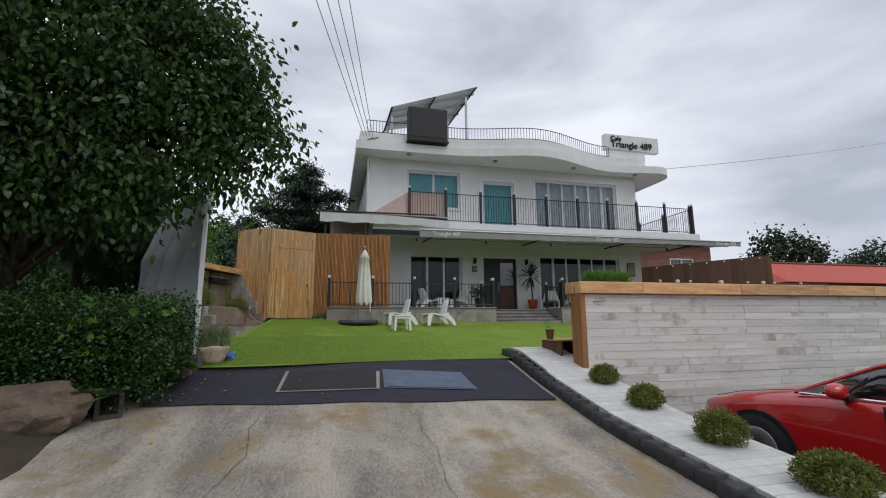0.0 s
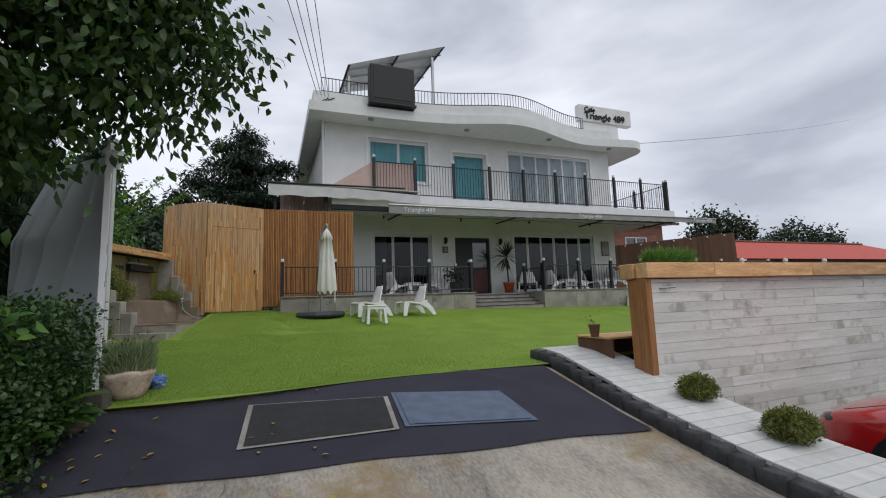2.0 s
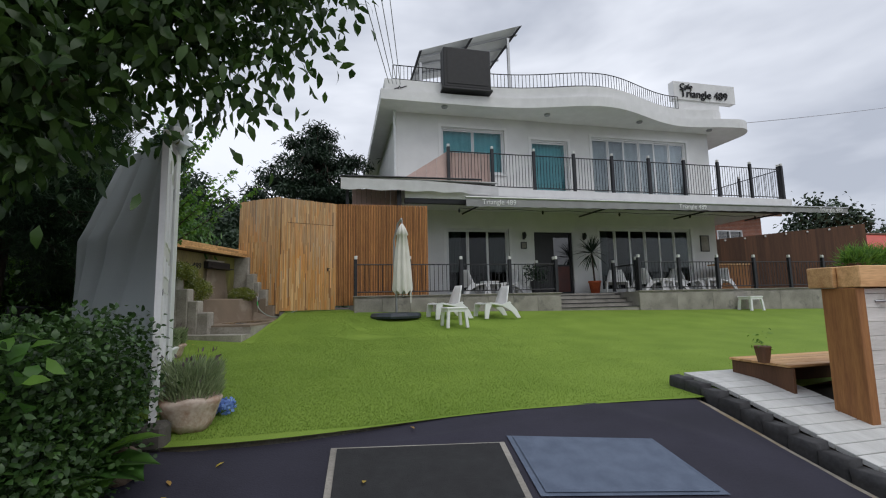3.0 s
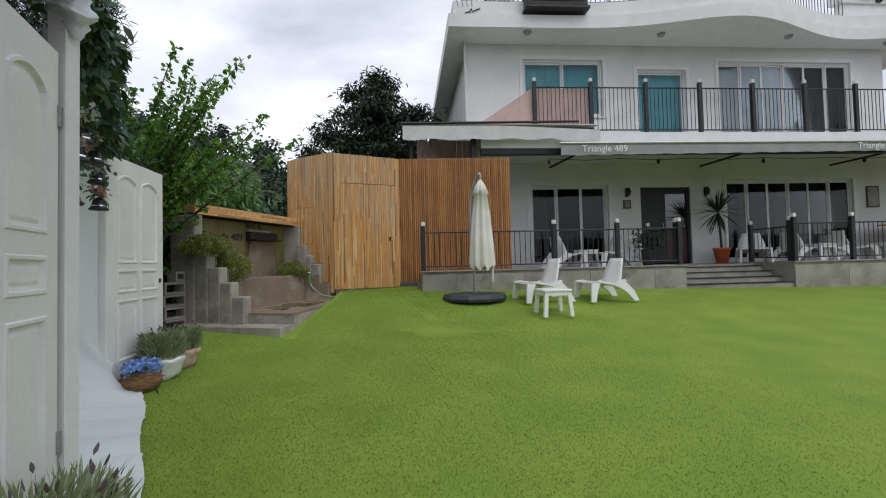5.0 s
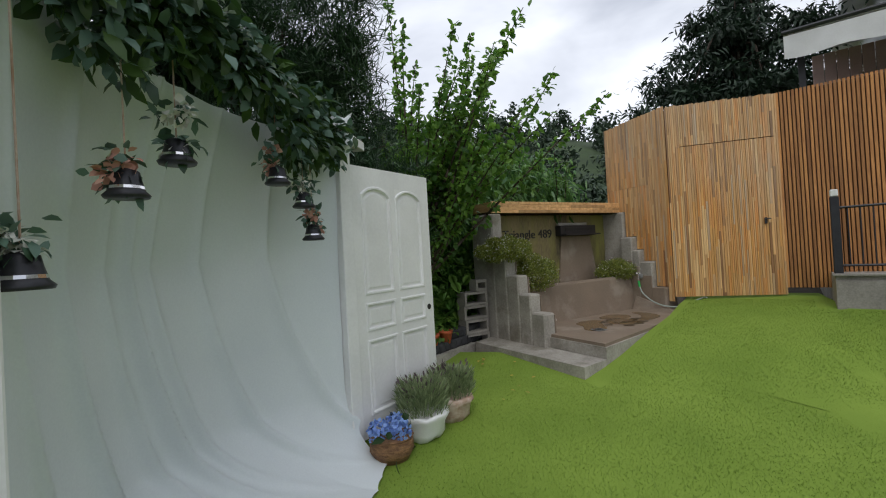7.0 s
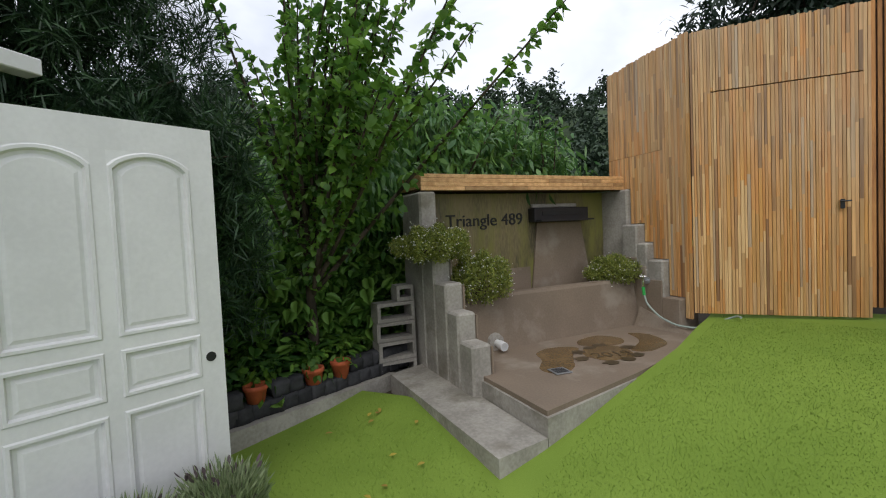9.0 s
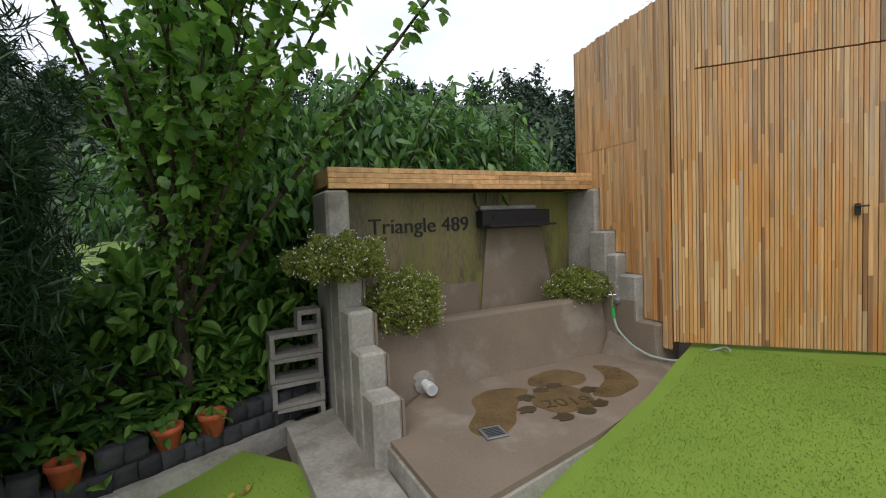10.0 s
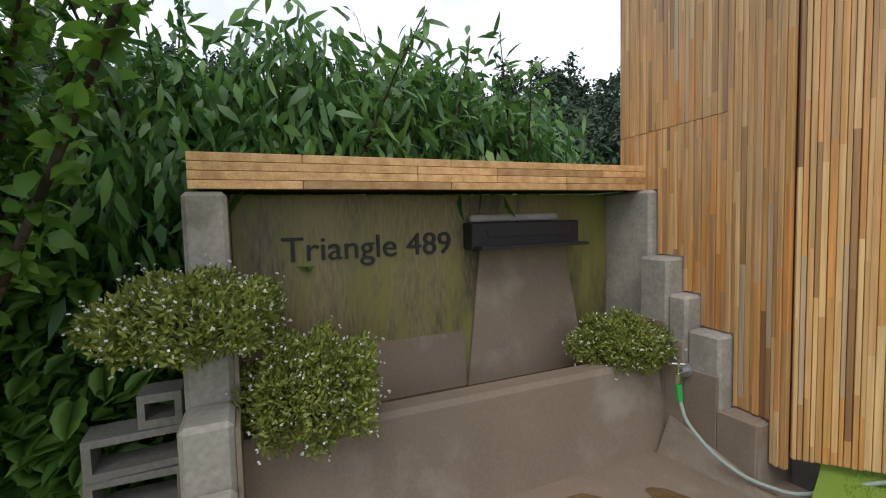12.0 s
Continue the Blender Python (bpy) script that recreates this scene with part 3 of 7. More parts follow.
FY = 17.85
G_HOLES = [(3.03, 5.28, 2.56, 4.82), (6.22, 7.70, 2.52, 4.72), (8.78, 12.74, 2.56, 4.92)]
U_HOLES = [(2.92, 5.24, 6.75, 8.38), (6.24, 7.72, 5.86, 8.12), (8.70, 12.85, 5.86, 8.38)]
part("front_wall", wall_with_openings(1.37, 13.9, 2.0, 8.98, FY, FY + 0.25, G_HOLES + U_HOLES), M_white_wall, house)
part("side_wall", cube(1.37, 1.62, FY + 0.25, 27.0, 2.0, 8.98), M_white_wall, house)
part("side_wall", cube(13.65, 13.9, FY + 0.25, 27.0, 2.0, 8.98), M_white_wall, house)
part("rear_wall", cube(1.37, 13.9, 27.0, 27.25, 2.0, 8.98), M_white_wall, house)
# inner wall and floors painted dark to stand in for unlit rooms
part("inner_wall", cube(1.63, 13.64, 21.6, 21.75, 2.0, 8.9), M_room_shade, house)
part("ground_storey_floor", cube(1.63, 13.64, FY + 0.1, 26.9, 2.3, 2.535), M_room_shade, house)
part("upper_storey_floor", cube(1.63, 13.64, FY + 0.26, 26.9, 5.4, 5.8), M_room_shade, house)


def window_unit(name, x0, x1, z0, z1, panes, glass_mat, label, blind=None, blind_from=0.0):
    """A framed window with its panes, and what hangs behind it."""
    y = FY + 0.06
    w = part(name, wall_with_openings(x0, x1, z0, z1, y, y + 0.10, [(x0 + 0.06, x1 - 0.06, z0 + 0.06, z1 - 0.06)]), M_pvc, house, label)
    pw = (x1 - x0 - 0.12) / panes
    for i in range(panes):
        a = x0 + 0.06 + pw * i
        yo = y + (0.02 if i % 2 else 0.05)
        part("sash", wall_with_openings(a + 0.002, a + pw - 0.002, z0 + 0.062, z1 - 0.062, yo, yo + 0.03, [(a + 0.045, a + pw - 0.045, z0 + 0.11, z1 - 0.11)]), M_pvc, w)
        p = part("pane", cube(a + 0.047, a + pw - 0.047, yo + 0.012, yo + 0.018, z0 + 0.112, z1 - 0.112), glass_mat, w)
        p.visible_shadow = False
    part("window_sill", cube(x0 - 0.05, x1 + 0.05, FY - 0.05, FY - 0.003, z0 - 0.05, z0 - 0.005, bevel=0.005), M_pvc, w)
    part("trim", wall_with_openings(x0 - 0.09, x1 + 0.09, z0, z1 + 0.09, FY - 0.025, FY - 0.002, [(x0 + 0.005, x1 - 0.005, z0, z1 - 0.005)]), M_white_paint, w)
    if blind:
        for a, c in blind:
            b = bmesh.new()
            pr = None
            k = 40
            for i in range(k + 1):
                xx = x0 + (x1 - x0) * (a + (c - a) * i / k)
                yy = FY + 0.30 + 0.03 * math.sin(i * 1.7)
                cur = (b.verts.new((xx, yy, z0 + 0.02 + blind_from)), b.verts.new((xx, yy, z1 - 0.05)))
                if pr:
                    b.faces.new((pr[0], cur[0], cur[1], pr[1]))
                pr = cur
            part("curtain", b, M_curtain, w, smooth=True)


window_unit("window", *G_HOLES[0], 3, M_glass, "three-part ground floor sliding window", [(0.0, 0.26), (0.72, 1.0)], 0.75)
window_unit("window", *G_HOLES[2], 6, M_glass, "wide six-part ground floor sliding window", [(0.0, 0.13), (0.86, 1.0)], 0.6)
window_unit("window", *U_HOLES[0], 2, M_glass_teal, "two-part upper window with teal film", [(0.0, 1.0)])
window_unit("balcony_door", *U_HOLES[1], 1, M_glass_teal, "teal-tinted glazed balcony door", [(0.0, 1.0)])
window_unit("window", *U_HOLES[2], 6, M_glass_clear, "wide six-part upper window with pale curtains", [(0.0, 1.0)])

fd = part("front_door", wall_with_openings(6.22, 7.70, 2.54, 4.72, FY + 0.06, FY + 0.16, [(6.30, 7.62, 2.54, 4.64)]), M_black, house, "dark front door with a red-brown lower panel")
part("leaf", cube(6.302, 7.618, FY + 0.10, FY + 0.15, 2.56, 4.638), M_black, fd)
part("lower_panel", cube(6.98, 7.58, FY + 0.085, FY + 0.099, 2.6, 3.5, bevel=0.006), M_door_red, fd)
part("upper_panel", cube(6.98, 7.58, FY + 0.085, FY + 0.099, 3.56, 4.55, bevel=0.006), M_car_glass, fd)
part("handle", rod(bmesh.new(), (6.9, FY + 0.06, 3.3), (6.9, FY + 0.06, 3.7), 0.014), M_steel, fd)


# roof slab with its wavy front edge
def eave_y(x):
    return 16.95 - 0.75 * math.exp(-((x - 8.3) / 2.1) ** 2) + 0.35 * math.exp(-((x - 12.3) / 1.7) ** 2)


def roof_outline(inset, x_end):
    pts = []
    x = 0.78 + inset
    while x < x_end - 0.9:
        pts.append((x, eave_y(x) + inset))
        x += 0.3
    cy = eave_y(x_end - 0.9) + inset + 0.9
    for i in range(9):
        a = -math.pi / 2 + math.pi / 2 * i / 8
        pts.append((x_end - 0.9 + 0.9 * math.cos(a), cy + 0.9 * math.sin(a)))
    pts += [(x_end, 27.8 - inset), (0.78 + inset, 27.8 - inset)]
    return pts


part("roof_slab", prism(bmesh.new(), roof_outline(0, 15.55), 8.80, 9.14), M_white_paint, house)
part("parapet", prism(bmesh.new(), roof_outline(0.14, 14.6), 9.136, 9.56), M_white_paint, house)
for x in (2.9, 6.6, 10.3, 13.6):
    part("soffit_lamp", lathe(bmesh.new(), [(0.09, -0.06), (0.11, -0.02), (0.11, 0.0)], 12, (x, 17.4 if x > 11 else 17.15, 8.797)), M_steel, house)
dp = bmesh.new()
tube(dp, [(1.30, 17.75, 8.79), (1.30, 17.78, 8.3), (1.32, 17.82, 8.1), (1.32, 17.82, 2.6)], 0.045, 8)
part("downpipe", dp, M_pvc, house)

# parapet railing
rr = thing("roof_railing", (7, 17, 9.5), "thin dark metal railing along the roof parapet", "railing")
pts = [(x, eave_y(x) + 0.32) for x in [1.2 + 0.25 * i for i in range(46)]]
for za in (9.66, 10.14):
    part("rail", tube(bmesh.new(), [(x, y, za) for x, y in pts], 0.016), M_dark_metal, rr)
bal = mesh_of(rod(bmesh.new(), (0, 0, 0), (0, 0, 0.58), 0.011, sides=5), "baluster", M_dark_metal)
for i, (x, y) in enumerate(pts):
    part("baluster", bal, None, rr, m=pose(x, y, 9.56))
    if i + 1 < len(pts):
        part("baluster", bal, None, rr, m=pose((x + pts[i + 1][0]) / 2, (y + pts[i + 1][1]) / 2, 9.56))

# sign on the parapet
sg = thing("roof_sign", (14, 17.8, 9.8), "white box sign with raised black lettering", "sign")
part("sign_box", cube(12.35, 15.27, 17.66, 17.95, 10.09, 10.84, bevel=0.01), M_white_paint, sg)
part("support", cube(12.5, 14.5, 17.72, 17.88, 9.57, 10.088), M_white_paint, sg)
tm = text_mesh("Triangle 489", 0.62, 0.025, "lettering")
tm.materials.append(M_letter)
part("lettering", tm, None, sg, "black letters", m=pose(12.62, 17.63, 10.2, 90) @ Matrix.Diagonal((0.72, 0.72, 1, 1)))
tm = text_mesh("Cafe", 0.44, 0.025, "lettering")
tm.materials.append(M_letter)
part("lettering", tm, None, sg, "black letters", m=pose(12.62, 17.63, 10.53, 90) @ Matrix.Diagonal((0.72, 0.72, 1, 1)))

# black screen case and solar panels on the roof
sc = thing("outdoor_screen", (3.6, 17.2, 9.2), "black screen case hung on the roof edge", "screen")
part("case", cube(2.80, 4.42, 16.75, 17.2, 9.30, 10.68, bevel=0.03), M_black_box, sc)
part("hood", cube(2.76, 4.46, 16.70, 17.22, 9.22, 9.296, bevel=0.01), M_black, sc)
part("front", cube(2.92, 4.30, 16.735, 16.748, 9.42, 10.58), M_black_box, sc)
part("bracket", cube(3.3, 3.9, 17.2, 17.6, 9.6, 9.7), M_steel, sc)
pv = thing("solar_array", (4.5, 19, 9.6), "tilted solar panel array on a steel frame", "solar panel")
c_bl, c_br = Vector((2.02, 19.0, 10.5)), Vector((5.15, 19.0, 11.25))
c_tl, c_tr = Vector((2.25, 18.1, 11.24)), Vector((6.2, 18.1, 12.69))


def on_array(s_, r_, lift=0.0):
    p = (c_bl * (1 - s_) + c_br * s_) * (1 - r_) + (c_tl * (1 - s_) + c_tr * s_) * r_
    return p + Vector((0.1, 0.8, 0.6)) * lift


def array_slab(s0, s1, r0, r1, l0, l1):
    b = bmesh.new()
    v = [b.verts.new(on_array(s_, r_, li)) for li in (l0, l1) for s_, r_ in ((s0, r0), (s1, r0), (s1, r1), (s0, r1))]
    for f in ((0, 1, 2, 3), (7, 6, 5, 4), (0, 4, 5, 1), (1, 5, 6, 2), (2, 6, 7, 3), (3, 7, 4, 0)):
        b.faces.new([v[i] for i in f])
    return b


for i in range(2):
    for j in range(2):
        part("panel", array_slab(i * 0.5 + 0.004, i * 0.5 + 0.496, j * 0.5 + 0.006, j * 0.5 + 0.494, 0.0, 0.04), M_panel_back, pv)
for r_ in (0.2, 0.48, 0.75):
    part("purlin", array_slab(0.0, 1.03, r_, r_ + 0.04, -0.08, -0.004), M_steel, pv)
for s_ in (0.0, 0.48, 0.97):
    part("rafter", array_slab(s_, s_ + 0.025, -0.25, 1.0, -0.18, -0.084), M_dark_metal, pv)
for s_, r_ in ((0.05, 0.1), (0.9, 0.1), (0.05, 0.6), (0.93, 0.75)):
    p = on_array(s_, r_, -0.18)
    part("leg", cube(p.x - 0.045, p.x + 0.045, p.y - 0.045, p.y + 0.045, 9.14, p.z), M_steel, pv)

# balcony
balc = part("balcony_slab", cube(1.4, 15.7, 16.15, FY - 0.003, 5.42, 5.80), M_white_paint, house)
part("balcony_slab", cube(13.905, 15.7, FY, 22, 5.42, 5.80), M_white_paint, house)


def railing(name, a, b, posts, z0, z1, label, gap=0.105, cap=True):
    """Posts with milky caps, two rails and thin upright bars from a to b."""
    t = thing(name, (a[0], a[1], z0), label, "railing")
    a, b = Vector(a), Vector(b)
    d = (b - a)
    for i in range(posts):
        p = a + d * (i / max(1, posts - 1))
        o = part("post", cube(p.x - 0.045, p.x + 0.045, p.y - 0.045, p.y + 0.045, z0, z1, bevel=0.006), M_dark_metal, t)
        if cap:
            part("lamp_cap", cube(p.x - 0.04, p.x + 0.04, p.y - 0.04, p.y + 0.04, z1 + 0.002, z1 + 0.09, bevel=0.01), M_cap_light, o, "milky lamp cap")
    for zz in (z0 + 0.1, z1 - 0.14):
        part("rail", tube(bmesh.new(), [(a.x, a.y, zz), (b.x, b.y, zz)], 0.017), M_dark_metal, t)
    me = mesh_of(rod(bmesh.new(), (0, 0, z0 + 0.1), (0, 0, z1 - 0.14), 0.009, sides=5), "bar", M_dark_metal)
    k = int(d.length / gap)
    for i in range(1, k):
        p = a + d * (i / k)
        part("bar", me, None, t, m=Matrix.Translation((p.x, p.y, 0)))
    return t


railing("balcony_railing", (2.78, 16.3, 0), (15.54, 16.3, 0), 10, 5.80, 7.10, "dark metal balcony railing with milky post lamps")
railing("balcony_railing", (15.54, 16.42, 0), (15.54, 21.5, 0), 4, 5.80, 7.10, "dark metal side railing of the balcony", 0.14)
pk = thing("pink_screen", (3.4, 16.4, 5.8), "pale pink boards screening the balcony railing", "screen")
for i in range(4):
    part("board", cube(2.84 + i * 0.33, 3.16 + i * 0.33, 16.36, 16.385, 5.88, 6.95, bevel=0.004), M_pink, pk)
for i in range(4):
    b = bmesh.new()
    xa, xb = 1.45 + i * 0.325, 1.765 + i * 0.325
    za, zb = 6.10 + i * 0.215, 6.10 + (i + 1) * 0.215
    vs = [b.verts.new(p) for p in ((xa, 16.36, 5.82), (xb, 16.36, 5.82), (xb, 16.36, zb), (xa, 16.36, za))]
    f = b.faces.new(vs)
    r = bmesh.ops.extrude_face_region(b, geom=[f])
    for v in r["geom"]:
        if isinstance(v, bmesh.types.BMVert):
            v.co.y += 0.025
    part("board", b, M_pink, pk)

# pink siding of the stair enclosure under the first awning
for i in range(10):
    part("siding_board", cube(-0.1 + i * 0.148, 0.04 + i * 0.148, 17.2, 17.23, 4.9, 5.9, bevel=0.004), M_pink, pk)

# awnings
aw = thing("awning", (2, 16, 5.9), "pale grey retractable awning with a hanging valance", "awning")
part("canopy", prism(bmesh.new(), [(-0.45, 15.9), (4.22, 15.9), (4.0, 17.7), (-0.2, 17.7)], lambda x, y: 5.90 + (y - 15.9) * 0.12, lambda x, y: 5.925 + (y - 15.9) * 0.12), M_awning_light, aw)
b = bmesh.new()
prev = None
for i in range(41):
    x = -0.45 + 4.67 * i / 40
    zb = 5.56 - 0.02 * math.sin(i * 0.8) - 0.10 * max(0, i - 30) / 10
    zt = 5.88 - 0.10 * max(0, i - 20) / 20
    cur = (b.verts.new((x, 15.88 + 0.012 * math.sin(i), zb)), b.verts.new((x, 15.88, zt)))
    if prev:
        b.faces.new((prev[0], cur[0], cur[1], prev[1]))
    prev = cur
part("valance", b, M_awning_light, aw, smooth=True)
part("front_bar", tube(bmesh.new(), [(-0.47, 15.88, 5.93), (3.7, 15.88, 5.98)], 0.03), M_dark_metal, aw)
part("post", cube(1.18, 1.30, 16.2, 16.32, 2.52, 5.9), M_black, aw, "black post")
part("post", cube(-0.3, -0.22, 16.2, 16.28, 4.9, 5.88), M_black, aw, "black post")
aw = thing("awning", (9, 15, 5.2), "long grey retractable awning with white lettering", "awning")
part("canopy", prism(bmesh.new(), [(2.9, 14.9), (16.48, 14.9), (15.6, 16.14), (3.4, 16.14)], lambda x, y: 5.19 + (y - 14.9) * 0.27, lambda x, y: 5.215 + (y - 14.9) * 0.27), M_awning, aw)
b = bmesh.new()
prev = None
for i in range(121):
    x = 2.9 + 13.58 * i / 120
    cur = (b.verts.new((x, 14.88 + 0.01 * math.sin(i * 0.9), 4.93 + 0.0095 * (x - 2.9) + 0.008 * math.sin(i * 1.3))), b.verts.new((x, 14.89, 5.17 + 0.004 * (x - 2.9))))
    if prev:
        b.faces.new((prev[0], cur[0], cur[1], prev[1]))
    prev = cur
part("valance", b, M_awning, aw, smooth=True)
part("front_bar", tube(bmesh.new(), [(2.88, 14.89, 5.19), (16.5, 14.89, 5.235)], 0.03), M_steel, aw)
for x in (3.35, 9.7, 15.2):
    tm = text_mesh("Triangle 489", 0.2, 0.002, "lettering")
    tm.materials.append(M_letter_white)
    part("lettering", tm, None, aw, "white letters", m=pose(x, 14.86, 5.0 + 0.0068 * (x - 2.9), 90))
for x in (3.6, 8.0, 12.0, 15.3):
    part("arm", tube(bmesh.new(), [(x, 17.8, 5.3), (x + 0.3, 16.2, 5.35), (x, 14.95, 5.17)], 0.03), M_black, aw)
part("beam", cube(1.4, 15.7, 16.16, 16.34, 5.28, 5.415), M_black, aw, "dark beam under the balcony")

# terrace with its steps
terr = thing("terrace", (7, 16, 2.2), "grey concrete terrace with slab-faced edge", "terrace", kind="structure")
part("slab", cube(-0.1, 5.70, 15.10, FY - 0.005, 1.7, 2.515), M_concrete, terr)
part("slab", cube(8.25, 20.0, 15.10, FY - 0.005, 1.6, 2.53), M_concrete, terr)
part("slab", cube(5.702, 8.248, 16.30, FY - 0.005, 1.6, 2.515), M_concrete, terr)
part("slab", cube(-0.1, 1.36, FY - 0.003, 21, 1.7, 2.515), M_concrete, terr)
for i in range(8):
    x0, x1 = -0.1 + i * 0.725, -0.1 + (i + 1) * 0.725 - 0.006
    part("facing_slab", cube(x0, x1, 15.07, 15.097, 1.75, 2.46, bevel=0.003), M_concrete, terr)
for i in range(9):
    x0 = 8.25 + i * 1.3
    part("facing_slab", cube(x0, x0 + 1.294, 15.07, 15.097, 1.65, 2.47, bevel=0.003), M_concrete, terr)
part("edge", cube(-0.13, 5.72, 15.05, 15.25, 2.518, 2.545, bevel=0.004), M_concrete, terr)
part("edge", cube(8.23, 20, 15.05, 15.25, 2.533, 2.56, bevel=0.004), M_concrete, terr)
for i in range(4):
    part("step", cube(5.704, 8.246, 15.12 + 0.3 * i, 16.298, 1.7, 2.09 + 0.12 * i, bevel=0.008), M_concrete, terr)
    part("nosing", cube(5.706, 8.244, 15.10 + 0.3 * i, 15.36 + 0.3 * i, 2.092 + 0.12 * i, 2.105 + 0.12 * i), M_dark_metal, terr)
railing("terrace_railing", (-0.06, 15.2, 0), (5.64, 15.2, 0), 5, 2.54, 3.50, "dark metal terrace railing with milky post lamps", 0.115)
railing("terrace_railing", (8.38, 15.2, 0), (19.8, 15.2, 0), 9, 2.55, 3.56, "dark metal terrace railing beside the steps", 0.115)
railing("terrace_railing", (5.64, 15.32, 0), (5.64, 16.5, 0), 2, 2.54, 3.50, "short dark railing beside the steps", 0.115)
railing("terrace_railing", (8.38, 15.32, 0), (8.38, 16.5, 0), 2, 2.55, 3.50, "short dark railing beside the steps", 0.115)


# ---- tall timber fence with its gate ----
fence = thing("timber_fence", (-1.5, 15.7, 2.2), "tall fence of upright weathered orange timber strips", "fence")
strips = []
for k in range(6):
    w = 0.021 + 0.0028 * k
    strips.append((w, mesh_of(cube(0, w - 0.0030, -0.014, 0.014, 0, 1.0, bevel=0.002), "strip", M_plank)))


def strip_run(a, b, top_a, top_b, bottom, seed, skip=None, slit=0.006, foot=None):
    random.seed(seed)
    a, b = Vector(a), Vector(b)
    d = b - a
    ang = math.degrees(math.atan2(d.y, d.x))
    s = 0.0
    while s < d.length - 0.008:
        w, me = random.choice(strips)
        f = s / d.length
        p = a + d * f
        top = top_a + (top_b - top_a) * f + random.uniform(-0.01, 0.01)
        lift = random.uniform(-0.006, 0.006)
        cut = skip(f) if skip else None
        low = foot(p.x, p.y) if foot else bottom
        spans = [(low, top)] if not cut else [(low, cut - slit), (cut + slit, top)]
        for z0, z1 in spans:
            part("strip", me, None, fence, m=pose(p.x, p.y, z0, 0, 0, ang) @ Matrix.Translation((0, lift, 0)) @ Matrix.Diagonal((1, 1, z1 - z0, 1)))
        s += w
    q = pose(a.x, a.y, 0, 0, 0, ang)
    part("backing", cube(0, d.length, 0.02, 0.05, (3.64 if foot else bottom) + 0.02, min(top_a, top_b) - 0.03, q), M_brown_fence, fence)




def fence_foot(x, y):
    """Top of the fountain's stepped side wall under the strips."""
    v = 0.933 * (x + 3.83) - 0.36 * (y - 13.45)
    if v < 0.152:
        return 3.612
    for _, v1, zt, _ in ((0, 0.371, 3.17, 0), (0, 0.507, 2.95, 0), (0, 0.716, 2.755, 0), (0, 0.931, 2.345, 0)):
        if v < v1:
            return zt + 0.01
    return 2.13


strip_run((-3.07, 15.98), (-1.98, 15.42), 5.10, 5.16, 2.15, 1, lambda f: 4.0 if f < 0.72 else None, 0.0015, fence_foot)
strip_run((-1.96, 15.42), (-0.60, 15.92), 5.14, 5.12, 2.20, 2, lambda f: 4.50 if 0.12 < f < 0.96 else None)
gh = part("gate_handle", cube(-0.80, -0.765, 15.80, 15.83, 3.24, 3.33, bevel=0.004), M_black, fence, "black gate latch")
part("lever", rod(bmesh.new(), (-0.80, 15.78, 3.31), (-0.72, 15.81, 3.31), 0.007), M_black, gh)
sl = thing("slat_screen", (0.7, 15.9, 2.5), "screen of narrow brown timber slats on the terrace", "fence")
sm = mesh_of(cube(-0.016, 0.016, -0.015, 0.015, 2.3, 5.12, bevel=0.003), "slat", M_slat)
for i in range(57):
    part("slat", sm, None, sl, m=pose(-0.57 + i * 0.0455, 15.93 - i * 0.0015, 0, 0, 0, 0))
part("backing", cube(-0.6, 2.02, 15.96, 15.99, 2.3, 5.08), M_brown_fence, sl)
for z in (2.56, 3.9, 5.04):
    part("cross_rail", cube(-0.6, 2.02, 15.948, 15.958, z, z + 0.06), M_brown_fence, sl)

# ---- the water feature, in its own turned frame ----
FM = Matrix(((0.36, 0.933, 0, -3.83), (0.933, -0.36, 0, 13.45), (0, 0, 1, 0), (0, 0, 0, 1)))


def F(u, v, z=0.0):
    return FM @ Vector((u, v, z))


FROT = math.degrees(math.atan2(0.933, 0.36))
ft = thing("water_feature", F(1.2, 0.5, 1.9), "mortar-rendered garden fountain with stepped side walls", "fountain")
part("back_wall", cube(-0.02, 2.525, -0.42, -0.25, 1.7, 3.60, FM), M_mossy, ft, "mossy stained back wall")
part("side_wall", cube(-0.21, -0.024, -0.45, 0.06, 1.7, 3.60, FM, 0.02), M_concrete_light, ft)
for v0, v1, zt in ((0.062, 0.32, 2.96), (0.322, 0.56, 2.72), (0.562, 0.78, 2.48), (0.782, 1.02, 2.25)):
    part("side_step", cube(-0.21, -0.024, v0, v1, 1.6, zt, FM, 0.02), M_concrete_light, ft)
    part("step_render", cube(-0.022, -0.004, v0, v1 - 0.01, 1.9, zt - 0.03, FM), M_mortar, ft)
part("side_wall", cube(2.53, 2.74, -0.45, 0.15, 1.7, 3.61, FM, 0.02), M_concrete_light, ft)
RIGHT_STEPS = ((0.152, 0.371, 3.17, 2.78), (0.373, 0.507, 2.95, 2.68), (0.509, 0.716, 2.755, 2.53), (0.718, 0.931, 2.345, 2.342))
for v0, v1, zt, zr in RIGHT_STEPS:
    part("side_step", cube(2.43, 2.74, v0, v1, 1.9, zt, FM, 0.018), M_concrete_light if zr < zt - 0.01 else M_mortar, ft)
    part("step_render", cube(2.405, 2.428, v0, v1 - 0.001, 1.9, zr, FM, 0.004), M_mortar, ft)
b = bmesh.new()
lo = [b.verts.new(F(u, v, 1.985)) for u, v in ((2.29, 0.42), (2.43, 0.42), (2.43, 1.12), (2.36, 1.10))]
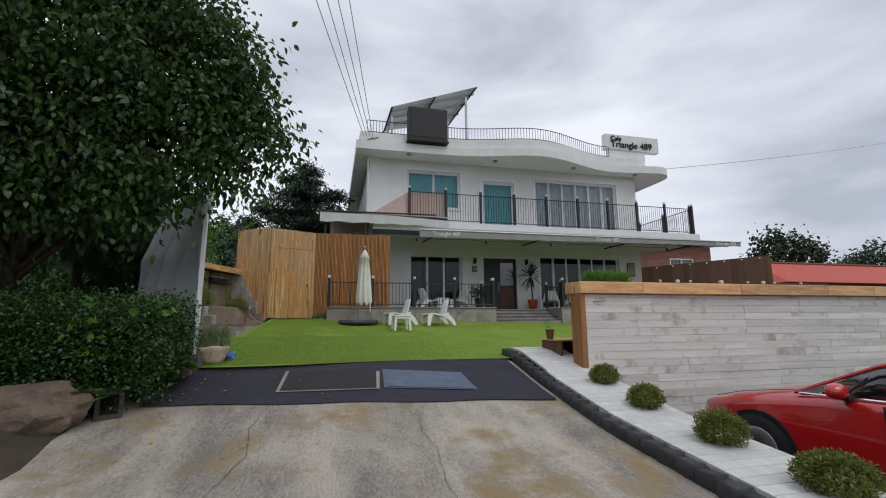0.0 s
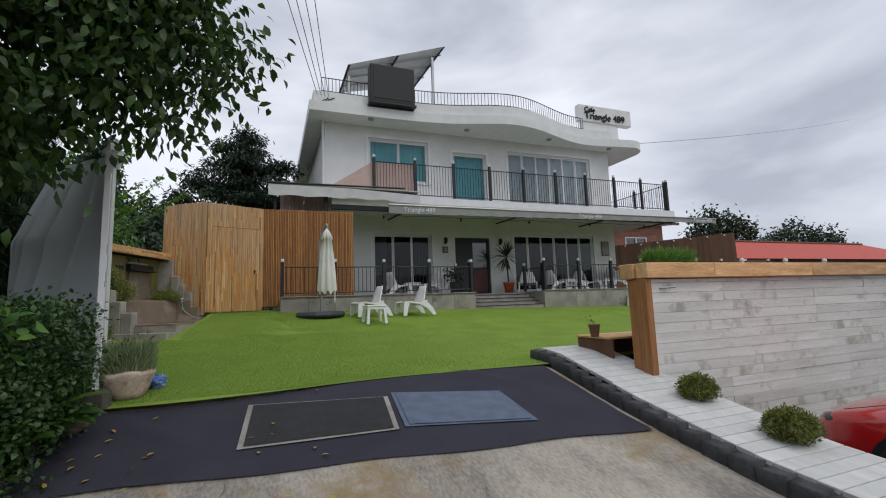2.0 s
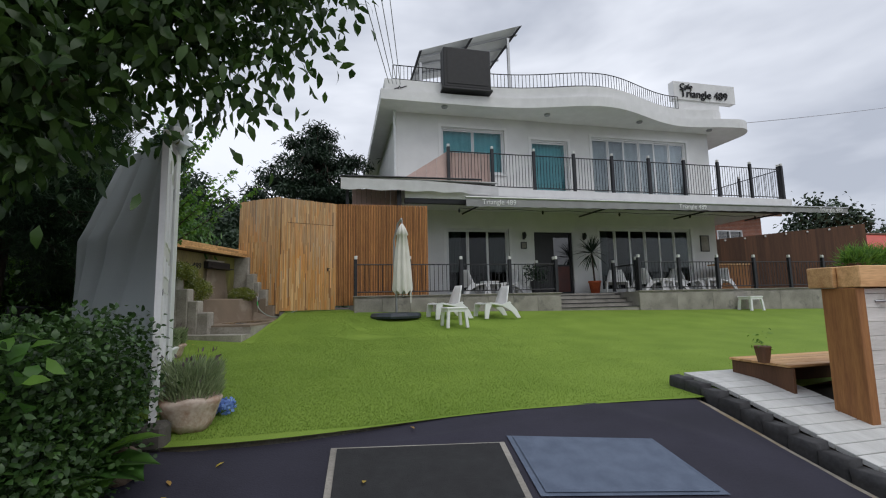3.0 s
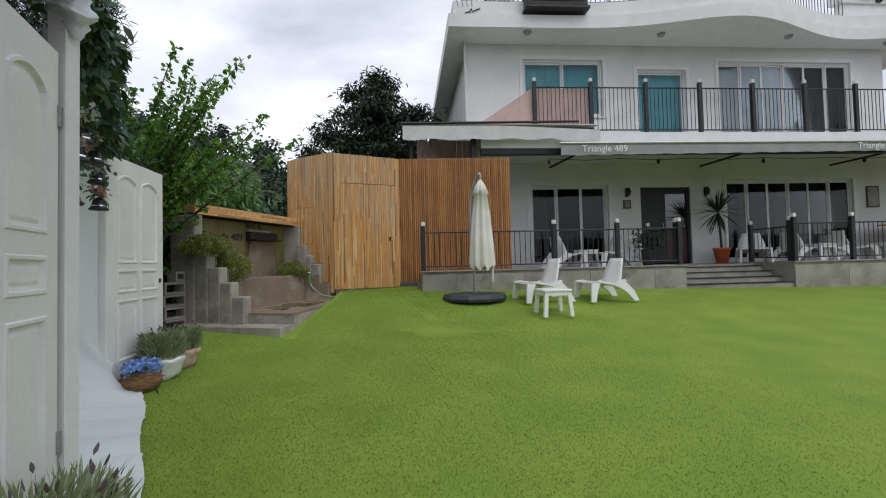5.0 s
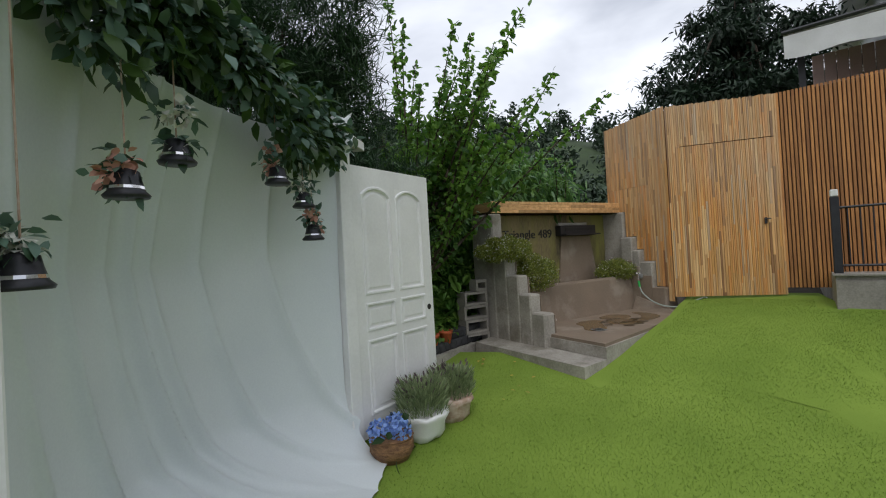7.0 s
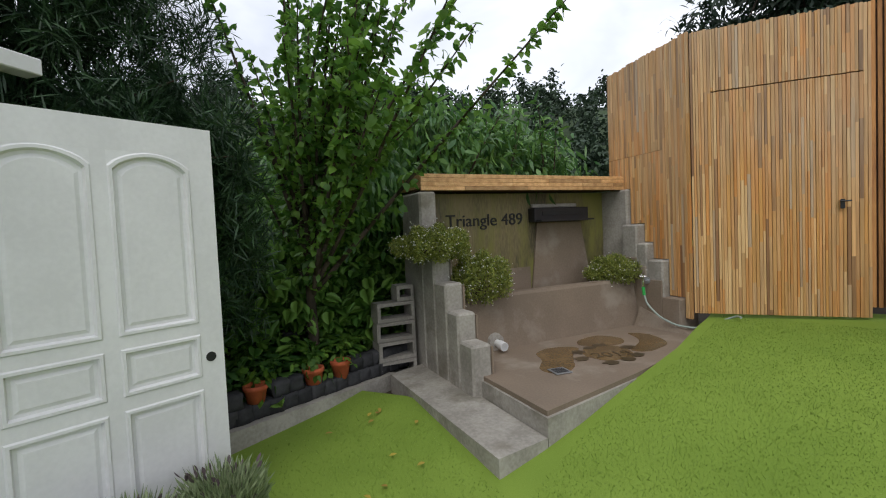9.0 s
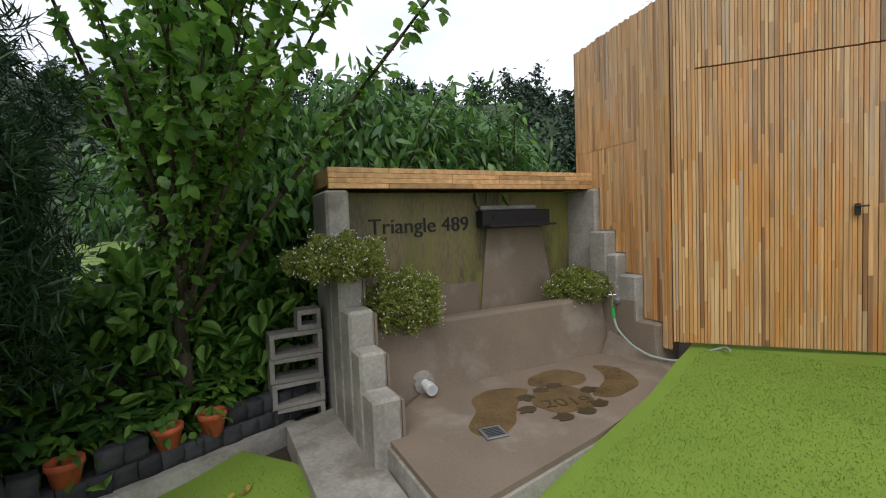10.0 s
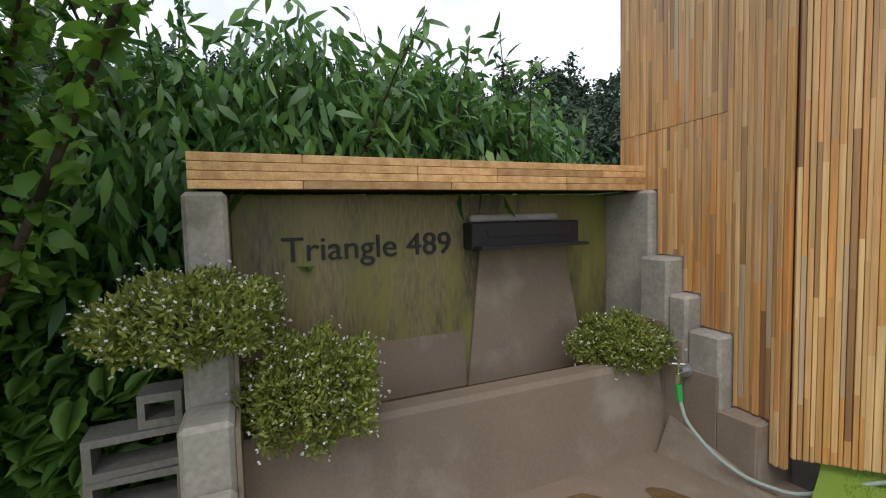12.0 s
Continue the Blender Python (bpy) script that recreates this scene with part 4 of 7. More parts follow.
hi = [b.verts.new(F(u, v, z)) for u, v, z in ((2.40, 0.42, 2.2), (2.43, 0.42, 2.2), (2.43, 1.10, 2.0), (2.37, 1.08, 1.995))]
b.faces.new(hi)
for i in range(4):
    b.faces.new((lo[i], lo[(i + 1) % 4], hi[(i + 1) % 4], hi[i]))
part("render_skirt", b, M_mortar, ft)
b = bmesh.new()
pr = [(0.20, 1.9), (0.42, 1.9), (0.33, 2.50), (0.31, 2.53), (0.20, 2.53)]
ends = []
for uu in (-0.01, 2.403):
    ends.append([b.verts.new(F(uu, v, z)) for v, z in pr])
for i in range(5):
    j = (i + 1) % 5
    b.faces.new((ends[0][i], ends[0][j], ends[1][j], ends[1][i]))
b.faces.new(ends[0])
b.faces.new(ends[1][::-1])
part("trough_front", b, M_mortar, ft)
part("trough_water", cube(-0.02, 2.40, -0.249, 0.198, 2.2, 2.36, FM), M_wet, ft, "dark shallow water")
b = bmesh.new()
pr = [(1.33, 2.33), (2.30, 2.33), (2.12, 3.24), (1.44, 3.24)]
lo = [b.verts.new(F(a, -0.248, z)) for a, z in pr]
hi = [b.verts.new(F(a, -0.225, z)) for a, z in pr]
b.faces.new(hi)
for i in range(4):
    b.faces.new((lo[i], lo[(i + 1) % 4], hi[(i + 1) % 4], hi[i]))
part("spill_apron", b, M_mortar, ft, "trapezoid mortar apron under the spout")
part("lower_render", cube(0.0, 1.325, -0.248, -0.235, 2.3, 2.72, FM), M_mortar, ft)
tray_pts = [(-3.10, 13.05), (-2.15, 12.67), (-1.97, 13.75), (-1.89, 14.45), (-1.86, 15.15), (-1.88, 15.55), (-2.10, 15.62), (-2.95, 15.30), (-3.4, 13.9)]
part("tray", prism(bmesh.new(), tray_pts, 1.55, 1.99), M_mortar, ft, "mortar basin floor with an uneven edge")
part("tray_edge", prism(bmesh.new(), [(-3.08, 13.02), (-2.13, 12.64), (-1.95, 13.75), (-1.87, 14.45), (-1.892, 14.452), (-1.972, 13.752), (-2.152, 12.668), (-3.08, 13.045)], 1.55, 1.955), M_concrete_light, ft)
part("slab", prism(bmesh.new(), [(-2.22, 12.22), (-2.13, 12.63), (-3.09, 13.01), (-3.98, 13.40), (-4.0, 12.88)], 1.5, 1.83), M_concrete_light, ft, "pale rough concrete strip")


def smooth_ring(pts, steps=5):
    """A closed rounded outline through a few plan points of the basin, slightly ragged."""
    out = []
    k = len(pts)
    for i in range(k):
        p0, p1, p2, p3 = (Vector(pts[(i + q) % k]) for q in (-1, 0, 1, 2))
        for q in range(steps):
            f = q / steps
            p = 0.5 * (2 * p1 + (p2 - p0) * f + (2 * p0 - 5 * p1 + 4 * p2 - p3) * f * f + (3 * p1 - p0 - 3 * p2 + p3) * f ** 3)
            p += 0.015 * Vector((noise.noise((p.x * 14, p.y * 14, 0)), noise.noise((p.x * 14, p.y * 14, 5))))
            c = F(p.x, p.y)
            out.append((c.x, c.y))
    return out


POOLS = [[(0.66, 0.71), (0.92, 0.66), (1.10, 0.80), (0.90, 0.95), (0.66, 1.23), (0.46, 1.33), (0.37, 1.15), (0.55, 0.93)],
         [(1.29, 0.60), (1.59, 0.55), (1.70, 0.78), (1.51, 0.93), (1.18, 0.76)],
         [(1.93, 0.66), (2.06, 0.82), (1.92, 1.15), (1.56, 1.26), (1.45, 1.13), (1.70, 1.0), (1.84, 0.86)],
         [(1.10, 0.88), (1.40, 0.92), (1.42, 1.12), (1.30, 1.30), (1.02, 1.26), (0.96, 1.05)]]
for i, ring in enumerate(POOLS):
    part("puddle", prism(bmesh.new(), smooth_ring(ring), 1.9905, 1.9925 + 0.0006 * i), M_puddle, ft, "brown wet puddle")
rt = thing("fountain_roof", F(1.2, 0, 3.6), "narrow roof of stacked orange timber strips", "roof")
random.seed(8)
for k in range(4):
    z0 = 3.612 + k * 0.042
    uu = -0.18
    while uu < 2.60:
        ln = min(random.choice((0.5, 0.8, 1.1)), 2.66 - uu)
        part("strip", cube(uu, uu + ln - 0.003, 0.02, 0.055, z0, z0 + 0.040, FM, 0.002), M_plank_cap, rt)
        uu += ln
part("top", cube(-0.18, 2.66, -0.5, 0.018, 3.64, 3.775, FM), M_plank_cap, rt)
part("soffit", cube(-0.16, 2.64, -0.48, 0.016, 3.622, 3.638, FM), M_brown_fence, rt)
sp = part("spout", cube(1.33, 2.16, -0.248, -0.12, 3.25, 3.42, FM, 0.006), M_black, ft, "black metal letterbox spout")
part("lip", cube(1.34, 2.15, -0.119, -0.01, 3.255, 3.275, FM), M_black, sp)
part("slot", cube(1.44, 2.06, -0.119, -0.112, 3.33, 3.375, FM), M_letter, sp)
part("mortar_patch", cube(1.36, 2.05, -0.248, -0.20, 3.425, 3.47, FM, 0.01), M_concrete_light, ft)
tm = text_mesh("Triangle 489", 0.19, 0.006, "lettering")
tm.materials.append(M_letter_grey)
tr_m = Matrix(((0.36, 0, 0.933, 0), (0.933, 0, -0.36, 0), (0, 1, 0, 0), (0, 0, 0, 1)))
part("lettering", tm, None, ft, "dark grey letters", m=Matrix.Translation(F(0.22, -0.243, 3.235)) @ tr_m @ Matrix.Diagonal((1.07, 1.02, 1, 1)))


# ---- foliage ----
def leaf_mesh(name, at, way, up, length, width, material, bend=0.25, fold=0.12):
    """Many leaves in one mesh: each a folded, bent strip of three faces."""
    at, way, up = (np.asarray(a, float) for a in (at, way, up))
    n = len(at)
    way /= np.linalg.norm(way, axis=1)[:, None] + 1e-9
    sidew = np.cross(way, up)
    sidew /= np.linalg.norm(sidew, axis=1)[:, None] + 1e-9
    nor = np.cross(sidew, way)
    ln = (np.asarray(length) * np.ones(n))[:, None]
    wd = (np.asarray(width) * np.ones(n))[:, None]
    v = np.empty((n, 6, 3))
    v[:, 0] = at
    for k, f, w in ((1, 0.38, 1), (3, 0.72, 0.75)):
        mid = at + way * ln * f - nor * ln * bend * f * f
        v[:, k] = mid - sidew * wd * w * 0.5 + nor * wd * fold
        v[:, k + 1] = mid + sidew * wd * w * 0.5 + nor * wd * fold
    v[:, 5] = at + way * ln - nor * ln * bend
    base = (np.arange(n) * 6)[:, None]
    loops = (base + np.array([0, 2, 1, 1, 2, 4, 3, 3, 4, 5])).ravel()
    totals = np.tile([3, 4, 3], n)
    starts = np.concatenate(([0], np.cumsum(totals)[:-1]))
    me = bpy.data.meshes.new(name)
    me.vertices.add(n * 6)
    me.vertices.foreach_set("co", v.ravel())
    me.loops.add(len(loops))
    me.loops.foreach_set("vertex_index", loops.astype(np.int32))
    me.polygons.add(n * 3)
    me.polygons.foreach_set("loop_start", starts.astype(np.int32))
    me.update(calc_edges=True)
    me.materials.append(material)
    return me


def broad_leaf_mesh(name, at, way, up, length, width, material, bend=0.3):
    """Broad heart-shaped leaves, folded along the midrib, with a toothed edge."""
    at, way, up = (np.asarray(a, float) for a in (at, way, up))
    n = len(at)
    way = way / (np.linalg.norm(way, axis=1)[:, None] + 1e-9)
    sidew = np.cross(way, up)
    sidew /= np.linalg.norm(sidew, axis=1)[:, None] + 1e-9
    nor = np.cross(sidew, way)
    ln = (np.asarray(length) * np.ones(n))[:, None]
    wd = (np.asarray(width) * np.ones(n))[:, None]
    rib = (0.0, 0.28, 0.58, 0.84, 1.0)
    edge = ((-0.10, 0.22), (0.10, 0.46), (0.30, 0.47), (0.42, 0.50), (0.58, 0.37), (0.72, 0.33), (0.86, 0.14))
    pts = [(f, 0.0, 0.0) for f in rib] + [(f, w, 0.16) for f, w in edge] + [(f, -w, 0.16) for f, w in edge]
    v = np.empty((n, len(pts), 3))
    for k, (f, w, lift) in enumerate(pts):
        v[:, k] = at + way * ln * f + sidew * wd * w + nor * (wd * abs(w) * lift - ln * bend * f * abs(f))
    faces = []
    for o in (5, 12):
        faces += [(0, o, o + 1), (0, o + 1, o + 2, 1), (1, o + 2, o + 3, 2), (2, o + 3, o + 4), (2, o + 4, o + 5, 3), (3, o + 5, o + 6, 4)]
    one = np.array([i for f in faces for i in f])
    loops = ((np.arange(n) * len(pts))[:, None] + one).ravel()
    totals = np.tile([len(f) for f in faces], n)
    me = bpy.data.meshes.new(name)
    me.vertices.add(n * len(pts))
    me.vertices.foreach_set("co", v.ravel())
    me.loops.add(len(loops))
    me.loops.foreach_set("vertex_index", loops.astype(np.int32))
    me.polygons.add(len(totals))
    me.polygons.foreach_set("loop_start", np.concatenate(([0], np.cumsum(totals)[:-1])).astype(np.int32))
    me.update(calc_edges=True)
    me.polygons.foreach_set("use_smooth", [True] * len(totals))
    me.materials.append(material)
    return me


def rand_dirs(rng, n, bias=(0, 0, 0), spread=1.0):
    d = rng.normal(size=(n, 3)) * spread + np.array(bias)
    return d / (np.linalg.norm(d, axis=1)[:, None] + 1e-9)


def clump_points(rng, blobs, count, shell=0.55):
    """Points in a union of ellipsoids (x, y, z, rx, ry, rz), mostly towards the outside."""
    vol = np.array([b[3] * b[4] * b[5] for b in blobs]) ** 0.7
    pick = rng.choice(len(blobs), count, p=vol / vol.sum())
    d = rand_dirs(rng, count)
    r = shell + (1 - shell) * rng.random(count) ** 0.7
    b = np.array(blobs)[pick]
    return b[:, :3] + d * r[:, None] * b[:, 3:]


def foliage(rng, centres, per, radius, length, width, material, name, bias=(0, 0, -0.3), spread=0.7, bend=0.25, flat=1.0, fold=0.12, broad=False):
    n = len(centres) * per
    c = np.repeat(centres, per, axis=0)
    p = c + rng.normal(size=(n, 3)) * radius * np.array([1, 1, flat])
    out = (p - c)
    out /= np.linalg.norm(out, axis=1)[:, None] + 1e-9
    way = out * 0.5 + rand_dirs(rng, n, bias, spread)
    if broad:
        return broad_leaf_mesh(name, p, way, rand_dirs(rng, n, (0, 0, 1.1), 0.35), length * rng.uniform(0.55, 1.2, n), width * rng.uniform(0.8, 1.15, n), material, bend)
    return leaf_mesh(name, p, way, rand_dirs(rng, n, (0, 0, 0.9), 0.5), length * rng.uniform(0.6, 1.2, n), width * rng.uniform(0.7, 1.2, n), material, bend, fold)


def limbs(bm, rng, base, fork, centres, r, sag=0.1):
    base, fork = Vector(base), Vector(fork)
    mid = (base + fork) / 2 + Vector((rng.normal() * 0.08, rng.normal() * 0.08, 0))
    rod(bm, base, mid, r, r * 0.85, 9)
    rod(bm, mid, fork, r * 0.85, r * 0.7, 9)
    for c in centres:
        c = Vector(c)
        start = base.lerp(fork, rng.uniform(0.55, 1.0))
        k = start.lerp(c, 0.5) + Vector((rng.normal(), rng.normal(), rng.normal())) * 0.12 * (c - start).length * 0.5 + Vector((0, 0, sag * (c - start).length))
        rod(bm, start, k, r * 0.34, r * 0.2, 6)
        rod(bm, k, c, r * 0.2, r * 0.05, 5)
    return bm


def tree(name, base, fork, blobs, clumps, per, radius, length, width, material, label, seed, r=0.1, shell=0.5, bark=None, **kw):
    rng = np.random.default_rng(seed)
    t = thing(name, base, label, "tree")
    c = clump_points(rng, blobs, clumps, shell)
    part("trunk", limbs(bmesh.new(), rng, base, fork, c[:: max(1, clumps // 40)], r), bark or M_bark, t, smooth=True)
    part("crown", foliage(rng, c, per, radius, length, width, material, "crown", **kw), None, t)
    return t


tree("broadleaf_tree", (-4.1, 6.9, 1.5), (-3.7, 6.7, 3.3),
     [(-3.9, 6.6, 5.7, 2.0, 1.2, 2.3), (-2.4, 6.4, 4.9, 1.1, 0.7, 1.1), (-1.2, 6.4, 4.7, 0.75, 0.55, 0.55), (-1.5, 6.4, 5.45, 0.7, 0.55, 0.55), (-1.95, 6.4, 6.1, 0.65, 0.6, 0.5), (-1.5, 6.3, 4.05, 0.55, 0.45, 0.38),
      (-5.3, 5.9, 4.7, 2.1, 1.2, 2.4), (-3.1, 6.3, 3.8, 1.1, 0.6, 0.6), (-2.9, 6.7, 6.9, 1.0, 0.8, 0.9), (-2.35, 6.3, 3.7, 0.7, 0.45, 0.45)],
     1150, 52, 0.16, 0.115, 0.060, L_tree, "large dark green broadleaf tree overhanging the hedge", 11, r=0.13, shell=0.3, bias=(0, 0, -0.7), spread=0.6, bend=0.35)
tree("conifer_tree", (-1.3, 22.5, 1.9), (-1.3, 22.5, 9.0),
     [(-1.3, 22.5, 9.6, 0.5, 0.5, 0.35), (-1.5, 22.5, 9.0, 1.2, 1.2, 0.22), (-1.2, 22.5, 8.25, 1.9, 1.9, 0.22), (-1.5, 22.5, 7.45, 2.5, 2.5, 0.24), (-1.2, 22.5, 6.6, 3.0, 3.0, 0.26), (-1.4, 22.5, 5.7, 3.3, 3.3, 0.3), (-1.3, 22.5, 4.6, 3.2, 3.2, 0.5)],
     420, 95, 0.22, 0.24, 0.06, L_conifer, "dark layered conifer behind the timber fence", 12, r=0.16, shell=0.15, flat=0.35)
# peach orchard behind the fountain
for i, (u, v, top, wd) in enumerate(((-0.5, -1.3, 4.6, 0.8), (0.5, -1.25, 4.85, 0.8), (1.4, -1.35, 4.75, 0.8), (2.3, -1.6, 4.6, 0.9), (0.9, -3.2, 4.9, 1.2), (3.2, -3.0, 4.9, 1.2), (-1.2, -3.0, 4.6, 1.2), (4.6, -4.5, 5.2, 1.6), (2.0, -5.2, 5.0, 1.6))):
    p = F(u, v, 1.9)
    t = tree("peach_tree", p, (p.x, p.y, 2.9), [(p.x, p.y, 3.75, wd, wd, 0.75), (p.x - 0.1, p.y, top - 0.5, wd * 0.7, wd * 0.7, 0.5), (p.x, p.y, 2.8, wd * 0.9, wd * 0.9, 0.6)],
             95, 52, 0.17, 0.19, 0.05, L_peach, "peach tree with long drooping green leaves", 30 + i, r=0.06, shell=0.3, bias=(0, 0, -1.25), spread=0.55, bend=0.3)
    t["group"] = "peach trees of the orchard"
# upright shoots of the young tree by the border
def shoot_tree(name, base, fork, tips, leaf, width, material, label, seed, r=0.05, step=0.045):
    """A slender tree of long curved shoots with leaves set along them."""
    rg = np.random.default_rng(seed)
    t = thing(name, base, label, "tree")
    b = limbs(bmesh.new(), rg, base, fork, [], r)
    at, way = [], []
    fork = Vector(fork)
    for tip in tips:
        tip = Vector(tip)
        start = Vector(base).lerp(fork, rg.uniform(0.6, 1.0))
        bow = start.lerp(tip, 0.5) + Vector((rg.normal() * 0.1, rg.normal() * 0.1, 0.18))
        pts = [start.lerp(bow, f).lerp(bow.lerp(tip, f), f) for f in [k / 8 for k in range(9)]]
        for k, (p, q) in enumerate(zip(pts, pts[1:])):
            rod(b, p, q, r * 0.4 * (1 - k / 9), r * 0.4 * (1 - (k + 1) / 9) + 0.002, 6)
            n_ = max(2, int((q - p).length / step * (0.5 if k < 2 else 2)))
            for _ in range(n_):
                at.append(p.lerp(q, rg.random()) + Vector(rg.normal(size=3)) * 0.03)
                way.append((q - p).normalized() * 0.5 + Vector(rand_dirs(rg, 1)[0]) * 0.9 + Vector((0, 0, -0.35)))
    part("trunk", b, M_bark, t, smooth=True)
    n_ = len(at)
    part("crown", leaf_mesh("crown", at, way, rand_dirs(rg, n_, (0, 0, 0.9), 0.5), leaf * rg.uniform(0.6, 1.2, n_), width * rg.uniform(0.7, 1.2, n_), material, 0.3), None, t)
    return t


rng = np.random.default_rng(51)
tips = [(-4.85, 12.4, 6.8), (-4.5, 12.3, 6.2), (-3.72, 12.4, 5.95), (-2.75, 12.4, 5.8), (-2.43, 12.4, 4.95), (-3.2, 12.3, 5.3), (-2.55, 12.6, 4.6), (-3.4, 12.5, 5.0), (-2.85, 12.05, 4.25), (-5.0, 12.6, 5.6), (-3.3, 12.0, 3.9)]
tips += [tuple(np.array([-4.1, 12.4, 4.75]) + rng.normal(size=3) * np.array([0.75, 0.4, 0.55])) for _ in range(30)]
tips += [tuple(np.array([-3.55, 12.4, 5.05]) + rng.normal(size=3) * np.array([0.5, 0.3, 0.35])) for _ in range(14)]
shoot_tree("young_tree", (-4.62, 12.45, 1.75), (-4.55, 12.4, 3.1), tips, 0.095, 0.06, L_bright, "young tree with bright leaves on long shoots", 50, r=0.06, step=0.026)
rng = np.random.default_rng(52)
for i, u in enumerate((-0.4, 0.6, 1.5, 2.4)):
    p = F(u, -1.2, 1.9)
    q = F(u, -1.2, 3.3)
    tips = [tuple(q + Vector((rng.normal() * 0.45, rng.normal() * 0.45, rng.uniform(1.0, 1.75)))) for _ in range(9)]
    shoot_tree("peach_tree", p, q, tips, 0.17, 0.045, L_peach, "peach tree with upright leafy shoots", 53 + i, r=0.05, step=0.03)["group"] = "peach trees of the orchard"
tree("pine_tree", (-5.0, 10.4, 1.7), (-4.8, 10.5, 4.6),
     [(-4.4, 11.0, 3.7, 1.0, 0.9, 1.4), (-5.0, 9.6, 4.2, 1.1, 1.0, 1.3), (-4.2, 11.3, 3.2, 0.7, 0.5, 0.9), (-4.5, 10.6, 4.9, 0.7, 0.7, 0.9), (-4.25, 10.6, 5.7, 0.22, 0.22, 0.65), (-3.75, 10.7, 5.2, 0.25, 0.25, 0.7), (-4.8, 10.5, 5.7, 0.25, 0.25, 0.6), (-4.5, 9.4, 5.2, 0.9, 0.8, 0.8)],
     1250, 90, 0.05, 0.15, 0.011, L_pine, "dense green pine with long needles", 60, r=0.1, shell=0.2, bias=(0, 0, 0.3), spread=0.8, bend=0.05)
for i, (x, y, top) in enumerate(((-5.9, 13.2, 3.0), (-5.6, 11.6, 2.8), (-7.2, 14.2, 3.4), (-6.8, 10.6, 3.6), (-6.5, 8.6, 3.6))):
    t = tree("bush", (x, y, 1.8), (x, y, 2.4), [(x, y, 2.5, 0.9, 0.9, 0.7), (x, y, top - 0.6, 0.8, 0.8, 0.6)], 60, 50, 0.2, 0.11, 0.08, L_tree if i % 2 else L_bright,
             "leafy green bush behind the stone border", 70 + i, r=0.04)
    t["group"] = "bushes behind the border"


def hedge():
    rng = np.random.default_rng(5)
    t = thing("hedge", (-3, 6, 1.3), "clipped dark green hedge beside the drive", "hedge")
    n = 3600
    c = np.column_stack([rng.uniform(-5.2, -1.72, n), rng.uniform(5.45, 6.95, n), rng.uniform(1.25, 2.26, n)])
    keep = (rng.random(n) < 0.35) | (c[:, 2] > 1.98) | (c[:, 1] < 5.9) | (c[:, 0] > -2.2)
    c = c[keep]
    c[:, 0] -= 0.15 * np.abs(c[:, 2] - 1.8)
    part("leaves", foliage(rng, c, 26, 0.075, 0.045, 0.03, L_hedge, "leaves", bias=(0, -0.2, 0.3)), None, t, kind="stuff")
    b = bmesh.new()
    for i in range(60):
        x, y = rng.uniform(-5.0, -2.2), rng.uniform(5.8, 6.9)
        rod(b, (x, y, 1.2), (x + rng.normal() * 0.1, y + rng.normal() * 0.1, 2.05), 0.012, 0.005, 5)
    part("stems", b, M_bark, t, kind="stuff")
    c = np.column_stack([rng.uniform(-2.6, -1.75, 14), rng.uniform(5.40, 5.7, 14), rng.uniform(1.6, 2.25, 14)])
    part("vine", foliage(rng, c, 5, 0.08, 0.11, 0.09, L_bright, "vine"), None, t, "bright green vine leaves")


hedge()


def big_leaf_plant(name, at, count, size, label, seed, material, height=0.25, broad=True):
    rng = np.random.default_rng(seed)
    t = thing(name, at, label, "plant")
    a = rng.uniform(0, 2 * math.pi, count)
    way = np.column_stack([np.cos(a), np.sin(a), rng.uniform(0.2, 0.8, count)])
    base = np.array(at) + np.column_stack([np.cos(a), np.sin(a), np.zeros(count)]) * size * 0.25 + np.array([0, 0, height]) * rng.uniform(0.4, 1, count)[:, None]
    b = bmesh.new()
    for p in base:
        rod(b, at, p, 0.008, 0.006, 5)
    part("stem", b, material, t)
    if broad:
        me = broad_leaf_mesh("leaves", base, way, np.tile([0, 0, 1.0], (count, 1)), size * rng.uniform(0.7, 1.1, count), size * rng.uniform(0.8, 1.1, count), material, 0.4)
    else:
        me = leaf_mesh("leaves", base, way, np.tile([0, 0, 1.0], (count, 1)), size * rng.uniform(0.7, 1.1, count), size * rng.uniform(0.32, 0.45, count), material, 0.4, 0.1)
    part("leaves", me, None, t)
    return t


for i, (x, y) in enumerate(((-2.3, 5.55), (-2.0, 5.95), (-1.95, 6.4))):
    big_leaf_plant("squash_plant", (x, y, drive_z(x, y) + 0.08), 8, 0.36, "low plant with broad green leaves by the hedge", 80 + i, L_bright, 0.22)
HOSTAS = [(-4.38, 11.9), (-4.42, 12.3), (-4.44, 12.68), (-4.42, 11.5), (-4.62, 12.05), (-4.36, 11.15), (-4.66, 12.55), (-4.7, 11.65)]
for i, (x, y) in enumerate(HOSTAS):
    t = big_leaf_plant("hosta", (x, y, 1.92), 46, 0.2, "leafy green border plant above the stones", 90 + i, L_bright if i % 3 else L_peach, 0.24, False)
    t["group"] = "border plants"
for i, (x, y, top) in enumerate(((-5.0, 12.95, 3.3), (-5.0, 13.5, 3.0), (-5.3, 12.4, 3.0), (-4.8, 13.95, 3.2), (-4.95, 13.15, 2.75))):
    t = tree("mulberry_bush", (x, y, 1.8), (x, y, 2.3), [(x, y, 2.4, 0.5, 0.5, 0.5), (x + 0.1, y, top - 0.35, 0.45, 0.45, 0.4)], 46, 24, 0.15, 0.16, 0.14, L_mulberry,
             "bush with broad bright green leaves beside the fountain", 140 + i, r=0.025, shell=0.45, broad=True, bias=(0.3, -0.3, -0.3))
    t["group"] = "broad-leaved bushes"
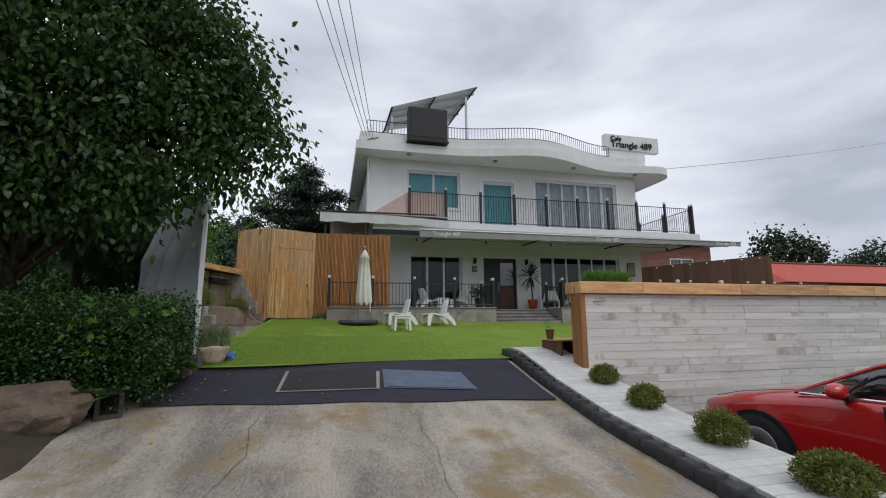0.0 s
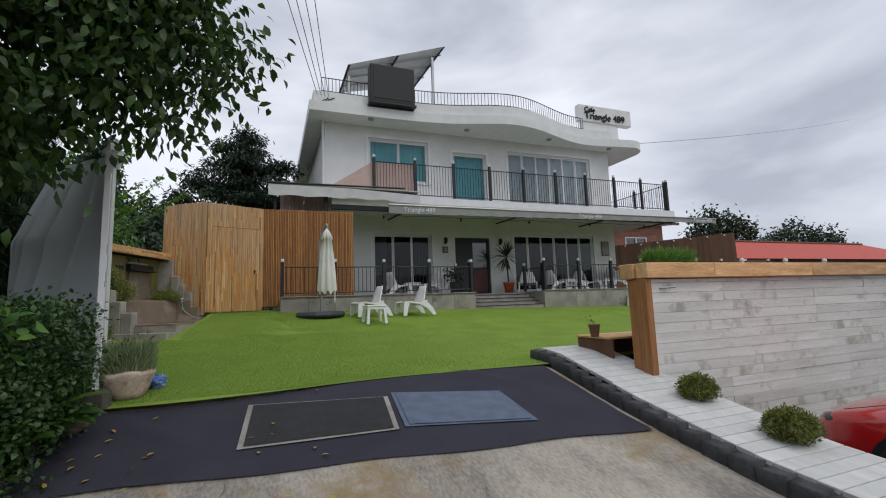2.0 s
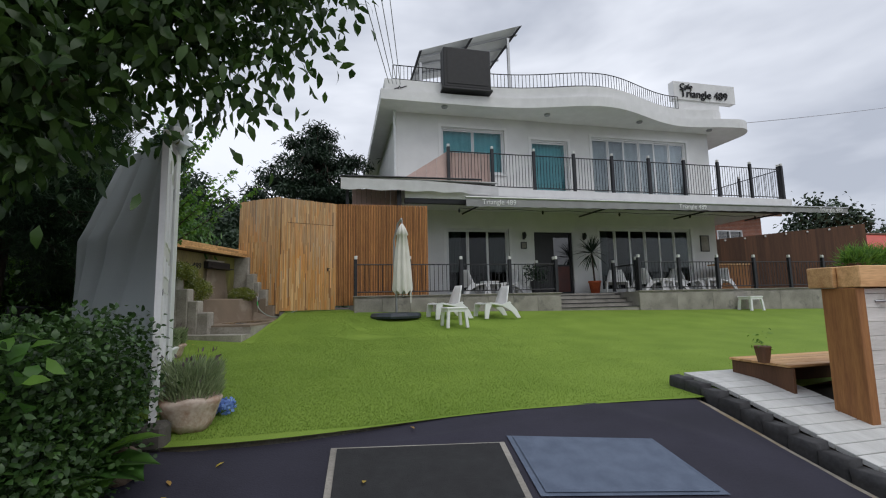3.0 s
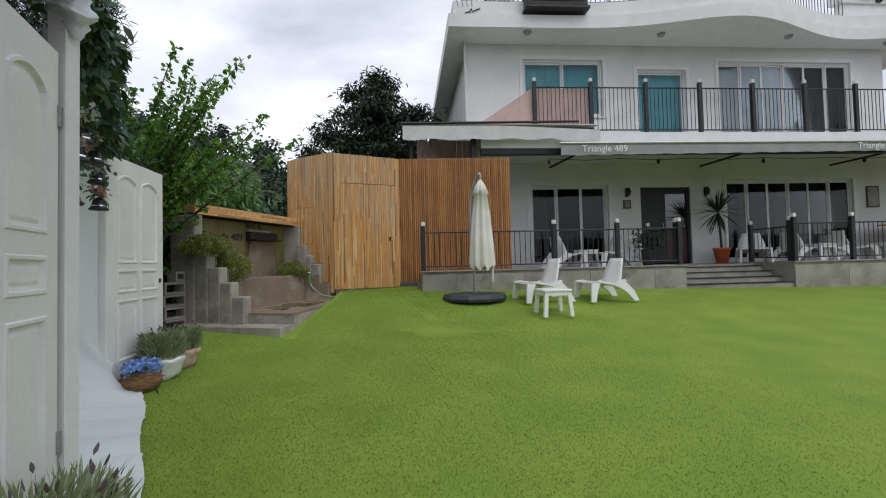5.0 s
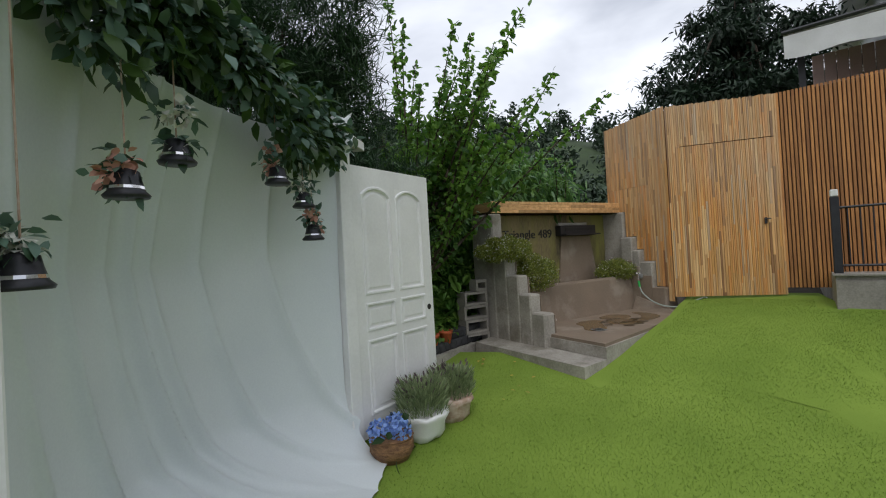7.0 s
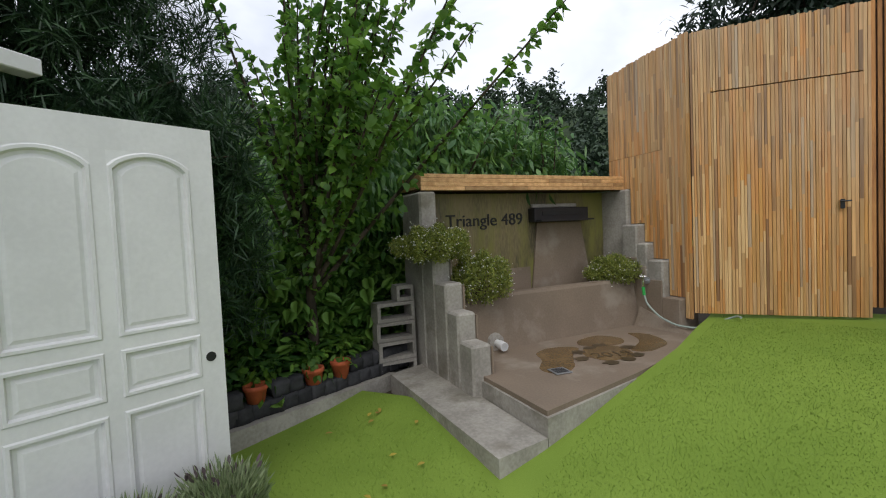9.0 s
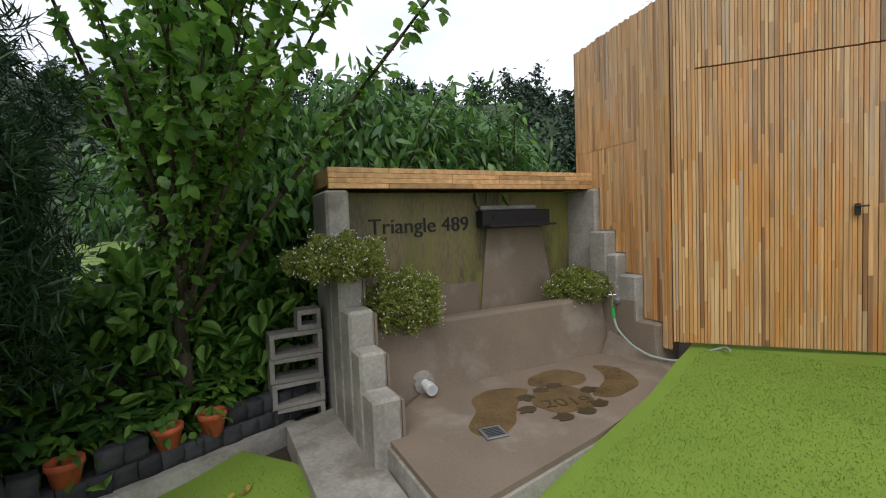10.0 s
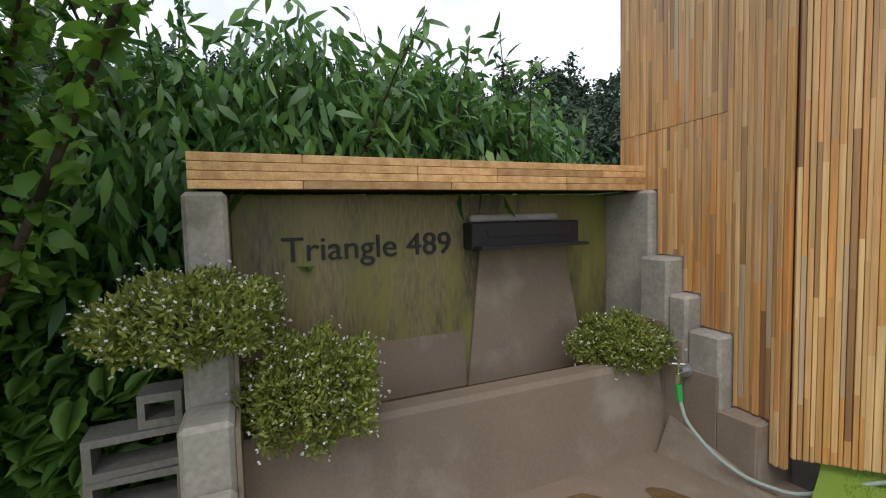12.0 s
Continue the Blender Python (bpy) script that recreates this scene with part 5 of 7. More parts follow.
b = bmesh.new()
rng = np.random.default_rng(7)
c = np.column_stack([rng.uniform(-5.8, -4.6, 130), rng.uniform(11.0, 13.6, 130), rng.uniform(1.9, 2.9, 130)])
under = thing("undergrowth", (-5, 12, 1.9), "tangle of broad green leaves behind the border", "plants", kind="stuff")
part("leaves", foliage(rng, c, 20, 0.18, 0.15, 0.13, L_mulberry, "leaves", bias=(0.4, -0.4, -0.3), broad=True), None, under, kind="stuff")


# far woods and hill
def hill_z(x, y):
    d = math.hypot(x + 0.5, y - 10)
    h = math.degrees(math.atan2(x + 0.5, y - 10))
    side_f = 1 / (1 + math.exp((h + 6) / 7))
    return -0.3 + 24.0 * side_f * min(1, max(0, (d - 30) / 45)) ** 1.2


bm = bmesh.new()
grid = {}
for i in range(29):
    for j in range(9):
        a, d = radians(-135 + i * 6.2), 30 + j * 8
        x, y = -0.5 + d * math.sin(a), 10 + d * math.cos(a)
        grid[i, j] = bm.verts.new((x, y, hill_z(x, y)))
for i in range(28):
    for j in range(8):
        bm.faces.new((grid[i, j], grid[i + 1, j], grid[i + 1, j + 1], grid[i, j + 1]))
part("hill", bm, make("wooded_hill_floor", (0.05, 0.08, 0.03), (0.03, 0.05, 0.02), 0.95, 0.2, 2, 0.3), None, "wooded hillside behind the orchard", kind="structure", category="hill", smooth=True)
rng = np.random.default_rng(3)
cs, sizes = [], []
for i in range(420):
    a, d = radians(rng.uniform(-130, 6)), rng.uniform(38, 92)
    x, y = -0.5 + d * math.sin(a), 10 + d * math.cos(a)
    h = rng.uniform(2.5, 5.0)
    z0 = hill_z(x, y)
    for k in range(9):
        f = k / 8
        w = h * 0.36 * (1 - f) + 0.25
        for q in range(2):
            cs.append((x + rng.normal() * w * 0.6, y + rng.normal() * w * 0.6, z0 + h * (0.2 + 0.8 * f)))
woods = thing("far_woods", (-20, 60, 5), "distant dark green mixed woods on the hill", "woods", kind="stuff")
part("leaves", foliage(rng, np.array(cs), 11, 0.45, 0.75, 0.4, L_wood, "leaves"), None, woods, kind="stuff")
for i, (x, y, h, rr_) in enumerate(((58, 46, 15, 4.2), (84, 52, 15.5, 5.5), (92, 62, 14, 5.0), (66, 66, 11, 6.0), (50, 70, 10, 6.0), (100, 56, 14, 5.0), (76, 72, 11, 6.0))):
    t = tree("distant_tree", (x, y, -0.2), (x, y, h * 0.5), [(x, y, h * 0.62, rr_, rr_, h * 0.3), (x + 1, y, h * 0.45, rr_, rr_, h * 0.2)], 130, 50, 0.6, 0.55, 0.36, L_wood, "distant rounded tree beyond the roofs", 120 + i, r=0.25)
    t["group"] = "distant trees"


def round_shrub(name, at, r, flat, label, seed, flowers=0, material=None, category="shrub"):
    rng = np.random.default_rng(seed)
    t = thing(name, at, label, category)
    n = int(4600 * (r / 0.2) ** 1.5)
    d = rand_dirs(rng, n)
    d[:, 2] = np.where(rng.random(n) < 0.75, np.abs(d[:, 2]), -0.6 * np.abs(d[:, 2]))
    p = np.array(at) + np.array([0, 0, r * flat * 0.5]) + d * np.array([r, r, r * flat]) * (0.55 + 0.45 * rng.random(n) ** 0.5)[:, None] * (1 + 0.15 * np.sin(d[:, :1] * 7 + d[:, 1:2] * 9))
    part("leaves", leaf_mesh("leaves", p, d * 0.6 + rand_dirs(rng, n, (0, 0, 0.3), 0.6), rand_dirs(rng, n), 0.034 * rng.uniform(0.6, 1.2, n), 0.012, material or L_shrub, 0.2), None, t)
    b = bmesh.new()
    for i in range(26):
        dd = Vector(d[i]) * r * 0.85
        rod(b, at, Vector(at) + Vector((dd.x, dd.y, r * flat * 0.5 + dd.z * flat)), 0.006, 0.002, 4)
    part("stem", b, M_bark, t, kind="stuff")
    if flowers:
        k = rng.choice(n, flowers)
        q = np.repeat(p[k] + d[k] * rng.uniform(0.02, 0.07, flowers)[:, None], 3, axis=0)
        part("blossom", leaf_mesh("blossom", q, rand_dirs(rng, len(q)), rand_dirs(rng, len(q)), 0.011, 0.010, M_white_petal, 0.1), None, t, "tiny white flowers", kind="stuff")
    return t


for i, (x, y, r) in enumerate(((3.64, 5.55, 0.175), (3.58, 4.66, 0.185), (3.52, 3.58, 0.205), (3.52, 2.62, 0.24), (3.48, 1.6, 0.22))):
    round_shrub("round_shrub", (x, y, drive_z(x, y) + 0.13), r, 0.85 if i < 3 else 0.68, "small clipped yellow-green shrub on the board ramp", 200 + i, material=L_ramp_shrub)["group"] = "shrubs along the ramp"
p = F(-0.16, 0.24, 2.93)
round_shrub("flowering_shrub", (p.x, p.y, p.z), 0.36, 0.58, "bushy shrub with tiny white flowers on the side wall", 210, 420)
p = F(0.30, 0.30, 2.50)
round_shrub("flowering_shrub", (p.x, p.y, p.z), 0.32, 0.95, "bushy shrub with tiny white flowers in the trough", 211, 340)
p = F(2.24, 0.18, 2.48)
round_shrub("flowering_shrub", (p.x, p.y, p.z), 0.30, 0.7, "low bushy shrub with tiny white flowers by the tap", 212, 180)


# ---- the white arch with its doors, cloth and garland ----
AL, AR = Vector((-2.02, 7.92, 0)), Vector((-3.17, 10.0, 0))


def panel_door(name, a, b, z0, z1, label, knob, rails):
    """A white door leaf with arched upper panels, between two plan points."""
    a, b = Vector((*a, 0)), Vector((*b, 0))
    w = (b - a).length
    ang = math.degrees(math.atan2(b.y - a.y, b.x - a.x))
    m = pose(a.x, a.y, z0, 0, 0, ang)
    t = thing(name, (a.x, a.y, z0), label, "door")
    h = z1 - z0
    part("core", cube(0.01, w - 0.01, -0.006, 0.006, 0.01, h - 0.01, m), M_white_paint, t)
    cols = ((0.12 * w / 1.03, 0.47 * w), (0.53 * w, w - 0.12 * w / 1.03))
    rows_z = ((0.16, rails[0], 0), (rails[1], rails[2], 0), (rails[3], h - 0.15, 0.07))
    frame_bm = wall_with_openings(0, w, 0, h, -0.022, 0.022, [(x0, x1, za, zb) for x0, x1 in cols for za, zb, _ in rows_z])
    for v in frame_bm.verts:
        v.co = m @ v.co
    part("leaf", frame_bm, M_white_paint, t)
    for x0, x1 in cols:
        for za, zb, arch in rows_z:
            cx, cz = (x0 + x1) / 2, (za + zb) / 2
            bow = [(x1 - (x1 - x0) * k / 12, zb - arch + arch * math.sin(math.pi * k / 12) ** 0.7) for k in range(13)] if arch else [(x1, zb), (x0, zb)]
            if arch:
                b_ = bmesh.new()
                for (xa, ya), (xb, yb) in zip(bow, bow[1:]):
                    q_ = [[b_.verts.new(m @ Vector((x, y, z))) for x, z in ((xa, ya), (xb, yb), (xb, zb), (xa, zb))] for y in (-0.0215, 0.0215)]
                    b_.faces.new(q_[0])
                    b_.faces.new(q_[1][::-1])
                    b_.faces.new((q_[0][0], q_[0][1], q_[1][1], q_[1][0]))
                part("arch_piece", b_, M_white_paint, t)
            outline = [(x0, za), (x1, za)] + bow
            for sgn in (-1, 1):
                b_ = bmesh.new()
                rings = []
                for inset, dep in ((0.0, 0.0215), (0.007, 0.03), (0.02, 0.03), (0.028, 0.008), (0.042, 0.008), (0.06, 0.0165)):
                    kx_, kz_ = 1 - 2 * inset / (x1 - x0), 1 - 2 * inset / (zb - za)
                    rings.append([b_.verts.new(m @ Vector((cx + (x - cx) * kx_, sgn * dep, cz + (z - cz) * kz_))) for x, z in outline])
                for r0, r1 in zip(rings, rings[1:]):
                    for k in range(len(outline)):
                        j = (k + 1) % len(outline)
                        b_.faces.new((r0[k], r0[j], r1[j], r1[k]))
                b_.faces.new(rings[-1])
                part("panel", b_, M_white_paint, t)
    kx = w - 0.07 if knob else 0.07
    part("lock", lathe(bmesh.new(), [(0.026, -0.026), (0.026, 0.026)], 14), None, t, "black round lock hole", m=m @ pose(kx, 0, 0.92, 90)).data.materials.append(M_black)
    for z in (0.3, h - 0.35):
        hx = 0.0 if knob else w
        part("hinge", cube(hx - 0.012, hx + 0.012, 0.021, 0.034, z, z + 0.1, m), M_steel, t)
    return t


panel_door("panelled_door", (AL.x, AL.y - 0.07), (-1.76, 6.95), 1.57, 3.72, "white painted panelled door leaf of a garden arch", True, (0.94, 1.03, 1.20, 1.29))
part("rock", cube(-1.88, -1.66, 6.88, 7.06, 1.38, 1.568, bevel=0.03), M_field_stone, None, "flat dark stone under the door's corner", category="rock")
panel_door("panelled_door", (AR.x - 0.01, AR.y + 0.06), (-3.235, 11.07), 1.66, 3.80, "white painted panelled door leaf with arched panels", True, (0.755, 0.82, 1.05, 1.11))
arch = thing("garden_arch", (-2.6, 9, 1.5), "white timber arch frame for photographs", "arch")
part("post", cube(AL.x - 0.045, AL.x + 0.045, AL.y - 0.045, AL.y + 0.045, 1.4, 3.98, bevel=0.006), M_white_paint, arch)
part("post", cube(AR.x - 0.055, AR.x + 0.055, AR.y - 0.055, AR.y + 0.055, 1.55, 3.98, bevel=0.006), M_white_paint, arch)
ad = (AR - AL)
am = pose(AL.x, AL.y, 0, 0, 0, math.degrees(math.atan2(ad.y, ad.x)))
part("beam", cube(-0.15, ad.length + 0.45, -0.05, 0.05, 3.985, 4.06, am, 0.005), M_white_paint, arch)

cl = thing("draped_cloth", (-2.8, 9, 1.5), "white sheer cloth hung in the arch, sweeping over the lawn", "cloth")
back = Vector((-0.877, -0.48, 0))
b = bmesh.new()
NS, NT = 260, 70
gridc = []
for i in range(NS + 1):
    s_ = i / NS
    col = []
    p0 = AL + ad * (0.02 + 0.96 * s_)
    zl = lawn_z(p0.x, p0.y) + 0.02
    for j in range(NT + 1):
        tt = j / NT
        depth = 0.03 + 0.6 * math.sin(math.pi * s_) ** 0.8
        sweep = s_ - 0.42 * tt ** 2.2
        fold = 0.010 * math.sin(s_ * 23 - tt * 5)
        for c0, amp in ((-0.12, 0.035), (0.06, 0.03), (0.2, 0.04), (0.33, 0.03), (0.40, 0.045), (0.46, 0.03), (0.6, 0.03), (0.78, 0.03)):
            fold -= 2.6 * amp * math.exp(-abs((sweep - c0) / 0.014) ** 1.3) * min(1, 0.3 + tt)
        if tt < 0.66:
            f = tt / 0.66
            z = 3.95 - (3.95 - zl - 0.5) * f
            off = depth * min(1, 0.5 + f * 1.1)
        else:
            f = (tt - 0.66) / 0.34
            z = zl + 0.5 * (1 - f) ** 2.0 + 0.02 * abs(math.sin(s_ * 19)) * f
            fold *= 1 - 0.85 * f
            off = depth - (depth + 0.30 + 0.015 * math.sin(s_ * 11)) * (f ** 1.3)
        p = p0 + back * (off + fold)
        col.append(b.verts.new((p.x + 0.01 * noise.noise((s_ * 9, tt * 9, 2)), p.y, z)))
    gridc.append(col)
for a, c in zip(gridc, gridc[1:]):
    for j in range(NT):
        b.faces.new((a[j], c[j], c[j + 1], a[j + 1]))
part("sheet", b, M_cloth, cl, smooth=True)
for q, (s_, sgn) in enumerate(((0.0, 1), (1.0, -1))):
    b = bmesh.new()
    p0 = AL + ad * s_
    rings = []
    for j in range(14):
        z = 4.14 - j * 0.024
        r = 0.075 + 0.025 * math.sin(j * 0.9) + 0.015 * math.cos(j * 2.1)
        rings.append([b.verts.new((p0.x + 0.04 + r * math.cos(k * math.pi / 6) * (1 + 0.2 * math.sin(k * 2.3 + j)), p0.y + r * 0.8 * math.sin(k * math.pi / 6), z + 0.03 * math.sin(k))) for k in range(12)])
    for r0, r1 in zip(rings, rings[1:]):
        for k in range(12):
            b.faces.new((r0[k], r0[(k + 1) % 12], r1[(k + 1) % 12], r1[k]))
    b.faces.new(rings[0])
    part("knot", b, M_cloth, cl, smooth=True)

gl_ = thing("garland", (-2.5, 8.8, 4), "hanging garland of green and blue-grey artificial leaves", "garland")
rng = np.random.default_rng(21)
cs = []
for i in range(150):
    s_ = rng.uniform(0.10, 0.93)
    drop = 0.06 + 0.26 * abs(math.sin(s_ * 7.0 + 0.6)) * rng.random() + (0.3 * rng.random() if s_ > 0.65 else 0)
    p = AL + ad * s_ - back * rng.uniform(-0.05, 0.09)
    cs.append((p.x, p.y, 4.12 - drop * rng.uniform(0.1, 1.2)))
cs = np.array(cs)
part("leaves", foliage(rng, cs, 15, 0.05, 0.085, 0.042, L_eucalyptus, "leaves", bias=(0.4, 0.1, -0.5)), None, gl_)
part("dark_leaves", foliage(rng, cs[:100], 12, 0.055, 0.10, 0.05, L_tree, "dark_leaves", bias=(0.4, 0.1, -0.6)), None, gl_)
part("vine_stem", tube(bmesh.new(), [tuple(AL + ad * f - back * 0.07 + Vector((0, 0, 4.0 + 0.04 * math.sin(f * 20)))) for f in (0.02, 0.2, 0.4, 0.6, 0.8, 0.95)], 0.012), M_bark, gl_)


def hanging_bell(s_, z, seed):
    p = AL + ad * s_
    t = thing("hanging_bell", (p.x, p.y, z), "small dark metal bell hung with flowers and leaves", "bell", "bells of the arch")
    part("bell", lathe(bmesh.new(), [(0.066, 0.0), (0.071, 0.01), (0.056, 0.025), (0.046, 0.06), (0.04, 0.09), (0.014, 0.105)], 14, (p.x, p.y, z)), M_dark_metal, t, smooth=True)
    part("band", lathe(bmesh.new(), [(0.0555, 0.030), (0.0535, 0.040)], 14, (p.x, p.y, z)), M_chrome, t)
    part("cord", rod(bmesh.new(), (p.x, p.y, z + 0.1), (p.x, p.y, 3.99), 0.003, sides=4), M_sack, t)
    r2 = np.random.default_rng(seed)
    c = np.array([(p.x, p.y, z + 0.13)]) + r2.normal(size=(5, 3)) * 0.03
    part("leaves", foliage(r2, c, 10, 0.026, 0.06, 0.032, L_eucalyptus, "leaves"), None, t)
    part("flower", foliage(r2, c[:3], 26, 0.016, 0.036, 0.03, M_peach_petal if seed % 2 else M_white_petal, "flower"), None, t, kind="stuff")


for i, (s_, z) in enumerate(((0.047, 3.03), (0.189, 3.31), (0.29, 3.47), (0.607, 3.50), (0.734, 3.40), (0.78, 3.20))):
    hanging_bell(s_, z, 300 + i)


# ---- pots ----
def lavender_pot(at, r, label, seed, pot_mat, pot_label):
    t = thing("potted_lavender", at, label, "potted plant")
    b = lathe(bmesh.new(), [(r * 0.7, 0), (r * 0.85, r * 0.3), (r * 0.95, r * 0.8), (r * 1.08, r * 1.0), (r * 1.0, r * 1.12), (r * 0.8, r * 1.05)], 18, at)
    for v in b.verts:
        v.co += 0.03 * Vector(noise.noise_vector(v.co * 11))
    part("pot", b, pot_mat, t, pot_label, smooth=True)
    rg = np.random.default_rng(seed)
    n = 2200
    a, rr2 = rg.uniform(0, 6.28, n), r * np.sqrt(rg.random(n))
    p = np.array(at) + np.column_stack([rr2 * np.cos(a), rr2 * np.sin(a), r * 1.0 + rg.uniform(0, r * 1.15, n)])
    way = np.column_stack([np.cos(a) * rr2 / r * 0.7, np.sin(a) * rr2 / r * 0.7, np.ones(n)]) + rg.normal(size=(n, 3)) * 0.2
    part("leaves", leaf_mesh("leaves", p, way, rand_dirs(rg, n), r * 0.42 * rg.uniform(0.6, 1.2, n), 0.009, L_lav, 0.05), None, t)
    k = 70
    part("bloom", leaf_mesh("bloom", p[:k] + np.array([0, 0, r * 0.5]), way[:k], rand_dirs(rg, k), 0.05, 0.018, leaf_material("dried_lavender_head", (0.16, 0.11, 0.13), (0.09, 0.07, 0.07)), 0.0), None, t, kind="stuff")


def hydrangea(at, r, seed, label, basket):
    t = thing("potted_hydrangea", at, label, "potted plant")
    if basket:
        part("basket", lathe(bmesh.new(), [(r * 0.8, 0), (r * 1.05, r * 0.5), (r * 1.0, r * 1.0), (r * 0.9, r * 1.05), (r * 0.8, r * 0.9)], 18, at), M_wicker, t, "brown woven basket", smooth=True)
        part("rim", lathe(bmesh.new(), [(r * 1.02, r * 1.0), (r * 1.06, r * 1.06), (r * 0.92, r * 1.1)], 18, at), M_wicker, t)
    rg = np.random.default_rng(seed)
    for q in range(3):
        c = np.array(at) + np.array([r * 0.6 * math.cos(q * 2.1), r * 0.6 * math.sin(q * 2.1), r * 1.35])
        d = rand_dirs(rg, 130)
        part("flower_head", leaf_mesh("flower_head", c + d * r * 0.42, rand_dirs(rg, 130) + d * 0.3, d, 0.035, 0.03, M_blue_petal, 0.1), None, t, "pale blue flower head")
    part("leaves", foliage(rg, np.array([np.array(at) + (0, 0, r * 1.05)]), 20, r * 0.5, 0.09, 0.06, L_tree, "leaves"), None, t)


lavender_pot((-1.62, 7.3, lawn_z(-1.6, 7.3)), 0.22, "grey-green lavender in a crumpled paper-wrapped pot", 400, M_sack, "crumpled paper-wrapped pot")
hydrangea((-1.50, 7.62, lawn_z(-1.5, 7.6) - 0.1), 0.13, 401, "pale blue hydrangea flowers beside lavender", False)
lavender_pot((-2.93, 10.52, lawn_z(-2.9, 10.5)), 0.195, "grey-green lavender in a white pot", 402, M_plastic, "white pot")
lavender_pot((-2.94, 10.93, lawn_z(-2.9, 10.9)), 0.185, "grey-green lavender in crumpled paper wrap", 403, M_sack, "crumpled paper-wrapped pot")
hydrangea((-2.92, 10.14, lawn_z(-2.9, 10.1)), 0.16, 404, "pale blue hydrangea in a woven basket", True)


# ---- garden furniture ----
def extruded(profile, y0, y1, taper=1.0):
    """An outline in x and z drawn across y, narrower at y1 by taper."""
    b = bmesh.new()
    cx, cz = sum(p[0] for p in profile) / len(profile), sum(p[1] for p in profile) / len(profile)
    a = [b.verts.new((x, y0, z)) for x, z in profile]
    c = [b.verts.new((cx + (x - cx) * taper, y1, cz + (z - cz) * taper)) for x, z in profile]
    n = len(profile)
    for i in range(n):
        b.faces.new((a[i], a[(i + 1) % n], c[(i + 1) % n], c[i]))
    b.faces.new(a[::-1])
    b.faces.new(c)
    return b


def lounge_chair():
    t = thing("lounge_chair", (0, 0, 0), "white moulded plastic lounge chair", "chair", "white plastic lounge chairs")
    part("seat", extruded([(-0.44, 0.34), (-0.42, 0.37), (-0.30, 0.375), (0.0, 0.32), (0.16, 0.29), (0.17, 0.26), (0.0, 0.29), (-0.3, 0.345)], -0.33, 0.33), M_plastic, t)
    b = bmesh.new()
    rows_ = []
    for f in range(7):
        k = f / 6
        x, z = 0.13 + 0.14 * k + 0.02 * k * k, 0.27 + 0.52 * k
        hw = 0.33 - 0.13 * k ** 1.6
        rows_.append([b.verts.new((x + 0.04 * (abs(q) ** 2) * -1 + dx, hw * q, z)) for dx in (0, 0.025) for q in (-1, -0.5, 0, 0.5, 1)])
    for r0, r1 in zip(rows_, rows_[1:]):
        for q in range(4):
            b.faces.new((r0[q], r0[q + 1], r1[q + 1], r1[q]))
            b.faces.new((r0[q + 5], r1[q + 5], r1[q + 6], r0[q + 6]))
        b.faces.new((r0[0], r1[0], r1[5], r0[5]))
        b.faces.new((r0[4], r0[9], r1[9], r1[4]))
    b.faces.new(rows_[-1][:5] + rows_[-1][5:][::-1])
    part("backrest", b, M_plastic, t, smooth=True)
    for sgn in (-1, 1):
        for prof in ([(-0.44, 0.36), (-0.28, 0.34), (-0.34, 0.2), (-0.38, 0.0), (-0.47, 0.0), (-0.46, 0.2)], [(-0.02, 0.30), (0.22, 0.36), (0.38, 0.2), (0.48, 0.0), (0.38, 0.0), (0.24, 0.16), (0.10, 0.25)]):
            b = extruded(prof, sgn * 0.30, sgn * 0.345)
            for v in b.verts:
                v.co.y += sgn * 0.05 * (0.36 - v.co.z)
            part("leg", b, M_plastic, t)
    for sgn in (-1, 1):
        part("arm_edge", extruded([(-0.44, 0.375), (-0.28, 0.385), (0.0, 0.335), (0.2, 0.40), (0.24, 0.38), (0.14, 0.29), (-0.02, 0.30), (-0.3, 0.35)], sgn * 0.315, sgn * 0.352), M_plastic, t)
    return t


def side_table():
    t = thing("side_table", (0, 0, 0), "small white plastic garden table", "table", "white plastic side tables")
    part("tabletop", cube(-0.24, 0.24, -0.24, 0.24, 0.40, 0.44, bevel=0.012), M_plastic, t)
    part("apron", wall_with_openings(-0.22, 0.22, 0.34, 0.399, -0.22, 0.22, []), M_plastic, t)
    for sx in (-1, 1):
        for sy in (-1, 1):
            b = cube(sx * 0.165, sx * 0.225, sy * 0.165, sy * 0.225, 0, 0.338)
            for v in b.verts:
                v.co.x += sx * 0.03 * (0.34 - v.co.z) / 0.34
                v.co.y += sy * 0.03 * (0.34 - v.co.z) / 0.34
            part("leg", b, M_plastic, t)
    return t


def place_all(first, spots):
    for m in spots[1:]:
        copy_thing(first, m)
    first.matrix_basis = spots[0]


place_all(lounge_chair(), [pose(2.12, 13.95, lawn_z(1.9, 13.9), 0, 0, 8), pose(3.33, 13.95, lawn_z(3.2, 13.9), 0, 0, 6),
                           pose(3.55, 16.75, 2.515, 0, 0, 195), pose(4.75, 16.75, 2.515, 0, 0, 10), pose(5.35, 17.2, 2.515, 0, 0, -60), pose(8.75, 16.9, 2.53, 0, 0, 60),
                           pose(9.7, 16.6, 2.53, 0, 0, 190), pose(10.7, 16.7, 2.53, 0, 0, 0), pose(11.6, 16.9, 2.53, 0, 0, 150), pose(12.6, 16.6, 2.53, 0, 0, 10)])
place_all(side_table(), [pose(2.0, 12.98, lawn_z(2, 13), 0, 0, 4), pose(4.15, 16.8, 2.515), pose(10.2, 16.4, 2.53), pose(11.9, 14.75, lawn_z(11.9, 14.75)), pose(12.1, 16.5, 2.53)])

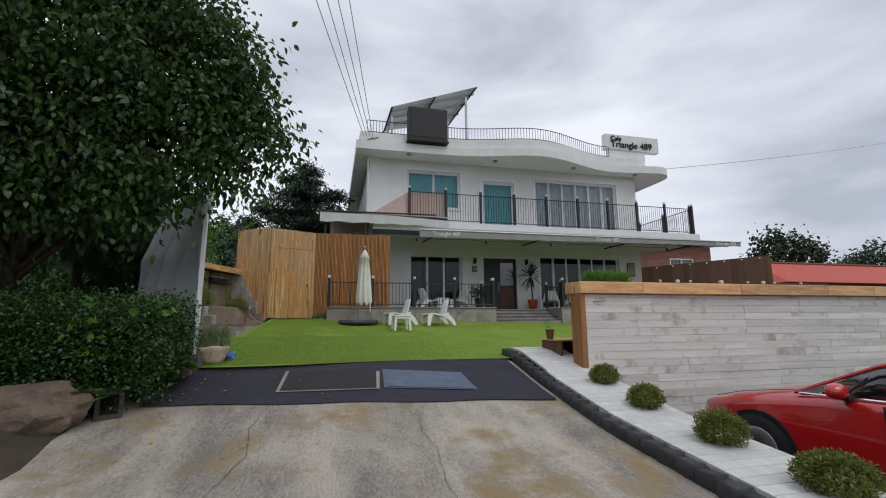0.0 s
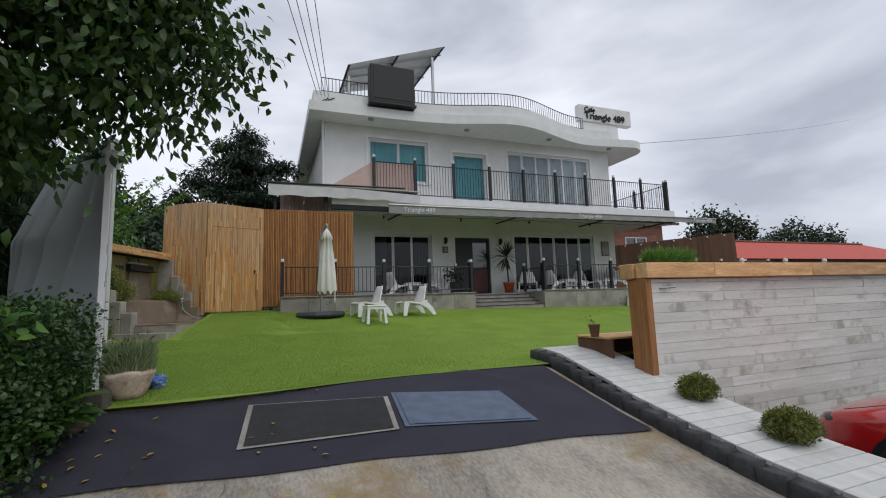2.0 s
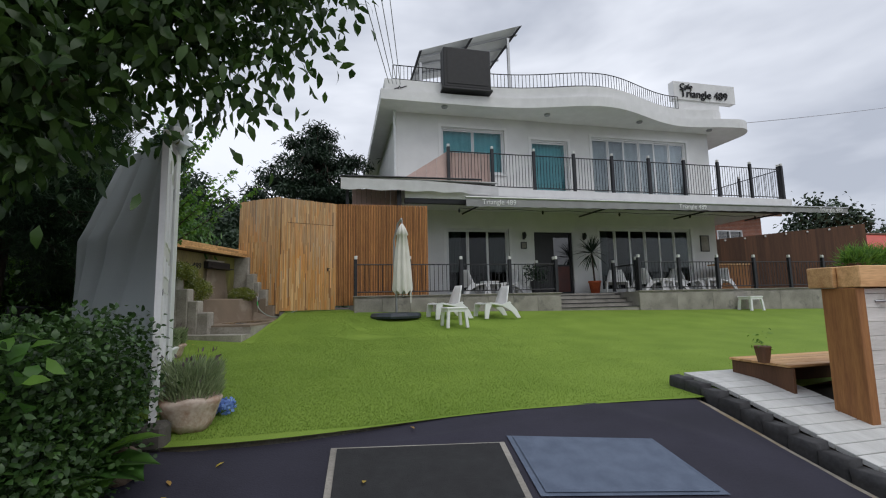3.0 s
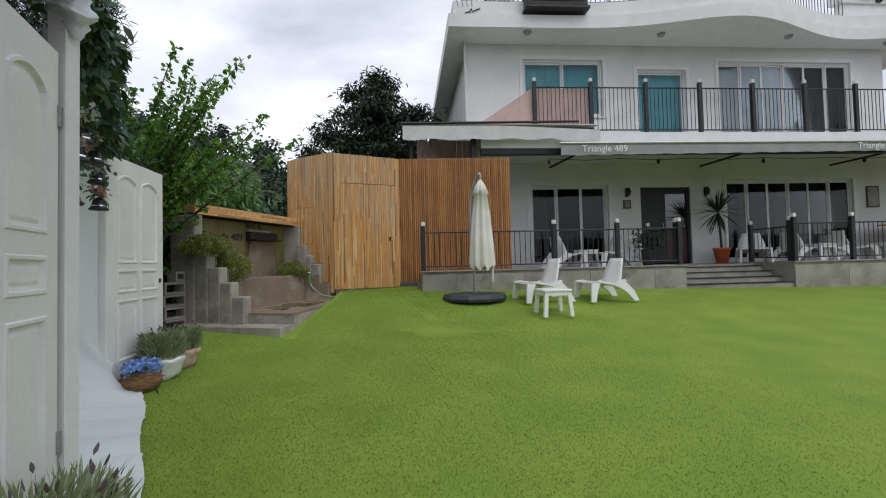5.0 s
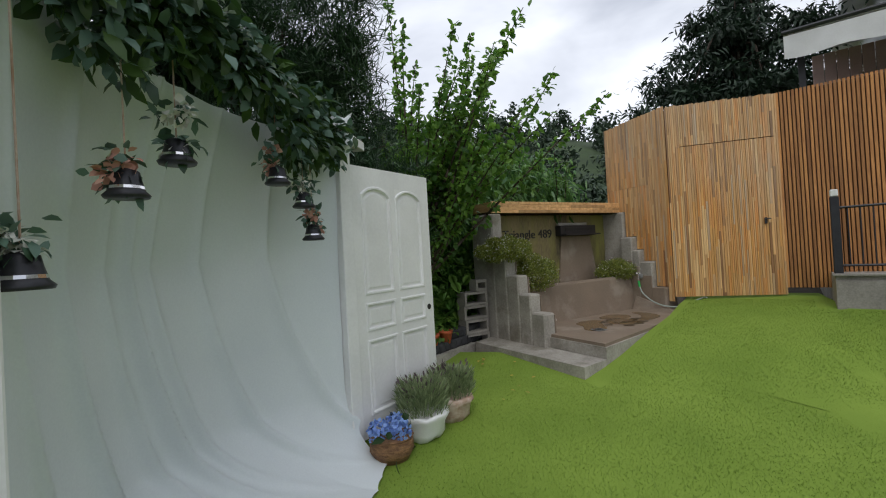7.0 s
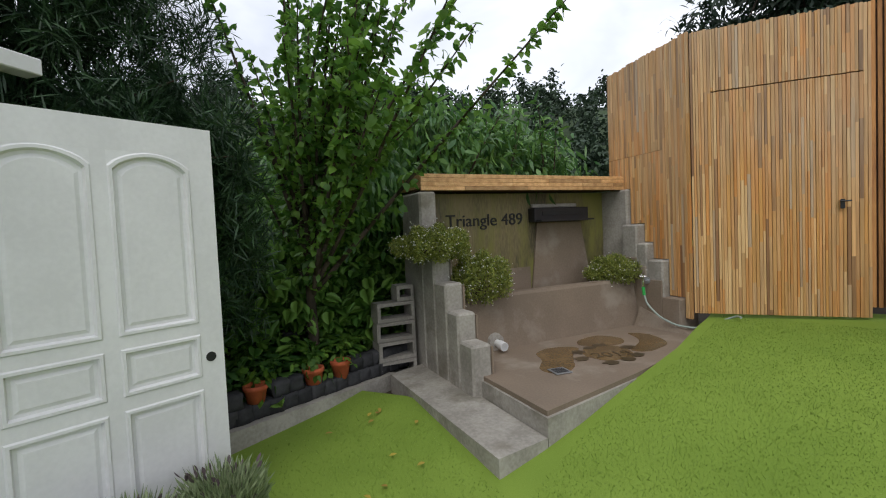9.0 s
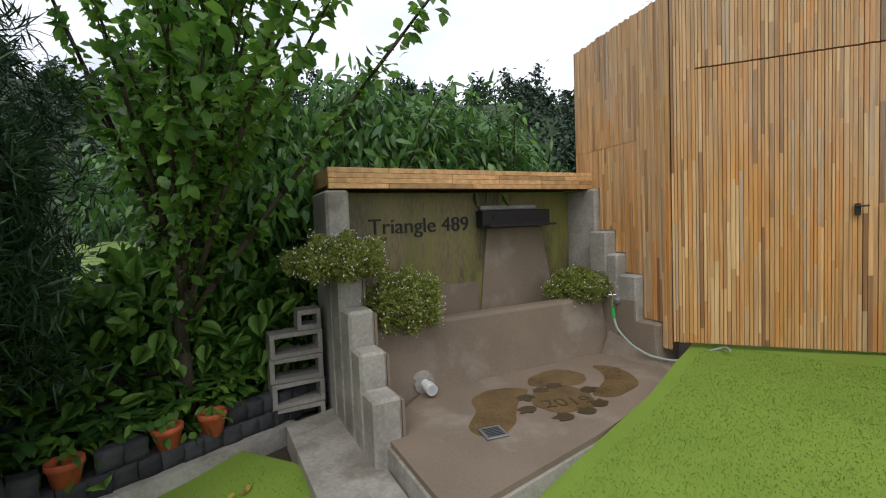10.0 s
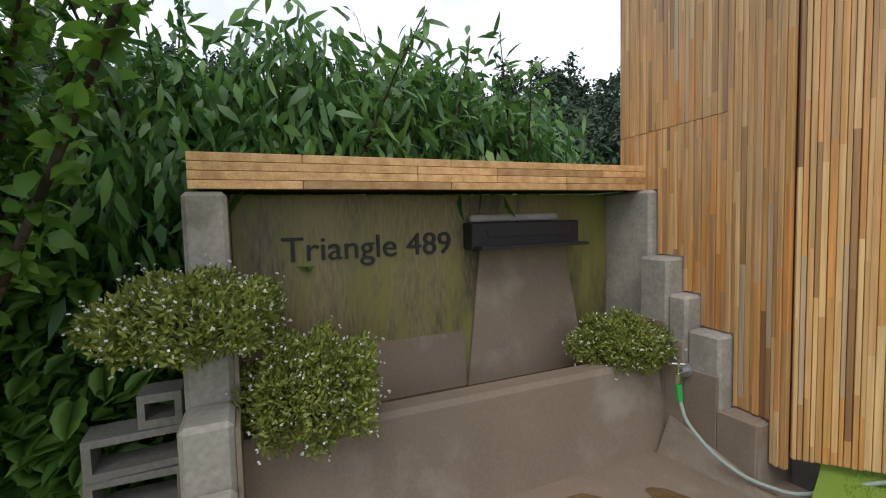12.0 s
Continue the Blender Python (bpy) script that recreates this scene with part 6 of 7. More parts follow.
um = thing("parasol", (0.9, 14.2, 2.0), "closed cream cantilever parasol on a dark base", "parasol")
uz = lawn_z(0.85, 14.1)
b = lathe(bmesh.new(), [(0.60, 0.0), (0.62, 0.05), (0.58, 0.12), (0.3, 0.13)], 10, (0.86, 14.15, uz))
part("base", b, make("dark_blue_grey_plastic", (0.045, 0.055, 0.07), (0.03, 0.038, 0.05), 0.6), um, "dark blue-grey weighted base")
part("mast", pipe(bmesh.new(), [(0.88, 14.25, uz + 0.1), (0.88, 14.25, uz + 0.8), (0.83, 14.3, uz + 1.3), (0.84, 14.3, uz + 1.9), (0.93, 14.2, uz + 2.3), (1.0, 14.05, uz + 2.4)], 0.028, 8), M_steel, um, "grey curved mast")
b = bmesh.new()
rings = []
for k, (r, z) in enumerate(((0.205, 0.60), (0.215, 0.68), (0.19, 1.1), (0.15, 1.6), (0.105, 1.98), (0.135, 2.0), (0.08, 2.16), (0.02, 2.27))):
    rings.append([b.verts.new((1.0 + r * (1 + 0.16 * math.cos(8 * a)) * math.cos(a), 14.0 + r * (1 + 0.16 * math.cos(8 * a)) * math.sin(a), uz + z + (0.05 * math.cos(8 * a) if k == 0 else 0))) for a in [2 * math.pi * i / 48 for i in range(48)]])
for r0, r1 in zip(rings, rings[1:]):
    for i in range(48):
        b.faces.new((r0[i], r0[(i + 1) % 48], r1[(i + 1) % 48], r1[i]))
b.faces.new(rings[-1])
part("canopy", b, M_canvas, um, "furled cream canopy", smooth=True)
part("strap", cube(1.18, 1.21, 13.98, 14.0, uz + 0.35, uz + 0.75), M_canvas, um)
part("pole", rod(bmesh.new(), (1.0, 14.0, uz + 0.5), (1.0, 14.0, uz + 2.36), 0.018), M_steel, um)


# ---- red car ----
def car(x0, y0, z0, rot):
    t = thing("car", (x0, y0, z0), "glossy red saloon car parked beside the board ramp", "car")
    m = pose(x0, y0, z0, 0, 0, rot) @ Matrix.Diagonal((1.07, 1.05, 1.02, 1))

    def loft(stations, material, name, label=""):
        b = bmesh.new()
        rings_ = []
        for x, pts_ in stations:
            full = [(y, z) for y, z in pts_] + [(-y, z) for y, z in pts_[::-1] if y > 0]
            rings_.append([b.verts.new(m @ Vector((x, y, z))) for y, z in full])
        for r0, r1 in zip(rings_, rings_[1:]):
            for i in range(len(r0)):
                j = (i + 1) % len(r0)
                b.faces.new((r0[i], r0[j], r1[j], r1[i]))
        b.faces.new(rings_[0])
        b.faces.new(rings_[-1][::-1])
        return part(name, b, material, t, label, smooth=True)

    def ring(w, zb, belt, top):
        return [(w * 0.9, zb), (w * 0.985, zb + 0.08), (w, zb + 0.28), (w * 0.985, belt - 0.08), (w * 0.94, belt), (w * 0.80, top - 0.01), (w * 0.4, top + 0.02), (0, top + 0.03)]

    body = loft([(0.0, ring(0.55, 0.30, 0.60, 0.62)), (0.07, ring(0.70, 0.22, 0.66, 0.68)), (0.25, ring(0.83, 0.18, 0.73, 0.76)), (0.6, ring(0.90, 0.18, 0.80, 0.86)), (1.0, ring(0.915, 0.18, 0.86, 0.93)),
                 (1.5, ring(0.92, 0.18, 0.92, 0.98)), (2.4, ring(0.92, 0.18, 0.95, 1.0)), (3.6, ring(0.92, 0.18, 0.97, 1.0)), (4.4, ring(0.88, 0.2, 0.98, 1.02)), (4.72, ring(0.75, 0.3, 0.9, 0.95))], M_car, "body")
    part("door_seam", cube(2.0, 2.008, -0.922, -0.90, 0.3, 0.93, m), M_black, body)
    loft([(1.28, [(0.80, 0.93), (0.76, 0.955), (0.4, 0.985), (0, 0.99)]), (1.9, [(0.80, 0.93), (0.68, 1.24), (0.4, 1.285), (0, 1.29)]), (2.3, [(0.81, 0.94), (0.64, 1.37), (0.4, 1.41), (0, 1.415)]),
          (3.1, [(0.81, 0.95), (0.62, 1.38), (0.4, 1.42), (0, 1.425)]), (3.9, [(0.80, 0.96), (0.62, 1.22), (0.4, 1.27), (0, 1.275)]), (4.45, [(0.7, 0.96), (0.6, 1.0), (0.4, 1.02), (0, 1.02)])], M_car_glass, "glasshouse", "dark tinted windows")
    loft([(1.95, [(0.685, 1.265), (0.66, 1.29), (0.4, 1.315), (0, 1.32)]), (2.3, [(0.655, 1.37), (0.63, 1.40), (0.4, 1.43), (0, 1.435)]), (3.1, [(0.635, 1.38), (0.61, 1.41), (0.4, 1.44), (0, 1.445)]), (3.9, [(0.63, 1.23), (0.6, 1.26), (0.4, 1.29), (0, 1.295)])], M_car, "roof")
    for sgn in (-1, 1):
        b = bmesh.new()
        tube(b, [m @ Vector(p) for p in ((1.25, sgn * 0.83, 0.945), (1.9, sgn * 0.715, 1.255), (2.3, sgn * 0.665, 1.385), (3.1, sgn * 0.645, 1.395), (3.9, sgn * 0.65, 1.235))], 0.02)
        part("pillar", b, M_car, t)
        part("chrome_strip", tube(bmesh.new(), [m @ Vector((x, sgn * 0.84, z)) for x, z in ((1.3, 0.95), (2.4, 0.972), (4.2, 0.985))], 0.012), M_chrome, t, "chrome window strip")
        part("chrome_strip", tube(bmesh.new(), [m @ Vector(p) for p in ((1.3, sgn * 0.825, 0.96), (1.9, sgn * 0.71, 1.235), (2.3, sgn * 0.66, 1.365), (3.1, sgn * 0.64, 1.375))], 0.01), M_chrome, t, "chrome window strip")
        b = bmesh.new()
        bmesh.ops.create_uvsphere(b, u_segments=14, v_segments=8, radius=0.1, matrix=m @ pose(1.72, sgn * 1.0, 1.03) @ Matrix.Diagonal((0.8, 1.25, 0.75, 1)))
        mr_ = part("mirror", b, M_car, t, smooth=True)
        part("mirror_base", cube(1.68, 1.76, sgn * 0.86 - 0.06, sgn * 0.86 + 0.06, 0.94, 0.98, m), M_black, mr_)
        part("mirror_lamp", cube(1.63, 1.65, sgn * 1.0 - 0.09, sgn * 1.0 + 0.09, 1.0, 1.015, m), M_chrome, mr_)
        b = bmesh.new()
        bmesh.ops.create_uvsphere(b, u_segments=12, v_segments=8, radius=0.1, matrix=m @ pose(0.2, sgn * 0.68, 0.66, 0, 0, sgn * 40) @ Matrix.Diagonal((1.6, 0.8, 0.6, 1)))
        part("headlight", b, M_car_glass, t, "dark glazed headlight", smooth=True)
        for wx in (0.88, 3.72):
            wm = m @ pose(wx, sgn * 0.80, 0.33, 90)
            part("arch", lathe(bmesh.new(), [(0.385, -0.128), (0.385, 0.128)], 28), None, t, "dark wheel arch", m=wm).data.materials.append(M_black)
            w_ = part("wheel", lathe(bmesh.new(), [(0.22, -0.135), (0.33, -0.13), (0.34, -0.08), (0.34, 0.08), (0.33, 0.13), (0.22, 0.135)], 28), None, t, m=wm, smooth=True)
            w_.data.materials.append(M_tyre)
            rim = part("rim", lathe(bmesh.new(), [(0.21, -0.139), (0.2, -0.145), (0.05, -0.142), (0.05, 0.142), (0.2, 0.145), (0.21, 0.139)], 20), None, w_, m=wm, smooth=True)
            rim.data.materials.append(M_steel)
    part("hood_seam", tube(bmesh.new(), [m @ Vector((x, -0.74, z)) for x, z in ((0.3, 0.775), (0.6, 0.865), (1.0, 0.935), (1.25, 0.965))], 0.004), M_black, body)
    part("wiper", tube(bmesh.new(), [m @ Vector(p) for p in ((1.28, -0.5, 0.985), (1.33, 0.3, 1.02))], 0.012), M_black, t)


car(5.63, 5.39, 0.26, -84)


# ---- border stones, blocks, small things round the fountain ----
bst = thing("stone_border", (-4.0, 12, 1.8), "row of dark rough cobble stones on a concrete edge", "border", kind="structure")
part("concrete_edge", prism(bmesh.new(), [(-4.06, 10.8), (-3.97, 10.8), (-4.03, 12.5), (-4.05, 13.0), (-4.14, 13.0)], 1.5, 1.80), M_concrete_light, bst)
cob = []
for k in range(4):
    b = cube(-0.065, 0.065, -0.075, 0.075, 0, 0.115)
    bmesh.ops.subdivide_edges(b, edges=b.edges, cuts=2, use_grid_fill=True)
    for v in b.verts:
        v.co += 0.012 * Vector(noise.noise_vector(v.co * 12 + Vector((k * 5, 0, 0))))
    cob.append(mesh_of(b, "cobble", M_kerb, True))
random.seed(9)
for row in range(2):
    for i in range(20):
        f = (i + 0.5 * row) / 19.5
        x, y = -4.11 - 0.10 * f, 10.86 + 2.50 * f
        if row and (i < 3 or min(abs(y - q) for q in (11.62, 12.14, 12.42)) < 0.14):
            continue
        part("stone", cob[(i + row) % 4], None, bst, m=pose(x - 0.02 * row, y, 1.802 + row * 0.117, 0, random.uniform(-4, 4), 91 + random.uniform(-6, 6)))
fw = thing("field_stone_wall", (-5, 12, 1.9), "low dry wall of dark field stones in shade", "wall", kind="structure")
for i in range(70):
    f, h = random.random(), random.randint(0, 4)
    part("stone", cob[i % 4], None, fw, m=pose(-4.75 - 0.35 * f + random.uniform(-0.05, 0.05), 10.6 + 3.0 * f, 1.85 + h * 0.11, random.uniform(-20, 20), random.uniform(-20, 20), random.uniform(0, 180)) @ Matrix.Diagonal((1.3, 1.5, 1.1, 1)))
for i, (x, y) in enumerate(((-4.13, 11.62), (-4.15, 12.14), (-4.15, 12.42))):
    t = thing("flower_pot", (x, y, 1.80), "small orange plastic pot with a green plant", "flower pot", "pots on the stone border")
    part("pot", lathe(bmesh.new(), [(0.06, 0.09), (0.085, 0.22), (0.095, 0.225), (0.095, 0.26), (0.08, 0.26), (0.07, 0.24)], 16, (x, y, 1.80)), M_terracotta, t, smooth=True)
    part("leaves", foliage(np.random.default_rng(500 + i), np.array([(x, y, 2.12)]), 40, 0.07, 0.09, 0.045, L_bright, "leaves"), None, t)

# hollow concrete blocks
FB = pose(-3.98, 12.98, 0, 0, 0, FROT - 90)


def hollow_block(m, label):
    t = thing("concrete_block", m.translation, label, "concrete block", "stacked hollow blocks")
    part("block", wall_with_openings(-0.20, 0.20, 0.0, 0.19, -0.095, 0.095, [(-0.165, 0.165, 0.035, 0.155)]), M_concrete, t, m=Matrix.Identity(4))
    t.children[0].matrix_basis = m
    return t


BU, BV, BZ = -0.47, -0.15, 1.73
for i in range(4):
    p = F(BU, BV, BZ + i * 0.195)
    hollow_block(pose(p.x, p.y, p.z, 0, 0, FROT + (3 if i % 2 else -2)), "grey hollow concrete block in a low stack")
p = F(BU + 0.11, BV, BZ + 4 * 0.195)
t = thing("concrete_block", p, "grey hollow concrete block set upright", "concrete block", "stacked hollow blocks")
part("block", wall_with_openings(-0.09, 0.09, 0, 0.16, -0.09, 0.09, [(-0.06, 0.06, 0.04, 0.12)]), M_concrete, t, m=pose(p.x, p.y, p.z, 0, 0, FROT))
for i, (x, y, r_) in enumerate(((-2.15, 5.55, 20), (-1.98, 6.05, 60))):
    z = drive_z(x, y) + 0.02
    t = thing("concrete_block", (x, y, z), "mossy hollow concrete block beside the hedge", "concrete block")
    part("block", wall_with_openings(-0.12, 0.12, 0, 0.3, -0.1, 0.1, [(-0.08, 0.08, 0.05, 0.25)]), M_field_stone, t, m=pose(x, y, z - 0.04, 0, 0, r_))

# tap, hose and drain
tp = thing("garden_tap", F(2.46, 0.5, 2.45), "chrome tap with a green hose connector", "tap")
a, c = F(2.404, 0.53, 2.52), F(2.31, 0.55, 2.52)
part("body", tube(bmesh.new(), [a, c, c + Vector((0, 0, -0.06))], 0.016, 8), M_chrome, tp)
part("spindle", rod(bmesh.new(), c, c + Vector((0, 0, 0.06)), 0.009), M_chrome, tp)
for k in range(2):
    dv_ = Vector((math.cos(0.5 + k * math.pi / 2), math.sin(0.5 + k * math.pi / 2), 0)) * 0.035
    part("handle", rod(bmesh.new(), c + dv_ + Vector((0, 0, 0.055)), c - dv_ + Vector((0, 0, 0.055)), 0.007), M_chrome, tp)
part("flange", rod(bmesh.new(), a, a.lerp(c, 0.2), 0.04, sides=14), M_steel, tp)
part("connector", rod(bmesh.new(), c + Vector((0, 0, -0.065)), c + Vector((0.01, 0, -0.16)), 0.018), M_green_plastic, tp, "green hose connector")
hs = [c + Vector((0.01, 0, -0.16)), F(2.29, 0.62, 2.26), F(2.31, 0.76, 2.14), F(2.35, 0.92, 2.07), F(2.45, 1.10, 2.05), F(2.62, 1.22, 2.12), F(2.72, 1.35, 2.19), F(2.62, 1.45, 2.20)]
hs = [hs[min(k // 4, len(hs) - 2)].lerp(hs[min(k // 4, len(hs) - 2) + 1], k / 4 - min(k // 4, len(hs) - 2)) for k in range(4 * len(hs) - 3)]
hs = [hs[0]] + [(hs[k - 1] + hs[k] + hs[k + 1]) / 3 for k in range(1, len(hs) - 1)] + [hs[-1]]
part("hose", pipe(bmesh.new(), hs, 0.011, 8), M_hose, thing("garden_hose", F(2.5, 1, 2.05), "grey-green garden hose trailing to the fence", "hose"))
dr = thing("drain_pipe", F(0.12, 0.42, 2.03), "white plastic drain pipe stub in mortar", "pipe")
a, c = F(0.40, 0.38, 2.07), F(0.40, 0.56, 2.055)
part("pipe", rod(bmesh.new(), a, c, 0.036, sides=14), M_plastic, dr)
part("collar", rod(bmesh.new(), a + (c - a) * 0.55, c, 0.044, sides=14), M_plastic, dr)
part("mortar_ring", rod(bmesh.new(), a, a + (c - a) * 0.25, 0.095, 0.085, sides=12), M_concrete_light, dr, "pale mortar ring")
gr = thing("floor_drain", F(0.47, 1.27, 1.995), "small square metal floor drain", "drain")
dm = Matrix.Translation(F(0.47, 1.27, 1.9955)) @ Matrix.Rotation(radians(FROT - 8), 4, "Z")
part("grate", cube(-0.075, 0.075, -0.075, 0.075, 0, 0.007, dm, 0.002), M_steel, gr)
for k in range(6):
    part("slot", cube(-0.055, 0.055, -0.052 + k * 0.019, -0.043 + k * 0.019, 0.0075, 0.009, dm), M_black, gr)

# year and flat impressions in the basin floor
tm = text_mesh("2019", 0.19, 0.001, "lettering")
tm.materials.append(M_imprint)
p = F(0.985, 1.15, 1.9965)
part("lettering", tm, None, ft, "year scratched into the mortar", m=pose(p.x, p.y, p.z, 0, 0, FROT - 17))
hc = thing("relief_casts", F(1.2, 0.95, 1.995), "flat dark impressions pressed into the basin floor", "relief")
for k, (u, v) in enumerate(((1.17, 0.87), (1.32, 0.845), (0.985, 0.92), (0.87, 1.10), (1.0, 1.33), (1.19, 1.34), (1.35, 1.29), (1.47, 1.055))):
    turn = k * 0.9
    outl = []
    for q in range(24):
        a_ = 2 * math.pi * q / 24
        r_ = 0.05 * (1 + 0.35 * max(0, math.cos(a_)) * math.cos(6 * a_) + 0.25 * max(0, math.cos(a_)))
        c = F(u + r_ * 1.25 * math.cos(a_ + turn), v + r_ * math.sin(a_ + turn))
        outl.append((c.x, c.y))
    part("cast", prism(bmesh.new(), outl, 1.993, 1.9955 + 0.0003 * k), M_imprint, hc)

# rocks by the drive
for i, (x, y, sx, sy, sz) in enumerate(((-2.85, 5.35, 0.72, 0.38, 0.30), (-2.75, 5.75, 0.3, 0.25, 0.22), (-3.7, 4.95, 0.3, 0.3, 0.25), (-3.35, 5.1, 0.45, 0.2, 0.12), (-1.88, 6.62, 0.2, 0.12, 0.12))):
    b = bmesh.new()
    bmesh.ops.create_icosphere(b, subdivisions=4, radius=1.0)
    for v in b.verts:
        nn = v.co.normalized()
        v.co = v.co * (1 + 0.22 * noise.noise(nn * 1.7 + Vector((i * 9, 0, 0))) + 0.07 * noise.noise(nn * 5 + Vector((i * 9, 0, 0))))
        v.co = Vector((v.co.x * sx, v.co.y * sy, v.co.z * sz))
    z = drive_z(x, y) + 0.1
    part("rock", b, M_stone if i != 2 else M_concrete_light, None, "large brown weathered rock beside the drive" if i == 0 else "weathered rock beside the hedge", m=pose(x, y, z, 0, -8, -12), category="rock")

# grasses in the planter on the wall cap
for i in range(5):
    x = 4.02 + i * 0.15
    t = thing("planter_grass", (x, 6.37, 2.42), "tuft of green feathery grass in a wall planter", "plant", "grasses behind the wall cap")
    part("pot", cube(x - 0.07, x + 0.07, 6.305, 6.44, 2.402, 2.64, bevel=0.01), M_brown_fence, t)
    r2 = np.random.default_rng(600 + i)
    n = 500
    d = rand_dirs(r2, n, (0, 0, 0.8), 0.6)
    part("blades", leaf_mesh("blades", np.array([(x, 6.37, 2.64)]) + r2.normal(size=(n, 3)) * 0.035, d, rand_dirs(r2, n), 0.14 * r2.uniform(0.6, 1.2, n), 0.008, L_bright, 0.3), None, t)
for x in (4.6, 5.7, 6.6, 7.5):
    t = thing("cap_lamp", (x, 6.4, 2.6), "small white lamp knob on the wall cap", "lamp", "lamps on the wall cap")
    part("knob", lathe(bmesh.new(), [(0.02, 0), (0.02, 0.03), (0.032, 0.045), (0.03, 0.075), (0.012, 0.085)], 12, (x, 6.40, 2.60)), M_cap_light, t)
    part("bracket", cube(x - 0.012, x + 0.012, 6.302, 6.42, 2.585, 2.6), M_black, t)
t = thing("potted_plant", (3.62, 6.95, 1.71), "small dark pot with a green sprig on the planter", "potted plant")
part("pot", lathe(bmesh.new(), [(0.05, 0), (0.075, 0.15), (0.07, 0.16)], 12, (3.60, 6.98, 1.712)), M_brown_fence, t)
part("leaves", foliage(np.random.default_rng(9), np.array([(3.60, 6.98, 1.93)]), 30, 0.05, 0.05, 0.02, L_bright, "leaves"), None, t)

# ---- beyond the terrace on the right: brown fence, brick house, red roof ----
bf = thing("brown_fence", (18, 19, 2.5), "dark brown upright board fence hung with small lamps", "fence")
me = mesh_of(cube(0, 0.19, -0.015, 0.015, 0, 1), "board", M_brown_fence)
for i in range(50):
    f = i / 49
    x, y = 14.3 + 6.5 * f, 21.5 - 4.0 * f
    part("board", me, None, bf, m=pose(x, y, 2.4, 0, 0, -31) @ Matrix.Diagonal((1, 1, 2.35 + 0.45 * f, 1)))
    if i % 5 == 2:
        part("lamp", lathe(bmesh.new(), [(0.03, 0), (0.045, 0.03), (0.03, 0.07)], 8, (x, y - 0.06, 4.62 + 0.45 * f)), M_cap_light, bf)
bar = thing("outdoor_counter", (13.8, 17, 2.53), "brown timber counter on the terrace", "counter")
part("front", cube(13.0, 14.3, 16.9, 16.95, 2.535, 3.45), M_slat, bar)
part("top", cube(12.95, 14.35, 16.85, 17.4, 3.455, 3.5, bevel=0.006), M_plank_cap, bar)
part("side", cube(14.25, 14.3, 16.955, 17.35, 2.535, 3.45), M_slat, bar)
bh = thing("brick_house", (24, 30, 2), "red brick house with white-edged roof", "house")
part("wall", wall_with_openings(20.0, 30.0, 1.5, 8.0, 30.0, 30.3, [(22.2, 23.3, 5.6, 7.0), (26.0, 28.2, 5.8, 7.0)]), M_brick, bh)
part("side_wall", cube(20.0, 20.3, 30.3, 38, 1.5, 8.0), M_brick, bh)
part("side_wall", cube(29.7, 30.0, 30.3, 38, 1.5, 8.0), M_brick, bh)
course = mesh_of(cube(0, 10.0, 0, 0.02, 0, 0.012), "mortar_course", M_concrete_light)
for i in range(30):
    part("mortar_course", course, None, bh, m=pose(20.0, 29.985, 5.0 + i * 0.1))
for x0, x1, z0, z1 in ((22.2, 23.3, 5.6, 7.0), (26.0, 28.2, 5.8, 7.0)):
    w_ = part("window", wall_with_openings(x0, x1, z0, z1, 29.96, 30.05, [(x0 + 0.08, (x0 + x1) / 2 - 0.04, z0 + 0.08, z1 - 0.08), ((x0 + x1) / 2 + 0.04, x1 - 0.08, z0 + 0.08, z1 - 0.08)]), M_pvc, bh)
    part("pane", cube(x0 + 0.02, x1 - 0.02, 30.06, 30.08, z0 + 0.02, z1 - 0.02), M_car_glass, w_)
part("roof", prism(bmesh.new(), [(19.3, 29.2), (30.8, 29.2), (30.8, 38.5), (19.3, 38.5)], lambda x, y: 8.0 + (y - 29.2) * 0.1, lambda x, y: 8.2 + (y - 29.2) * 0.12), M_white_paint, bh)
part("gutter", cube(19.2, 30.9, 29.05, 29.19, 7.95, 8.15), M_brown_fence, bh)
rf = thing("low_house", (40, 30, 1), "low building with an orange-red sheet roof", "house")
part("wall", cube(40, 72, 32, 42, -0.4, 5.6), M_concrete, rf)
b = bmesh.new()
vs = [b.verts.new(p) for p in ((38.5, 30.5, 5.4), (74, 30.5, 5.4), (72, 37, 8.0), (42, 37, 8.0), (38.5, 43.5, 5.4), (74, 43.5, 5.4))]
for f in ((0, 1, 2, 3), (3, 2, 5, 4), (0, 3, 4), (1, 5, 2), (0, 4, 5, 1)):
    b.faces.new([vs[i] for i in f])
part("roof", b, M_red_roof, rf)
part("ridge", tube(bmesh.new(), [(42, 37, 8.05), (72, 37, 8.05)], 0.15), M_brown_fence, rf)
sh = thing("shed", (27, 26, 1.5), "low shed with a flat white-edged roof", "shed")
part("wall", cube(25, 33, 24.5, 28, 1.0, 4.2), M_brick, sh)
part("roof", cube(24.5, 33.5, 24.0, 28.5, 4.2, 4.45), M_white_paint, sh)
part("fascia", cube(24.45, 33.55, 23.9, 23.99, 4.3, 4.55), M_brown_fence, sh)

